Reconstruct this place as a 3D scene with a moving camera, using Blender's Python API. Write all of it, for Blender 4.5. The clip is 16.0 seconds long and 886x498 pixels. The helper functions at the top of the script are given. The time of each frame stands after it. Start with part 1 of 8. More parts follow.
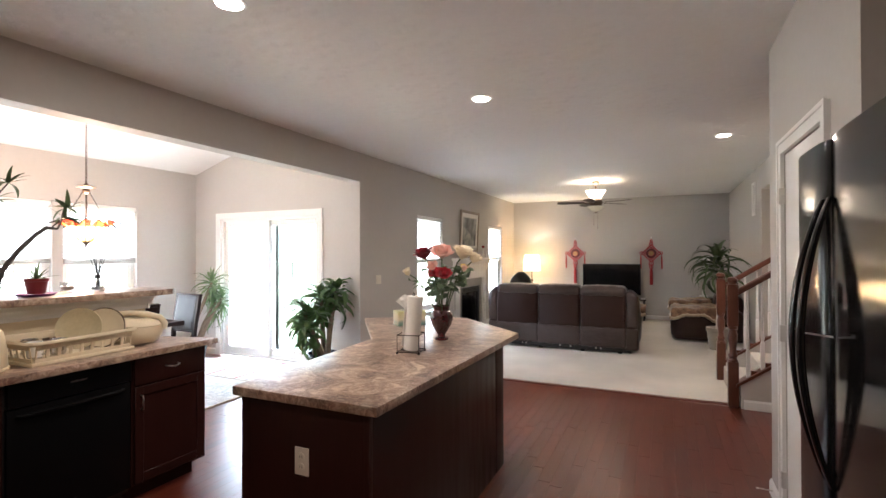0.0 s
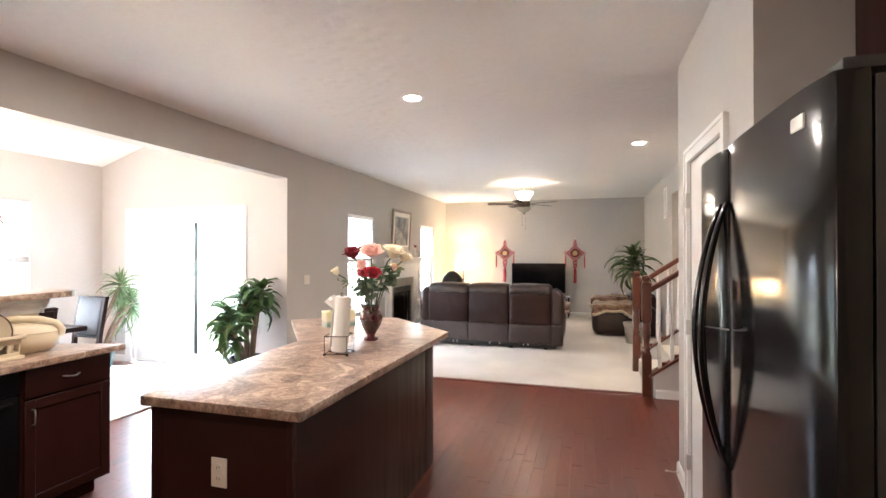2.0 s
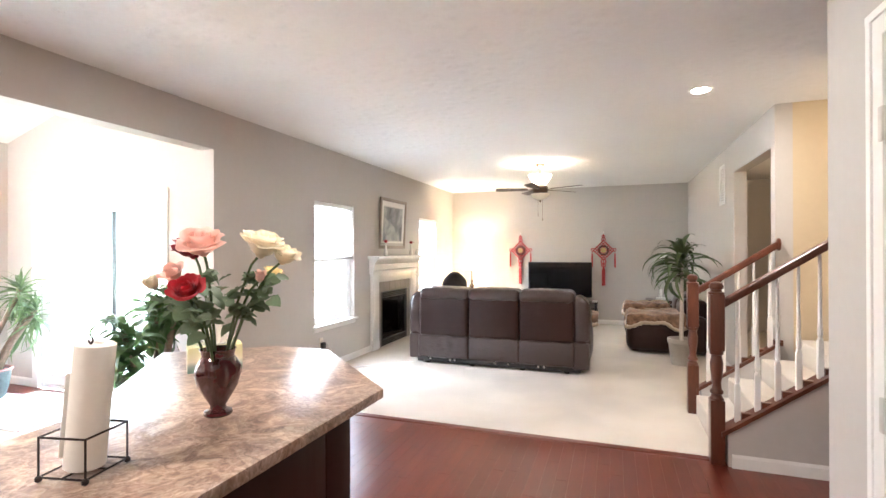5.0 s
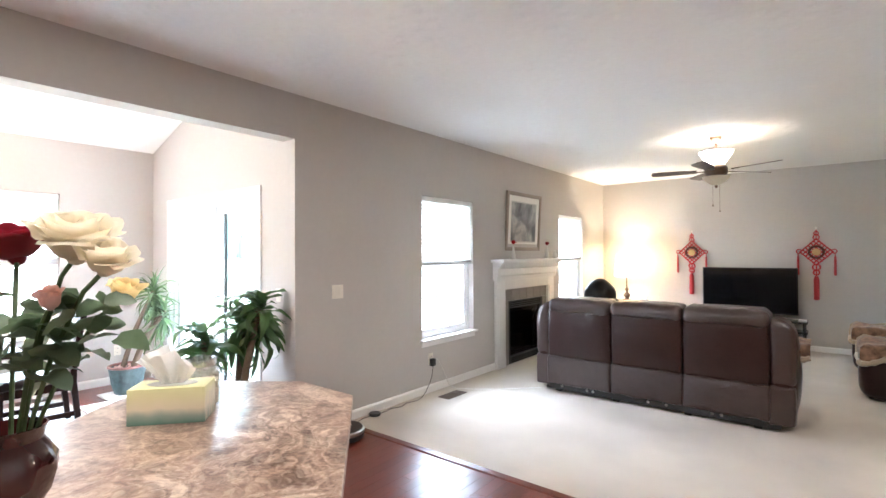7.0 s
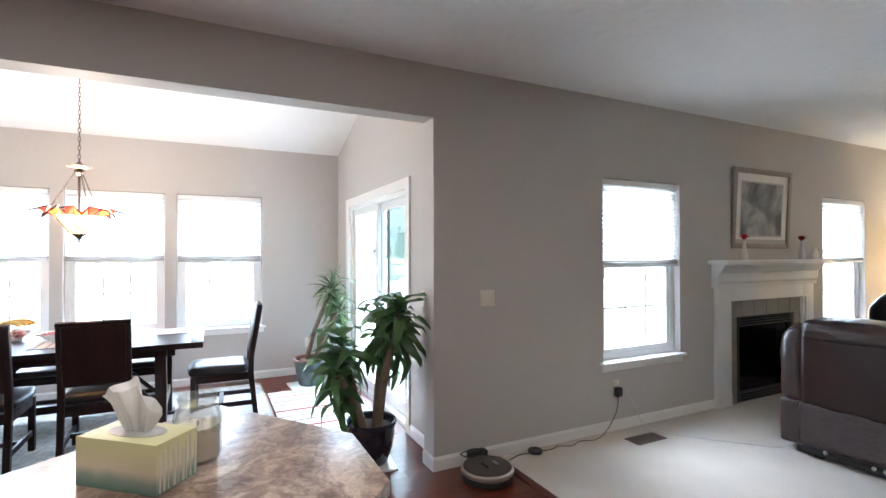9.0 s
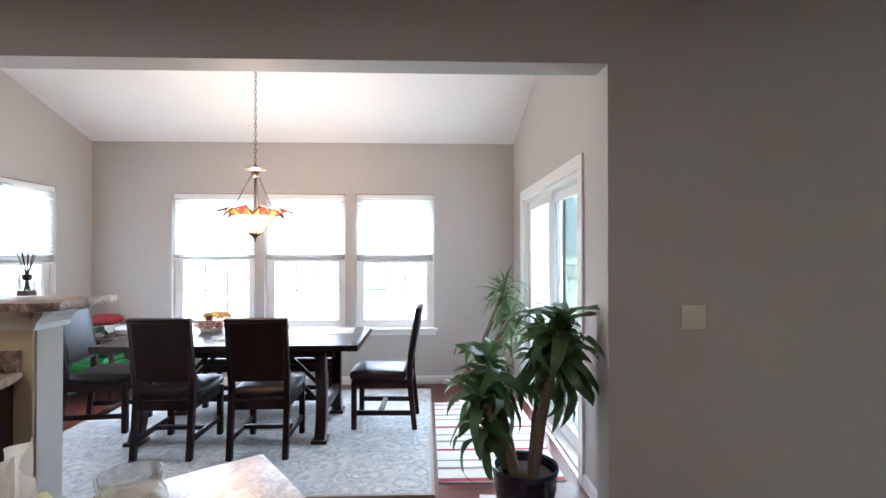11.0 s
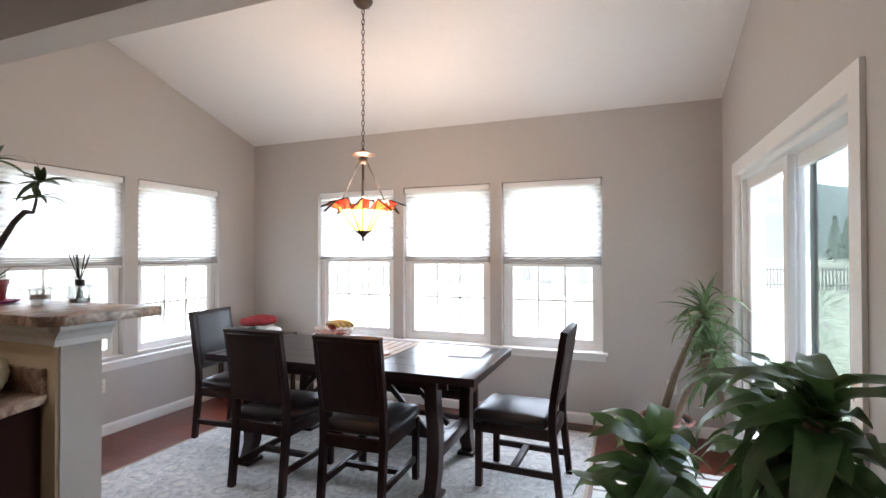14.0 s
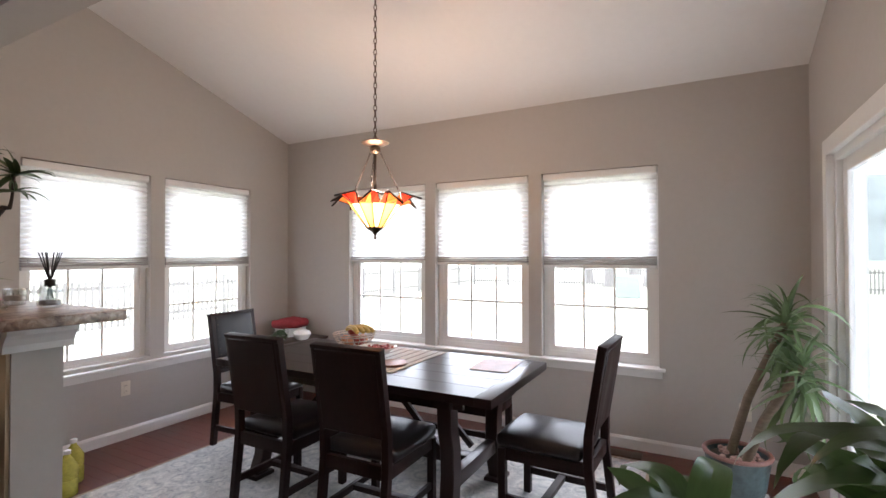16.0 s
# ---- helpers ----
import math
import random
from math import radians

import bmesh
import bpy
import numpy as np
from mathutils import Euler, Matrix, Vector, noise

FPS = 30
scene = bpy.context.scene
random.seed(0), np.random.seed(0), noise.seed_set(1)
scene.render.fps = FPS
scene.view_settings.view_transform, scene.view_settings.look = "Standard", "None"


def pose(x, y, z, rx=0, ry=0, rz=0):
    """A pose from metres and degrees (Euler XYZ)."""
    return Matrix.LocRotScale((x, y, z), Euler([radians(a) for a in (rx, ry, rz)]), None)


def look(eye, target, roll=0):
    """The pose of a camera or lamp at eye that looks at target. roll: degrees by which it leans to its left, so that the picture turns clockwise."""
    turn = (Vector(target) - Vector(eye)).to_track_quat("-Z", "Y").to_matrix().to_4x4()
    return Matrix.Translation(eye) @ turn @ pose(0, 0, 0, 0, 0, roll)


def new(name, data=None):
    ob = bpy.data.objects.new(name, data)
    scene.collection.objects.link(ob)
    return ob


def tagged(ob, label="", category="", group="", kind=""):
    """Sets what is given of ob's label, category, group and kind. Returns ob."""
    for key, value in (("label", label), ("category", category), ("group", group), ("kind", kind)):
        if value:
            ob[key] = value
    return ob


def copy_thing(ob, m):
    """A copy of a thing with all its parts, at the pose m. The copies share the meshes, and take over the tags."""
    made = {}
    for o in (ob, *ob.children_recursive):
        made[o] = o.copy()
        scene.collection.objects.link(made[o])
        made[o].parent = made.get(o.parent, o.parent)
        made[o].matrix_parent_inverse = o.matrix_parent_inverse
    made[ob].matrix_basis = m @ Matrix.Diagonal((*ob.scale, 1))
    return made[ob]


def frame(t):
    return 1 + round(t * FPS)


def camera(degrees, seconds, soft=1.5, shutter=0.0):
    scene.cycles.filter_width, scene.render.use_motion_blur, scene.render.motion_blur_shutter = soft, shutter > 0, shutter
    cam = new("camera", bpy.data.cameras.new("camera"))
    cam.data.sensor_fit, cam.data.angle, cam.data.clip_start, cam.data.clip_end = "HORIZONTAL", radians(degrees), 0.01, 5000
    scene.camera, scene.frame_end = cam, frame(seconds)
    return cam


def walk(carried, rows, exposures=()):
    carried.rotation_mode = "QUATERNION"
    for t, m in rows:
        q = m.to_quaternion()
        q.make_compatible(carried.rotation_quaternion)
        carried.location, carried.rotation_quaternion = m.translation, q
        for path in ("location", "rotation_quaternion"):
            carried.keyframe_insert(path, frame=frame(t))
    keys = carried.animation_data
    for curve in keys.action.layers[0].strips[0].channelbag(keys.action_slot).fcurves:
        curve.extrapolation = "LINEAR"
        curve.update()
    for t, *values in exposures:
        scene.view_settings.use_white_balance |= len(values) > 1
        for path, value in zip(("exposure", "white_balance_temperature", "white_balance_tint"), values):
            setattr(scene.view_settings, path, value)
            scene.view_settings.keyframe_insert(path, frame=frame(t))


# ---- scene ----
cam = camera(85.6, 16.0)
METRES, EYE, TILT, LEAN, TURN = 6.07, 1.495, 0.0, 0.0, 24.8
ROWS = [
    (0.0, 0.0, 0.0, 0.0, 0.0, 0.46, 0.15),
    (0.5, 0.0018, -0.0008, 0.0007, -3.99, 0.42, 0.07),
    (1.0, 0.0028, -0.0014, 0.0006, -6.46, 0.4, 0.05),
    (1.5, 0.0026, -0.0008, 0.0003, -7.65, 0.42, 0.01),
    (2.0, 0.003, 0.0015, -0.0001, -8.02, 0.38, 0.01),
    (2.5, 0.0087, 0.0212, -0.0017, -8.25, 0.16, 0.02),
    (3.0, 0.0226, 0.0563, -0.0005, -8.31, 0.06, 0.14),
    (5.5, 0.1228, 0.2952, -0.0032, -2.19, 0.25, 0.13),
    (6.0, 0.1426, 0.3376, -0.002, 2.8, 0.39, 0.19),
    (6.5, 0.1568, 0.3778, -0.0041, 8.05, 0.49, 0.19),
    (7.0, 0.1675, 0.4184, -0.0046, 13.92, 0.57, 0.24),
    (7.5, 0.179, 0.4596, -0.0044, 20.28, 0.53, 0.25),
    (8.0, 0.1824, 0.4972, -0.0054, 26.59, 0.52, 0.16),
    (8.5, 0.1785, 0.5368, -0.0054, 32.78, 0.54, 0.11),
    (9.0, 0.1743, 0.5707, -0.0046, 39.13, 0.46, 0.11),
    (9.5, 0.1673, 0.6022, -0.0059, 45.9, 0.55, 0.08),
    (10.0, 0.1519, 0.6326, -0.0065, 52.11, 0.53, 0.05),
    (12.5, 0.0445, 0.7522, -0.006, 77.3, 0.6, 0.04),
    (13.0, 0.0189, 0.7717, -0.0052, 81.1, 0.59, 0.08),
    (13.5, -0.0046, 0.7866, -0.0063, 83.98, 0.63, 0.05),
    (14.0, -0.0275, 0.801, -0.0056, 86.22, 0.63, 0.08),
    (14.5, -0.0465, 0.8134, -0.0063, 88.48, 0.76, 0.07),
    (15.0, -0.0637, 0.8268, -0.0069, 90.71, 0.79, 0.11),
    (15.5, -0.0772, 0.8366, -0.0074, 92.36, 0.84, 0.11),
    (16.0, -0.0894, 0.8444, -0.0084, 93.55, 0.87, 0.09),
]
EXPOSURES = [(0.0, 4.12, 5850, 14), (1.5, 4.68, 5850, 14), (3.0, 5.04, 5850, 14), (5.5, 5.12, 5650, 12.5), (7.0, 4.80, 5450, 11.5), (8.0, 4.30, 5350, 11), (9.0, 3.86, 5300, 10), (10.0, 3.54, 5300, 11), (12.5, 3.16, 5650, 13), (14.5, 2.78, 5950, 17), (16.0, 2.48, 6200, 20)]
walk(cam, [(t, pose(0, 0, EYE, TILT, LEAN, TURN) @ pose(METRES * x, METRES * y, METRES * z, 90 + pitch, roll, yaw)) for t, x, y, z, yaw, pitch, roll in ROWS], EXPOSURES)

# ---- world and light ----
world = bpy.data.worlds.new("overcast_sky")
world.use_nodes = True
scene.world = world
wn = world.node_tree
sky = wn.nodes.new("ShaderNodeTexSky")
sky.sky_type = "NISHITA"
sky.sun_disc = False
sky.sun_elevation, sky.sun_rotation = radians(42), radians(250)
cloud = wn.nodes.new("ShaderNodeMixRGB")
cloud.inputs[0].default_value = 0.72
cloud.inputs[2].default_value = (11.4, 11.9, 12.6, 1)
wn.links.new(sky.outputs[0], cloud.inputs[1])
wn.links.new(cloud.outputs[0], wn.nodes["Background"].inputs[0])
wn.nodes["Background"].inputs[1].default_value = 0.15

sun = new("sun", bpy.data.lights.new("sun", "SUN"))
sun.data.energy, sun.data.angle, sun.data.color = 0.5, radians(40), (1, 0.96, 0.9)
sun.rotation_euler = (radians(48), 0, radians(250))


def lamp(name, kind, place, watts, colour, size, aim=None):
    """One lamp of the place."""
    ob = new(name, bpy.data.lights.new(name, kind))
    ob.data.energy, ob.data.color = watts, colour
    if kind == "AREA":
        ob.data.shape, ob.data.size = "DISK", size
    else:
        ob.data.shadow_soft_size = size
    ob.matrix_world = look(place, aim) if aim else Matrix.Translation(place)
    return ob


WARM = (1.0, 0.74, 0.45)
lamp("table_lamp_light", "POINT", (-2.85, 11.2, 1.26), 3.4, WARM, 0.05)
lamp("fan_uplight", "POINT", (-1.08, 8.7, 2.56), 1.15, (1, 0.80, 0.56), 0.08)
lamp("pendant_light", "POINT", (-4.98, 2.70, 1.86), 7.0, (1, 0.70, 0.47), 0.13)
lamp("stair_light", "POINT", (2.3, 5.95, 2.45), 0.4, WARM, 0.08)
lamp("hall_light", "POINT", (1.95, 8.4, 2.4), 1.1, WARM, 0.08)
CANS = [(-1.33, 3.62), (0.58, 5.86), (-1.95, 1.70), (-0.45, 0.3)]
for cx, cy in CANS:
    lamp("recessed_light_beam", "AREA", (cx, cy, 2.725), 1.1, (1, 0.84, 0.66), 0.1, (cx, cy, 0))

# ---- mesh helpers ----
def box(bm, x0, y0, z0, x1, y1, z1, m=None):
    pts = [Vector(p) for p in ((x0, y0, z0), (x1, y0, z0), (x1, y1, z0), (x0, y1, z0), (x0, y0, z1), (x1, y0, z1), (x1, y1, z1), (x0, y1, z1))]
    v = [bm.verts.new(m @ p if m else p) for p in pts]
    for f in ((3, 2, 1, 0), (4, 5, 6, 7), (0, 1, 5, 4), (1, 2, 6, 5), (2, 3, 7, 6), (3, 0, 4, 7)):
        bm.faces.new([v[i] for i in f])
    return v


def rounded(bm, width, segments=2):
    """Round the sharp edges of all that is in bm."""
    bm.normal_update()
    edges = [e for e in bm.edges if len(e.link_faces) == 2 and e.calc_face_angle(0) > 0.5]
    bmesh.ops.bevel(bm, geom=edges, offset=width, segments=segments, affect="EDGES", profile=0.6)
    return bm


def rbox(x0, y0, z0, x1, y1, z1, width=0.004, segments=2):
    bm = bmesh.new()
    box(bm, x0, y0, z0, x1, y1, z1)
    return rounded(bm, width, segments)


def lathe(bm, profile, cx=0, cy=0, n=24, m=None):
    """A turned body from (radius, height) pairs, bottom to top."""
    rings = []
    for r, z in profile:
        ring = []
        for i in range(n):
            a = 2 * math.pi * i / n
            p = Vector((cx + r * math.cos(a), cy + r * math.sin(a), z))
            ring.append(bm.verts.new(m @ p if m else p))
        rings.append(ring)
    for lo, hi in zip(rings, rings[1:]):
        for i in range(n):
            bm.faces.new((lo[i], lo[(i + 1) % n], hi[(i + 1) % n], hi[i]))
    bm.faces.new(list(reversed(rings[0])))
    bm.faces.new(rings[-1])
    return bm


def tube(bm, path, radius, n=8):
    """A round bar along a path; radius is one number or one for each point."""
    path = [Vector(p) for p in path]
    rings = []
    side = None
    for i, p in enumerate(path):
        d = (path[min(i + 1, len(path) - 1)] - path[max(i - 1, 0)]).normalized()
        if side is None:
            side = d.orthogonal().normalized()
        side = (side - d * side.dot(d)).normalized()
        up = d.cross(side)
        r = radius[i] if isinstance(radius, (list, tuple)) else radius
        rings.append([bm.verts.new(p + r * (math.cos(2 * math.pi * k / n) * side + math.sin(2 * math.pi * k / n) * up)) for k in range(n)])
    for lo, hi in zip(rings, rings[1:]):
        for i in range(n):
            bm.faces.new((lo[i], lo[(i + 1) % n], hi[(i + 1) % n], hi[i]))
    bm.faces.new(list(reversed(rings[0])))
    bm.faces.new(rings[-1])
    return bm


def prism(bm, outline, z0, z1, m=None):
    """An upright body over a flat outline, given counter-clockwise."""
    lo = [bm.verts.new(m @ Vector((x, y, z0)) if m else (x, y, z0)) for x, y in outline]
    hi = [bm.verts.new(m @ Vector((x, y, z1)) if m else (x, y, z1)) for x, y in outline]
    k = len(outline)
    for i in range(k):
        bm.faces.new((lo[i], lo[(i + 1) % k], hi[(i + 1) % k], hi[i]))
    bm.faces.new(list(reversed(lo)))
    bm.faces.new(hi)
    return bm


def extruded(bm, outline, lo, hi, axis):
    """A bar whose section (u, v) runs along an axis: 'x' takes (y, z), 'y' takes (x, z)."""
    def at(u, v, w):
        return (w, u, v) if axis == "x" else (u, w, v)
    a = [bm.verts.new(at(u, v, lo)) for u, v in outline]
    b = [bm.verts.new(at(u, v, hi)) for u, v in outline]
    k = len(outline)
    for i in range(k):
        bm.faces.new((a[i], a[(i + 1) % k], b[(i + 1) % k], b[i]))
    bm.faces.new(list(reversed(a)))
    bm.faces.new(b)
    bmesh.ops.recalc_face_normals(bm, faces=bm.faces[:])
    return bm


def cushion(x0, y0, z0, x1, y1, z1, puff=0.03, cuts=6, corner=0.04, wrinkle=0.0, seed=0.0):
    """A padded block with swollen faces, soft edges and shallow folds."""
    bm = bmesh.new()
    c = Vector(((x0 + x1) / 2, (y0 + y1) / 2, (z0 + z1) / 2))
    h = Vector(((x1 - x0) / 2, (y1 - y0) / 2, (z1 - z0) / 2))
    r = min(corner, min(h) * 0.92)
    ticks = []
    for i in range(3):
        inner = h[i] - r
        n = max(2, min(cuts * 2, int(inner * 2 / 0.035) + 1))
        ticks.append([-h[i], -h[i] + 0.3 * r, -h[i] + 0.65 * r] + [-inner + 2 * inner * k / n for k in range(n + 1)] + [h[i] - 0.65 * r, h[i] - 0.3 * r, h[i]])
    seen = {}

    def vert(a, b, d):
        if (a, b, d) not in seen:
            p = Vector((ticks[0][a], ticks[1][b], ticks[2][d]))
            core = Vector([max(-(h[i] - r), min(h[i] - r, p[i])) for i in range(3)])
            nrm = (p - core).normalized()
            q = core + nrm * r
            u = [max(0.0, 1 - (q[i] / h[i]) ** 2) for i in range(3)]
            swell = Vector((u[1] * u[2] * nrm.x, u[0] * u[2] * nrm.y, u[0] * u[1] * nrm.z)) * puff
            w = c + q
            fold = noise.noise(Vector((w.x * 14, w.y * 14, w.z * 6)) + Vector((seed, seed, 0))) + 0.5 * noise.noise(Vector((w.x * 9, w.y * 9, w.z * 26)) + Vector((seed, 0, seed)))
            seen[(a, b, d)] = bm.verts.new(w + swell + nrm * fold * wrinkle)
        return seen[(a, b, d)]
    top = [len(t) - 1 for t in ticks]
    for axis in range(3):
        e, f = (axis + 1) % 3, (axis + 2) % 3
        for side in (0, top[axis]):
            for k in range(top[e]):
                for m in range(top[f]):
                    quad = []
                    for kk, mm in ((k, m), (k + 1, m), (k + 1, m + 1), (k, m + 1)):
                        idx = [0, 0, 0]
                        idx[axis], idx[e], idx[f] = side, kk, mm
                        quad.append(vert(*idx))
                    bm.faces.new(quad if side else quad[::-1])
    return bm


def made(name, bm, material, smooth=False):
    mesh = bpy.data.meshes.new(name)
    if smooth:
        for f in bm.faces:
            f.smooth = True
    bm.to_mesh(mesh)
    bm.free()
    if smooth:
        mesh.set_sharp_from_angle(angle=radians(40))
    mesh.materials.append(material)
    return mesh


def part(name, bm, material, parent, label="", smooth=True):
    ob = new(name, made(name, bm, material, smooth))
    ob.parent = parent
    if label:
        tagged(ob, label)
    return ob


def thing(name, m, label, category, group="", kind=""):
    ob = new(name)
    ob.empty_display_size = 0.1
    ob.matrix_world = m
    return tagged(ob, label, category, group, kind)


def setting(name, bm, material, label, category, smooth=False):
    return tagged(new(name, made(name, bm, material, smooth)), label, category, "", "structure")


# ---- materials ----
def ramp_node(nt, stops):
    r = nt.nodes.new("ShaderNodeValToRGB")
    el = r.color_ramp.elements
    while len(el) < len(stops):
        el.new(0.5)
    for e, (p, c) in zip(el, stops):
        e.position, e.color = p, (*c, 1)
    return r


def surface(name, colour, rough=0.5, metal=0.0, vary=0.12, grain=60.0, patch=2.5, bump=0.1, bump_scale=200.0, coat=0.0, sheen=0.0, stretch=(1, 1, 1), each=0.0, distance=0.002, rough_vary=0.08, spec=0.5):
    """A painted, woven, wooden or moulded surface: colour that varies at two scales, uneven gloss and fine relief."""
    mat = bpy.data.materials.new(name)
    mat.use_nodes = True
    nt = mat.node_tree
    b = nt.nodes["Principled BSDF"]
    b.inputs["Metallic"].default_value = metal
    b.inputs["Coat Weight"].default_value = coat
    b.inputs["Coat Roughness"].default_value = 0.29
    b.inputs["Sheen Weight"].default_value = sheen
    b.inputs["Specular IOR Level"].default_value = spec
    tc = nt.nodes.new("ShaderNodeTexCoord")
    mp = nt.nodes.new("ShaderNodeMapping")
    mp.inputs["Scale"].default_value = stretch
    nt.links.new(tc.outputs["Object"], mp.inputs[0])
    n1 = nt.nodes.new("ShaderNodeTexNoise")
    n1.inputs["Scale"].default_value, n1.inputs["Detail"].default_value = grain, 6
    n2 = nt.nodes.new("ShaderNodeTexNoise")
    n2.inputs["Scale"].default_value, n2.inputs["Detail"].default_value = patch, 4
    for n in (n1, n2):
        nt.links.new(mp.outputs[0], n.inputs["Vector"])
    mix = nt.nodes.new("ShaderNodeMath")
    mix.operation = "ADD"
    nt.links.new(n1.outputs[0], mix.inputs[0])
    nt.links.new(n2.outputs[0], mix.inputs[1])
    if each:
        info = nt.nodes.new("ShaderNodeObjectInfo")
        sc = nt.nodes.new("ShaderNodeMath")
        sc.operation = "MULTIPLY_ADD"
        sc.inputs[1].default_value, sc.inputs[2].default_value = each, -each / 2
        nt.links.new(info.outputs["Random"], sc.inputs[0])
        add = nt.nodes.new("ShaderNodeMath")
        add.operation = "ADD"
        nt.links.new(mix.outputs[0], add.inputs[0])
        nt.links.new(sc.outputs[0], add.inputs[1])
        mix = add
        isl_rand = nt.nodes.new("ShaderNodeNewGeometry")
        sc2 = nt.nodes.new("ShaderNodeMath")
        sc2.operation = "MULTIPLY_ADD"
        sc2.inputs[1].default_value = each
        sc2.inputs[2].default_value = -each / 2
        nt.links.new(isl_rand.outputs["Random Per Island"], sc2.inputs[0])
        add2 = nt.nodes.new("ShaderNodeMath")
        add2.operation = "ADD"
        nt.links.new(mix.outputs[0], add2.inputs[0])
        nt.links.new(sc2.outputs[0], add2.inputs[1])
        mix = add2
    dark = tuple(c * (1 - vary) for c in colour)
    light = tuple(min(1, c * (1 + vary)) for c in colour)
    half = nt.nodes.new("ShaderNodeMath")
    half.operation = "MULTIPLY"
    half.inputs[1].default_value = 0.5
    nt.links.new(mix.outputs[0], half.inputs[0])
    r = ramp_node(nt, [(0.3, dark), (0.7, light)])
    nt.links.new(half.outputs[0], r.inputs[0])
    nt.links.new(r.outputs[0], b.inputs["Base Color"])
    rr = nt.nodes.new("ShaderNodeMapRange")
    rr.inputs["To Min"].default_value, rr.inputs["To Max"].default_value = max(0.02 if rough < 0.28 else 0.285, rough - rough_vary), min(1, rough + rough_vary)
    rr.inputs["From Min"].default_value, rr.inputs["From Max"].default_value = 0.3, 0.7
    nt.links.new(n2.outputs[0], rr.inputs[0])
    nt.links.new(rr.outputs[0], b.inputs["Roughness"])
    if bump:
        n3 = nt.nodes.new("ShaderNodeTexNoise")
        n3.inputs["Scale"].default_value, n3.inputs["Detail"].default_value = bump_scale, 4
        nt.links.new(mp.outputs[0], n3.inputs["Vector"])
        bp = nt.nodes.new("ShaderNodeBump")
        bp.inputs["Strength"].default_value, bp.inputs["Distance"].default_value = bump, distance
        nt.links.new(n3.outputs[0], bp.inputs["Height"])
        nt.links.new(bp.outputs[0], b.inputs["Normal"])
    return mat


def glow(name, colour, strength):
    mat = bpy.data.materials.new(name)
    mat.use_nodes = True
    b = mat.node_tree.nodes["Principled BSDF"]
    b.inputs["Base Color"].default_value = (*colour, 1)
    b.inputs["Emission Color"].default_value = (*colour, 1)
    b.inputs["Emission Strength"].default_value = strength
    return mat


def clear_glass(name, tint=(1, 1, 1), rough=0.0, shine=0.035):
    """Thin window glass: it lets light through and mirrors at a slant."""
    mat = bpy.data.materials.new(name)
    mat.use_nodes = True
    nt = mat.node_tree
    nt.nodes.remove(nt.nodes["Principled BSDF"])
    tr, gl, fr, mx = (nt.nodes.new("ShaderNode" + k) for k in ("BsdfTransparent", "BsdfGlossy", "LayerWeight", "MixShader"))
    tr.inputs[0].default_value = (*tint, 1)
    gl.inputs["Roughness"].default_value = rough
    pw = nt.nodes.new("ShaderNodeMath")
    pw.operation = "POWER"
    pw.inputs[1].default_value = 5
    ad = nt.nodes.new("ShaderNodeMath")
    ad.operation = "MULTIPLY_ADD"
    ad.inputs[1].default_value, ad.inputs[2].default_value = 0.7, shine
    fr.inputs[0].default_value = 0.5
    nt.links.new(fr.outputs["Facing"], pw.inputs[0])
    nt.links.new(pw.outputs[0], ad.inputs[0])
    nt.links.new(ad.outputs[0], mx.inputs[0])
    nt.links.new(tr.outputs[0], mx.inputs[1])
    nt.links.new(gl.outputs[0], mx.inputs[2])
    nt.links.new(mx.outputs[0], nt.nodes["Material Output"].inputs[0])
    return mat


def thin_cloth(name, colour, through_part=0.5):
    """Cloth or paper that lets part of the light through."""
    mat = bpy.data.materials.new(name)
    mat.use_nodes = True
    nt = mat.node_tree
    nt.nodes.remove(nt.nodes["Principled BSDF"])
    df, tl, mx, ns, tc = (nt.nodes.new("ShaderNode" + k) for k in ("BsdfDiffuse", "BsdfTranslucent", "MixShader", "TexNoise", "TexCoord"))
    ns.inputs["Scale"].default_value = 40
    nt.links.new(tc.outputs["Object"], ns.inputs["Vector"])
    r = ramp_node(nt, [(0.3, tuple(c * 0.93 for c in colour)), (0.7, colour)])
    nt.links.new(ns.outputs[0], r.inputs[0])
    for s in (df, tl):
        nt.links.new(r.outputs[0], s.inputs[0])
    mx.inputs[0].default_value = through_part
    nt.links.new(df.outputs[0], mx.inputs[1])
    nt.links.new(tl.outputs[0], mx.inputs[2])
    nt.links.new(mx.outputs[0], nt.nodes["Material Output"].inputs[0])
    return mat


def see_through(mat, colour, amount):
    """Let part of the light pass through a leaf or petal."""
    nt = mat.node_tree
    b = nt.nodes["Principled BSDF"]
    tl, mx = nt.nodes.new("ShaderNodeBsdfTranslucent"), nt.nodes.new("ShaderNodeMixShader")
    tl.inputs[0].default_value = (*colour, 1)
    mx.inputs[0].default_value = amount
    nt.links.new(b.outputs[0], mx.inputs[1])
    nt.links.new(tl.outputs[0], mx.inputs[2])
    nt.links.new(mx.outputs[0], nt.nodes["Material Output"].inputs[0])
    return mat


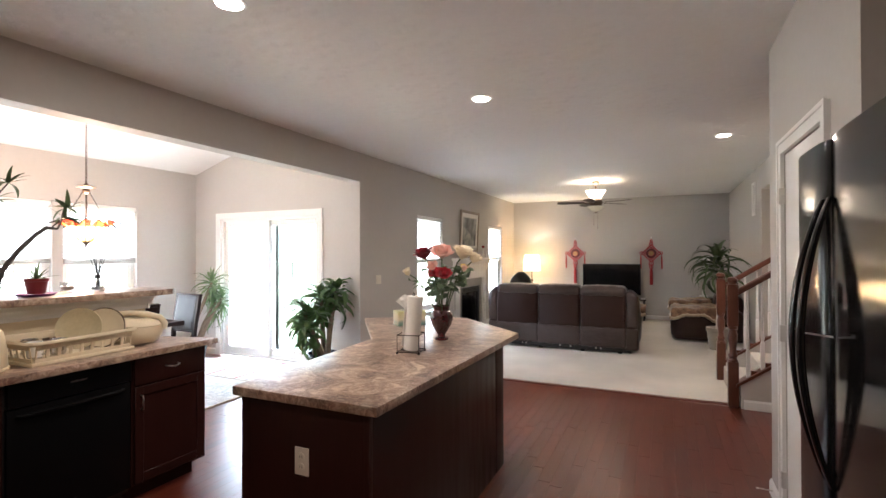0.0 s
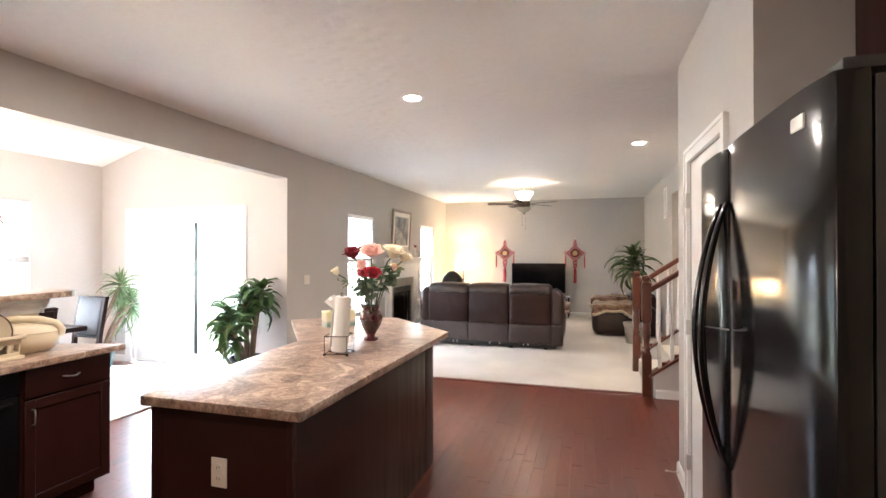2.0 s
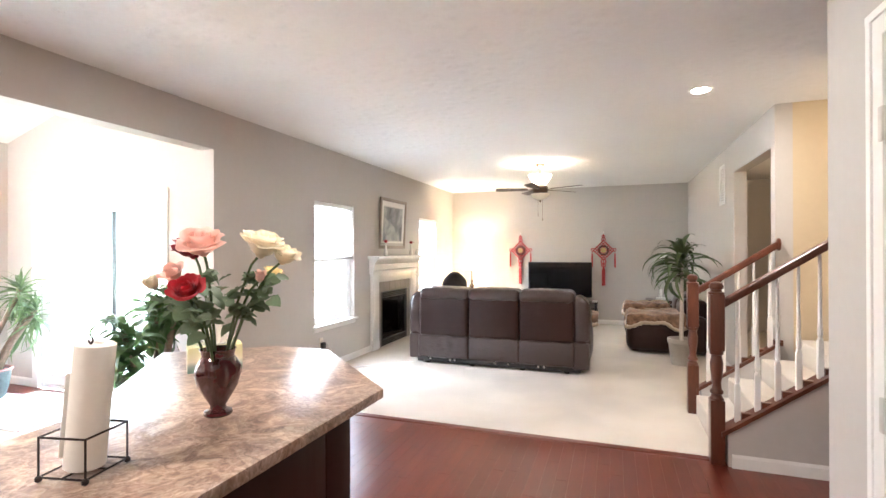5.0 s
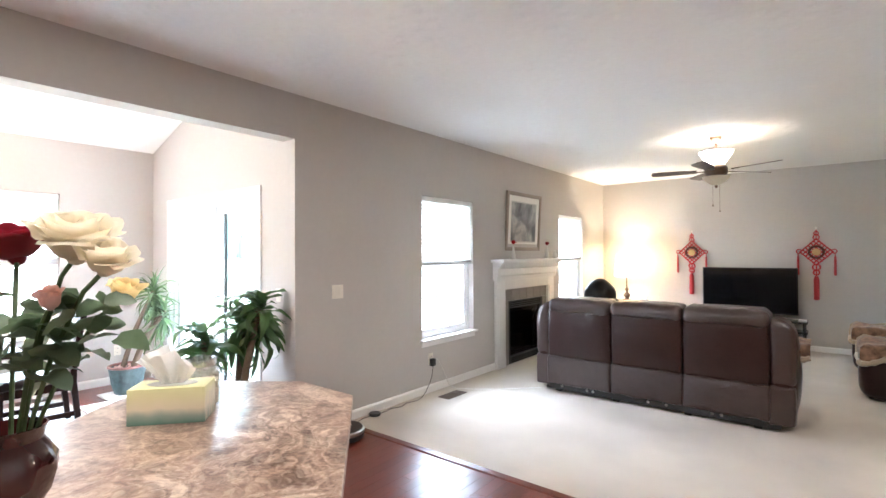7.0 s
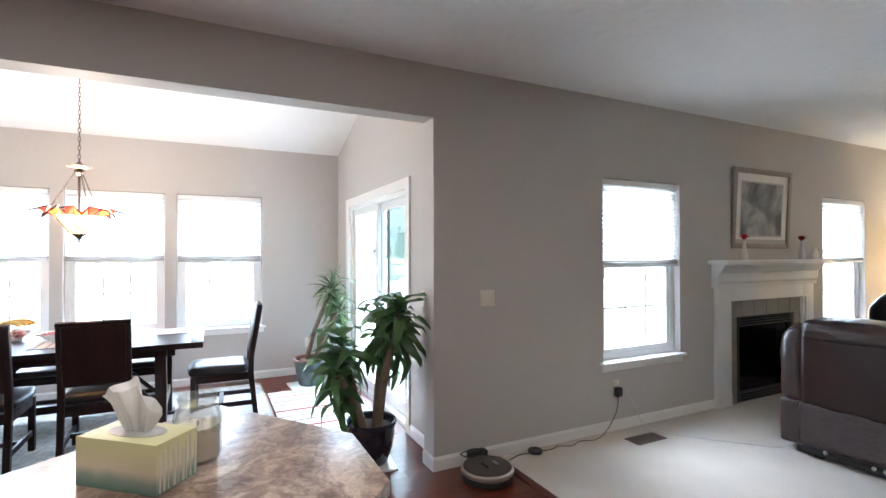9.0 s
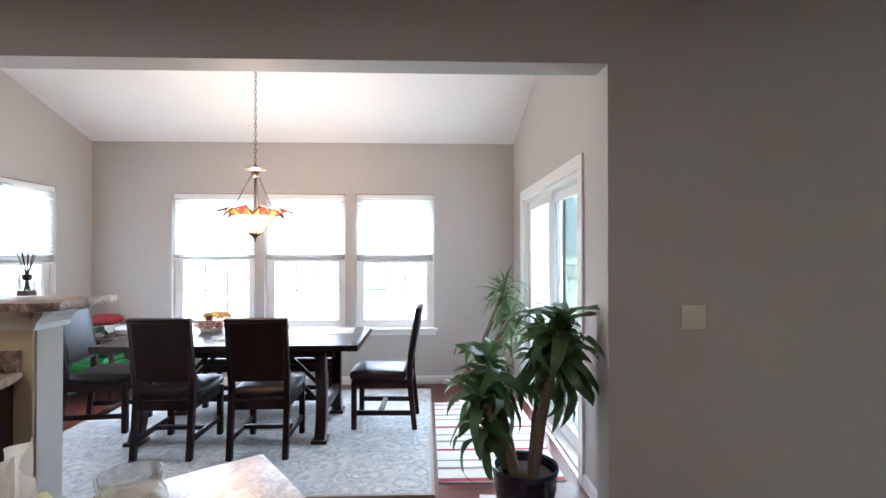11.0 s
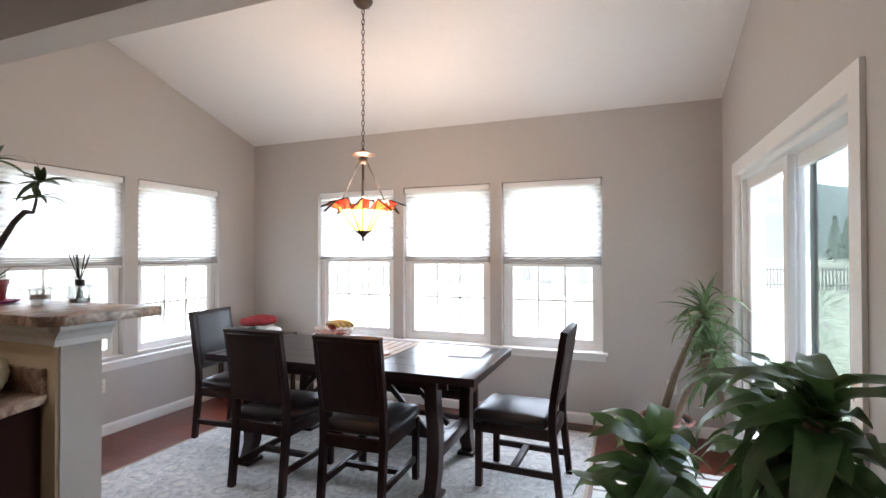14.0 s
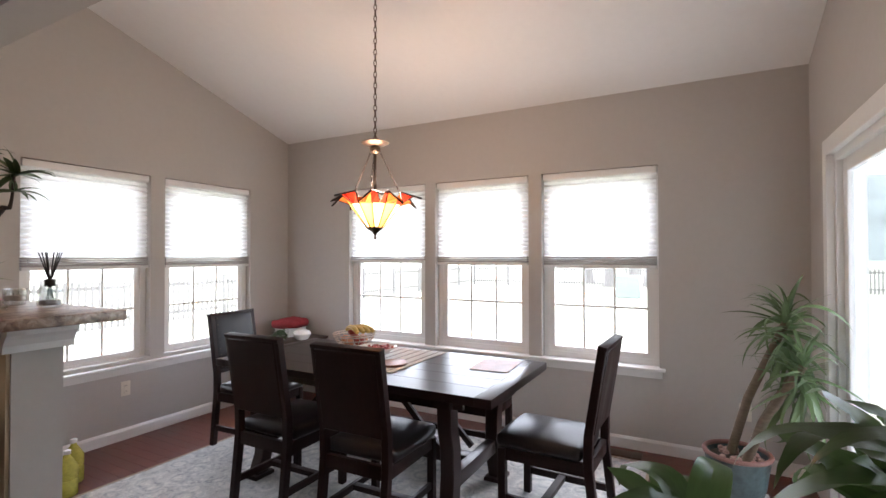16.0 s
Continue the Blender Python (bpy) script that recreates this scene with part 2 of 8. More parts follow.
def granite_laminate(name):
    """Brown stone-pattern laminate: broken shards, clouds, pale veins and dark flecks."""
    mat = surface(name, (0.3, 0.2, 0.14), 0.285, bump=0.02, bump_scale=90, rough_vary=0.01, spec=1.0)
    nt = mat.node_tree
    b = nt.nodes["Principled BSDF"]
    tc = nt.nodes["Texture Coordinate"]
    warp, cloud_, fine, shard, fleck = (nt.nodes.new("ShaderNodeTex" + k) for k in ("Noise", "Noise", "Noise", "Voronoi", "Voronoi"))
    warp.inputs["Scale"].default_value, warp.inputs["Detail"].default_value = 4.5, 7
    bend = nt.nodes.new("ShaderNodeMixRGB")
    bend.blend_type = "ADD"
    bend.inputs[0].default_value = 0.18
    nt.links.new(tc.outputs["Object"], warp.inputs["Vector"])
    nt.links.new(tc.outputs["Object"], bend.inputs[1])
    nt.links.new(warp.outputs["Color"], bend.inputs[2])
    cloud_.inputs["Scale"].default_value, cloud_.inputs["Detail"].default_value, cloud_.inputs["Distortion"].default_value = 4.2, 12, 1.4
    fine.inputs["Scale"].default_value, fine.inputs["Detail"].default_value, fine.inputs["Distortion"].default_value = 38, 9, 1.2
    shard.inputs["Scale"].default_value, fleck.inputs["Scale"].default_value = 11, 95
    for n in (cloud_, fine, shard, fleck):
        nt.links.new(bend.outputs[0], n.inputs["Vector"])
    bw = nt.nodes.new("ShaderNodeRGBToBW")
    nt.links.new(shard.outputs["Color"], bw.inputs[0])
    rs = ramp_node(nt, [(0.22, (0.09, 0.04, 0.026)), (0.38, (0.27, 0.14, 0.085)), (0.5, (0.48, 0.31, 0.20)), (0.62, (0.34, 0.18, 0.12)), (0.78, (0.72, 0.58, 0.44))])
    ra = ramp_node(nt, [(0.38, (0.045, 0.022, 0.018)), (0.46, (0.19, 0.108, 0.080)), (0.51, (0.44, 0.33, 0.26)), (0.55, (0.15, 0.085, 0.065)), (0.60, (0.31, 0.205, 0.158)), (0.66, (0.68, 0.56, 0.46))])
    rc = ramp_node(nt, [(0.36, (0.06, 0.03, 0.022)), (0.5, (0.42, 0.28, 0.19)), (0.62, (0.78, 0.66, 0.52))])
    nt.links.new(bw.outputs[0], rs.inputs[0])
    nt.links.new(cloud_.outputs[0], ra.inputs[0])
    nt.links.new(fine.outputs[0], rc.inputs[0])
    m0, m1, m2 = (nt.nodes.new("ShaderNodeMixRGB") for k in range(3))
    m0.inputs[0].default_value, m1.inputs[0].default_value, m2.inputs[0].default_value = 0.20, 0.26, 0.55
    nt.links.new(ra.outputs[0], m0.inputs[1])
    nt.links.new(rs.outputs[0], m0.inputs[2])
    nt.links.new(m0.outputs[0], m1.inputs[1])
    nt.links.new(rc.outputs[0], m1.inputs[2])
    rv = ramp_node(nt, [(0.05, (0.4, 0.35, 0.33)), (0.3, (1, 1, 1))])
    nt.links.new(fleck.outputs["Distance"], rv.inputs[0])
    m2.blend_type = "MULTIPLY"
    nt.links.new(m1.outputs[0], m2.inputs[1])
    nt.links.new(rv.outputs[0], m2.inputs[2])
    nt.links.new(m2.outputs[0], b.inputs["Base Color"])
    return mat


def stomped_plaster(name):
    """White ceiling paint over a crow's-foot plaster texture."""
    mat = surface(name, (0.86, 0.85, 0.835), 0.85, vary=0.03, grain=30, patch=1.2, bump=0)
    nt = mat.node_tree
    b = nt.nodes["Principled BSDF"]
    tc = nt.nodes["Texture Coordinate"]
    v, n = nt.nodes.new("ShaderNodeTexVoronoi"), nt.nodes.new("ShaderNodeTexNoise")
    v.inputs["Scale"].default_value = 9
    v.inputs["Randomness"].default_value = 1.0
    n.inputs["Scale"].default_value, n.inputs["Detail"].default_value, n.inputs["Distortion"].default_value = 34, 5, 2.2
    for k in (v, n):
        nt.links.new(tc.outputs["Object"], k.inputs["Vector"])
    rv = ramp_node(nt, [(0.1, (1, 1, 1)), (0.5, (0.15, 0.15, 0.15))])
    nt.links.new(v.outputs["Distance"], rv.inputs[0])
    m = nt.nodes.new("ShaderNodeMath")
    m.operation = "MULTIPLY"
    nt.links.new(rv.outputs[0], m.inputs[0])
    nt.links.new(n.outputs[0], m.inputs[1])
    bp = nt.nodes.new("ShaderNodeBump")
    bp.inputs["Strength"].default_value, bp.inputs["Distance"].default_value = 0.45, 0.02
    nt.links.new(m.outputs[0], bp.inputs["Height"])
    nt.links.new(bp.outputs[0], b.inputs["Normal"])
    return mat


def faded_rug(name):
    """Pale grey and ivory rug with a worn traditional ornament."""
    mat = surface(name, (0.6, 0.6, 0.59), 0.95, bump=0.3, bump_scale=400, sheen=0.2)
    nt = mat.node_tree
    b = nt.nodes["Principled BSDF"]
    tc = nt.nodes["Texture Coordinate"]
    v, n, w = (nt.nodes.new("ShaderNodeTex" + k) for k in ("Voronoi", "Noise", "Noise"))
    v.inputs["Scale"].default_value, v.feature = 6.5, "SMOOTH_F1"
    v.inputs["Randomness"].default_value = 0.55
    n.inputs["Scale"].default_value, n.inputs["Detail"].default_value, n.inputs["Distortion"].default_value = 14, 7, 2.5
    w.inputs["Scale"].default_value = 2.2
    for k in (v, n, w):
        nt.links.new(tc.outputs["Object"], k.inputs["Vector"])
    rv = ramp_node(nt, [(0.2, (0.72, 0.7, 0.66)), (0.31, (0.34, 0.36, 0.39)), (0.38, (0.68, 0.67, 0.65)), (0.5, (0.40, 0.41, 0.42)), (0.58, (0.7, 0.69, 0.66))])
    rn = ramp_node(nt, [(0.38, (0.24, 0.26, 0.29)), (0.47, (0.62, 0.61, 0.59)), (0.53, (0.42, 0.43, 0.44)), (0.62, (0.74, 0.72, 0.68))])
    nt.links.new(v.outputs["Distance"], rv.inputs[0])
    nt.links.new(n.outputs[0], rn.inputs[0])
    m = nt.nodes.new("ShaderNodeMixRGB")
    nt.links.new(w.outputs[0], m.inputs[0])
    nt.links.new(rv.outputs[0], m.inputs[1])
    nt.links.new(rn.outputs[0], m.inputs[2])
    nt.links.new(m.outputs[0], b.inputs["Base Color"])
    return mat


M_WALL = surface("greige_wall_paint", (0.50, 0.475, 0.45), 0.62, vary=0.03, grain=25, patch=0.8, bump=0.12, bump_scale=160)
M_WALL_WARM = surface("beige_wall_paint", (0.56, 0.46, 0.31), 0.62, vary=0.03, grain=25, patch=0.8, bump=0.12, bump_scale=160)
M_CEIL = stomped_plaster("stomped_ceiling_plaster")
M_CEIL_PLAIN = surface("smooth_ceiling_paint", (0.86, 0.85, 0.835), 0.8, vary=0.02, grain=20, patch=0.7, bump=0.08, bump_scale=120)
M_TRIM = surface("white_trim_paint", (0.8, 0.79, 0.77), 0.35, vary=0.03, grain=40, bump=0.03)
M_VINYL = surface("white_vinyl", (0.82, 0.82, 0.81), 0.3, vary=0.02, grain=30, bump=0)
M_FLOOR = surface("red_cherry_plank", (0.118, 0.025, 0.0135), 0.285, vary=0.28, grain=18, patch=3, bump=0.0, stretch=(9, 0.9, 1), each=0.34, rough_vary=0.02, spec=0.7)
M_GAP = surface("dark_joint", (0.02, 0.008, 0.006), 0.7, bump=0)
M_CARPET = surface("cream_carpet", (0.56, 0.505, 0.43), 0.95, vary=0.26, grain=120, patch=1.3, bump=0.9, bump_scale=260, sheen=0.25, distance=0.006)
M_CAB = surface("espresso_wood", (0.026, 0.0078, 0.0062), 0.36, vary=0.14, grain=14, patch=3, bump=0.05, bump_scale=40, stretch=(6, 6, 0.6), spec=0.2)
M_GRANITE = granite_laminate("brown_stone_laminate")
M_BLACK = surface("black_appliance_enamel", (0.007, 0.007, 0.0075), 0.13, vary=0.1, bump=0.0, spec=0.28)
M_DISHWASHER = surface("black_dishwasher_front", (0.004, 0.004, 0.0045), 0.3, vary=0.1, bump=0.0, spec=0.12)
M_BLACK_MATT = surface("black_plastic", (0.02, 0.02, 0.021), 0.45, vary=0.12, bump=0.05)
M_CHROME = surface("brushed_nickel", (0.62, 0.6, 0.57), 0.28, metal=1.0, vary=0.06, bump=0.02)
M_BRONZE = surface("aged_bronze", (0.14, 0.10, 0.075), 0.4, metal=0.85, vary=0.25, grain=40)
M_LEATHER = surface("brown_leather", (0.025, 0.0100, 0.0082), 0.30, vary=0.22, grain=70, patch=4, bump=0.35, bump_scale=30, distance=0.003, rough_vary=0.02, spec=0.36)
M_LEATHER_CREASED = surface("creased_brown_leather", (0.026, 0.0104, 0.0085), 0.295, vary=0.22, grain=70, patch=4, bump=0.6, bump_scale=13, distance=0.015, rough_vary=0.01, spec=0.85, stretch=(1, 1, 1.6))
M_STAIRWOOD = surface("reddish_oak", (0.10, 0.029, 0.013), 0.33, vary=0.3, grain=18, patch=3, bump=0.06, stretch=(5, 5, 0.7), coat=0.25)
M_GLASS = clear_glass("window_glass", (0.97, 0.99, 0.98))
M_GLASS_GREEN = clear_glass("door_glass", (0.86, 0.895, 0.885))
M_BLIND = thin_cloth("white_shade_cloth", (0.86, 0.86, 0.85), 0.55)
M_RUG = faded_rug("faded_rug_pile")

# ---- structure ----
WX = -3.42          # room face of the long wall
WT = 0.16           # its thickness
DX, DY0, DY1 = -6.49, 0.395, 5.05   # dining room faces
CEIL = 2.74
TVY, RX = 11.65, 1.25


def walled(bm, axis, face, back, lo, hi, z0, z1, holes=()):
    """A wall along an axis with openings (from, to, sill, head) cut right through."""
    cuts = sorted({lo, hi, *[h[0] for h in holes], *[h[1] for h in holes]})
    for a, b in zip(cuts, cuts[1:]):
        here = [h for h in holes if h[0] <= a and h[1] >= b]
        spans, z = [], z0
        for h in sorted(here, key=lambda q: q[2]):
            if h[2] > z:
                spans.append((z, h[2]))
            z = h[3]
        if z < z1:
            spans.append((z, z1))
        for s, t in spans:
            if axis == "y":
                box(bm, min(face, back), a, s, max(face, back), b, t)
            else:
                box(bm, a, min(face, back), s, b, max(face, back), t)
    return bm


WIN_LIVING = [(6.47, 7.39), (9.73, 10.65)]
WIN_FAR = [(1.26, 2.16), (2.27, 3.16), (3.27, 4.15)]
WIN_SIDE = [(-5.99, -5.11), (-4.99, -4.12)]
SILL_L, HEAD_L, SILL_D, HEAD_D = 0.57, 2.08, 0.62, 2.12
SLIDER = (-5.97, -4.15, 0.0, 2.01)

bm = bmesh.new()
walled(bm, "y", WX, WX - WT, DY0, TVY + 0.15, 0, 3.75, [(DY0, 4.95, 0, 2.383)] + [(a, b, SILL_L, HEAD_L) for a, b in WIN_LIVING] + [(8.17, 9.13, 0.0, 0.84)])
setting("wall_west", bm, M_WALL, "greige painted long wall with wide dining opening", "wall")
bm = bmesh.new()
walled(bm, "y", WX, WX - WT, -2.0, DY0, 0, 3.75)
setting("wall_west_kitchen", bm, M_WALL, "greige painted kitchen wall", "wall")
setting("wall_north", walled(bmesh.new(), "x", TVY, TVY + 0.15, WX - WT, RX + 3.0, 0, 2.9), M_WALL, "greige painted end wall behind the television", "wall")
setting("wall_east_living", walled(bmesh.new(), "y", RX, RX + 0.13, 6.5, TVY, 0, 2.9, [(6.62, 8.0, 0, 2.38)]), M_WALL, "greige painted wall with cased opening", "wall")
setting("wall_hall_back", walled(bmesh.new(), "y", 2.6, 2.73, 6.63, TVY, 0, 2.9), M_WALL_WARM, "beige painted hall wall beyond the opening", "wall")
setting("wall_stair_far", walled(bmesh.new(), "x", 6.5, 6.63, RX + 0.13, 4.6, 0, 2.9), M_WALL_WARM, "beige painted wall beside the stairs", "wall")
setting("wall_stair_near", walled(bmesh.new(), "x", 5.34, 5.46, 1.27, 4.6, 0, 2.9), M_WALL, "greige painted wall below the upper stairs", "wall")
setting("wall_foyer_end", walled(bmesh.new(), "y", 4.6, 4.73, 3.43, 6.63, 0, 2.9), M_WALL, "greige painted foyer wall", "wall")
PX, PY0, PY1 = 0.60, 2.03, 3.55     # pantry block
bm = walled(bmesh.new(), "y", PX, PX + 0.12, PY0, PY1, 0, CEIL, [(2.42, 3.16, 0, 2.03)])
walled(bm, "x", PY1 - 0.12, PY1, PX + 0.12, 4.6, 0, CEIL)
walled(bm, "x", PY0, PY0 + 0.10, PX + 0.12, 1.35, 0, CEIL)
setting("wall_pantry", bm, M_WALL, "greige painted pantry wall with white door", "wall")
setting("wall_pantry_inside", walled(bmesh.new(), "y", 1.3, 1.4, PY0 + 0.10, PY1 - 0.12, 0, CEIL), M_WALL, "greige painted pantry back wall", "wall")
setting("wall_kitchen_east", walled(bmesh.new(), "y", 1.25, 1.35, -2.0, PY0, 0, CEIL), M_WALL_WARM, "beige painted wall behind the refrigerator", "wall")
setting("wall_south", walled(bmesh.new(), "x", -2.13, -2.0, WX - WT, 1.35, 0, 2.9), M_WALL_WARM, "plain kitchen wall", "wall")
setting("wall_dining_far", walled(bmesh.new(), "y", DX, DX - 0.16, DY0 - 0.16, DY1 + 0.16, 0, 2.9, [(a, b, SILL_D, HEAD_D) for a, b in WIN_FAR]), M_WALL, "greige painted dining wall with three windows", "wall")
setting("wall_dining_side", walled(bmesh.new(), "x", DY0, DY0 - 0.16, DX, WX - WT, 0, 3.75, [(a, b, SILL_D, HEAD_D) for a, b in WIN_SIDE]), M_WALL, "greige painted dining wall with two windows", "wall")
setting("wall_dining_door", walled(bmesh.new(), "x", DY1, DY1 + 0.16, DX, WX - WT, 0, 3.75, [SLIDER]), M_WALL, "greige painted dining wall with sliding glass door", "wall")

# half wall under the raised bar
bm = bmesh.new()
box(bm, WX - WT, DY0, 0, WX, 2.25, 1.13)
setting("wall_half", bm, M_WALL, "greige painted half wall between kitchen and dining room", "half wall")
bm = rbox(WX - 0.005, DY0 + 0.002, 0.0, WX + 0.012, 2.24, 1.13, 0.002)
setting("half_wall_panel", bm, M_WALL_WARM, "beige painted kitchen face of the half wall", "half wall")

# ceilings
bm = bmesh.new()
box(bm, WX, -2.0, CEIL, 4.7, TVY, CEIL + 0.12)
setting("ceiling", bm, M_CEIL, "white ceiling with stomped plaster texture", "ceiling")
bm = bmesh.new()
SL = (3.23 - 2.69) / (6.49 - 4.76)
zlo, zhi = 2.69, 2.69 + SL * (6.49 + WX - WT)
extruded(bm, [(DX - 0.16, zlo - 0.16 * SL), (WX - WT, zhi), (WX - WT, zhi + 0.14), (DX - 0.16, zlo - 0.16 * SL + 0.14)], DY0 - 0.16, DY1 + 0.16, "y")
setting("ceiling_dining", bm, M_CEIL_PLAIN, "white sloping dining room ceiling", "ceiling")

# floors
bm = bmesh.new()
box(bm, DX, DY0, -0.16, WX, DY1, -0.012)
box(bm, WX, -2.0, -0.16, 1.35, 5.43, -0.012)
box(bm, 1.35, 3.43, -0.16, 4.6, 5.43, -0.012)
floor = setting("floor", bm, M_GAP, "dark red cherry hardwood plank floor", "floor")
bm = bmesh.new()
box(bm, WX, 5.43, -0.16, RX, TVY, 0.008)
box(bm, RX, 6.63, -0.16, 2.6, TVY, 0.008)
box(bm, RX, 5.46, -0.16, 4.6, 6.5, -0.004)
setting("floor_carpet", bm, M_CARPET, "cream wall-to-wall carpet in the living room", "carpet")
bm = bmesh.new()
extruded(bm, [(5.40, -0.002), (5.46, -0.002), (5.455, 0.012), (5.41, 0.008)], WX, 0.62, "x")
setting("trim_threshold", bm, M_FLOOR, "dark red wooden carpet edge strip", "trim")

# baseboards
def baseboard(name, axis, face, out, lo, hi):
    d = 0.014 * out
    prof = [(face, 0.0), (face + d, 0.0), (face + d, 0.072), (face + 0.6 * d, 0.082), (face + 0.35 * d, 0.09), (face, 0.09)]
    return setting(name, extruded(bmesh.new(), prof, lo, hi, "y" if axis == "y" else "x"), M_TRIM, "white painted wooden baseboard", "baseboard")


baseboard("baseboard_west", "y", WX, 1, 4.95, 7.85)
baseboard("baseboard_west_b", "y", WX, 1, 9.52, TVY - 0.014)
baseboard("baseboard_north", "x", TVY, -1, WX, RX)
baseboard("baseboard_east", "y", RX, -1, 8.0, TVY - 0.014)
baseboard("baseboard_jamb", "x", 4.95, -1, WX - WT, WX + 0.014)
baseboard("baseboard_dining_far", "y", DX, 1, DY0, DY1)
baseboard("baseboard_dining_side", "x", DY0, 1, DX + 0.014, WX - WT)
baseboard("baseboard_door_a", "x", DY1, -1, DX + 0.014, -6.05)
baseboard("baseboard_door_b", "x", DY1, -1, -4.07, WX - WT)
baseboard("baseboard_pantry", "y", PX, -1, 3.24, PY1 + 0.014)
baseboard("baseboard_pantry_end", "x", PY1, 1, PX, 4.6)
baseboard("baseboard_stair", "x", 5.34, -1, 0.68, 4.6)


# ---- windows ----
def shade(run_axis, a, b, face, into, head, drop, folded):
    """A pleated window shade drawn halfway: headrail, cloth, folded stack."""
    w = b - a
    m = Matrix.Translation((face, a, 0)) if run_axis == "y" else Matrix.Translation((a, face, 0))
    if run_axis == "y":
        m = m @ Matrix(((into, 0, 0, 0), (0, 1, 0, 0), (0, 0, 1, 0), (0, 0, 0, 1)))
    else:
        m = m @ Matrix(((0, 1, 0, 0), (into, 0, 0, 0), (0, 0, 1, 0), (0, 0, 0, 1)))
    # local: x into the room, y along the wall
    root = thing("window_blind", Matrix(), "white pleated window shade drawn down halfway", "blind", "white window shades")

    def put(name, bmx, mat, label="", smooth=False):
        bmx.transform(m)
        bmesh.ops.recalc_face_normals(bmx, faces=bmx.faces[:])
        return part(name, bmx, mat, root, label, smooth)
    put("headrail", rbox(-0.052, 0.012, head - 0.055, -0.006, w - 0.012, head - 0.006, 0.004), M_VINYL)
    bmx = bmesh.new()
    z, k, rows = head - 0.055, 0, []
    while z > drop:
        x = -0.040 if k % 2 else -0.018
        rows.append((x, z))
        z -= 0.026 if k % 2 else 0.012
        k += 1
    rows.append((-0.03, drop))
    for off in (0.0, -0.0012):
        vs = [[bmx.verts.new((x + off, y, z)) for y in (0.016, w - 0.016)] for x, z in rows]
        for p, q in zip(vs, vs[1:]):
            bmx.faces.new((p[0], p[1], q[1], q[0]))
        if off == 0.0:
            break
    put("shade_cloth", bmx, M_BLIND)
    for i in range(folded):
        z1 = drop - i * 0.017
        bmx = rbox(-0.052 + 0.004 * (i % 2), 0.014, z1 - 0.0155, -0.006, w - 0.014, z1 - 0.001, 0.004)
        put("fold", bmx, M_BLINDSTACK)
    put("bottom_rail", rbox(-0.05, 0.014, drop - folded * 0.017 - 0.022, -0.008, w - 0.014, drop - folded * 0.017, 0.004), M_VINYL)
    return root


# the white blind cloth again, greyed to paint in the shade between folds
M_BLINDSTACK = surface("darkened_fold_cloth", (0.40, 0.39, 0.38), 0.9, vary=0.15, grain=50, bump=0.2)
N_WIN = [0]


def sash_window(axis, a, b, sill, head, face, into, drop=1.42, folded=3, grid=True, shelf=True):
    """A white double-hung window in its opening, with sill, apron and gridded lower sash."""
    N_WIN[0] += 1
    w = b - a
    if axis == "y":
        m = Matrix(((into, 0, 0, face), (0, 1, 0, a), (0, 0, 1, 0), (0, 0, 0, 1)))
    else:
        m = Matrix(((0, 1, 0, a), (into, 0, 0, face), (0, 0, 1, 0), (0, 0, 0, 1)))
    root = thing("window_%d" % N_WIN[0], Matrix(), "white vinyl double-hung window with gridded lower sash", "window", "white windows", "structure")

    def put(name, bmx, mat, parent=None, smooth=False):
        bmx.transform(m)
        bmesh.ops.recalc_face_normals(bmx, faces=bmx.faces[:])
        return part(name, bmx, mat, parent or root, "", smooth)

    def ring(x0, x1, y0, y1, z0, z1, t):
        bmx = bmesh.new()
        box(bmx, x0, y0, z0, x1, y0 + t, z1)
        box(bmx, x0, y1 - t, z0, x1, y1, z1)
        box(bmx, x0, y0 + t, z0, x1, y1 - t, z0 + t)
        box(bmx, x0, y0 + t, z1 - t, x1, y1 - t, z1)
        return bmx
    put("window_frame", ring(-0.15, -0.065, 0.002, w - 0.002, sill + 0.002, head - 0.002, 0.045), M_VINYL)
    mid = (sill + head) / 2 + 0.03
    up = put("upper_sash", ring(-0.135, -0.108, 0.047, w - 0.047, mid - 0.02, head - 0.047, 0.035), M_VINYL)
    low = put("lower_sash", ring(-0.105, -0.075, 0.047, w - 0.047, sill + 0.047, mid + 0.02, 0.04), M_VINYL)
    g = put("pane", rbox(-0.123, 0.082, mid + 0.015, -0.119, w - 0.082, head - 0.082, 0.001, 1), M_GLASS, up)
    g.visible_shadow = False
    g = put("pane", rbox(-0.092, 0.087, sill + 0.087, -0.088, w - 0.087, mid - 0.02, 0.001, 1), M_GLASS, low)
    g.visible_shadow = False
    if grid:
        y0, y1, z0, z1 = 0.087, w - 0.087, sill + 0.087, mid - 0.02
        for i in (1, 2):
            y = y0 + (y1 - y0) * i / 3
            put("muntin", rbox(-0.096, y - 0.008, z0, -0.084, y + 0.008, z1, 0.002, 1), M_VINYL, low)
        z = (z0 + z1) / 2
        put("muntin", rbox(-0.0955, y0, z - 0.008, -0.0845, y1, z + 0.008, 0.002, 1), M_VINYL, low)
    put("sash_lock", rbox(-0.075, w / 2 - 0.03, mid + 0.004, -0.06, w / 2 + 0.03, mid + 0.016, 0.003), M_VINYL, low)
    if shelf:
        put("window_sill", rbox(-0.064, -0.035, sill - 0.022, 0.045, w + 0.035, sill + 0.0015, 0.006), M_TRIM)
        put("apron", rbox(0.001, -0.015, sill - 0.075, 0.014, w + 0.015, sill - 0.022, 0.004), M_TRIM)
    shade(axis, a, b, face, into, head, drop, folded)
    return root


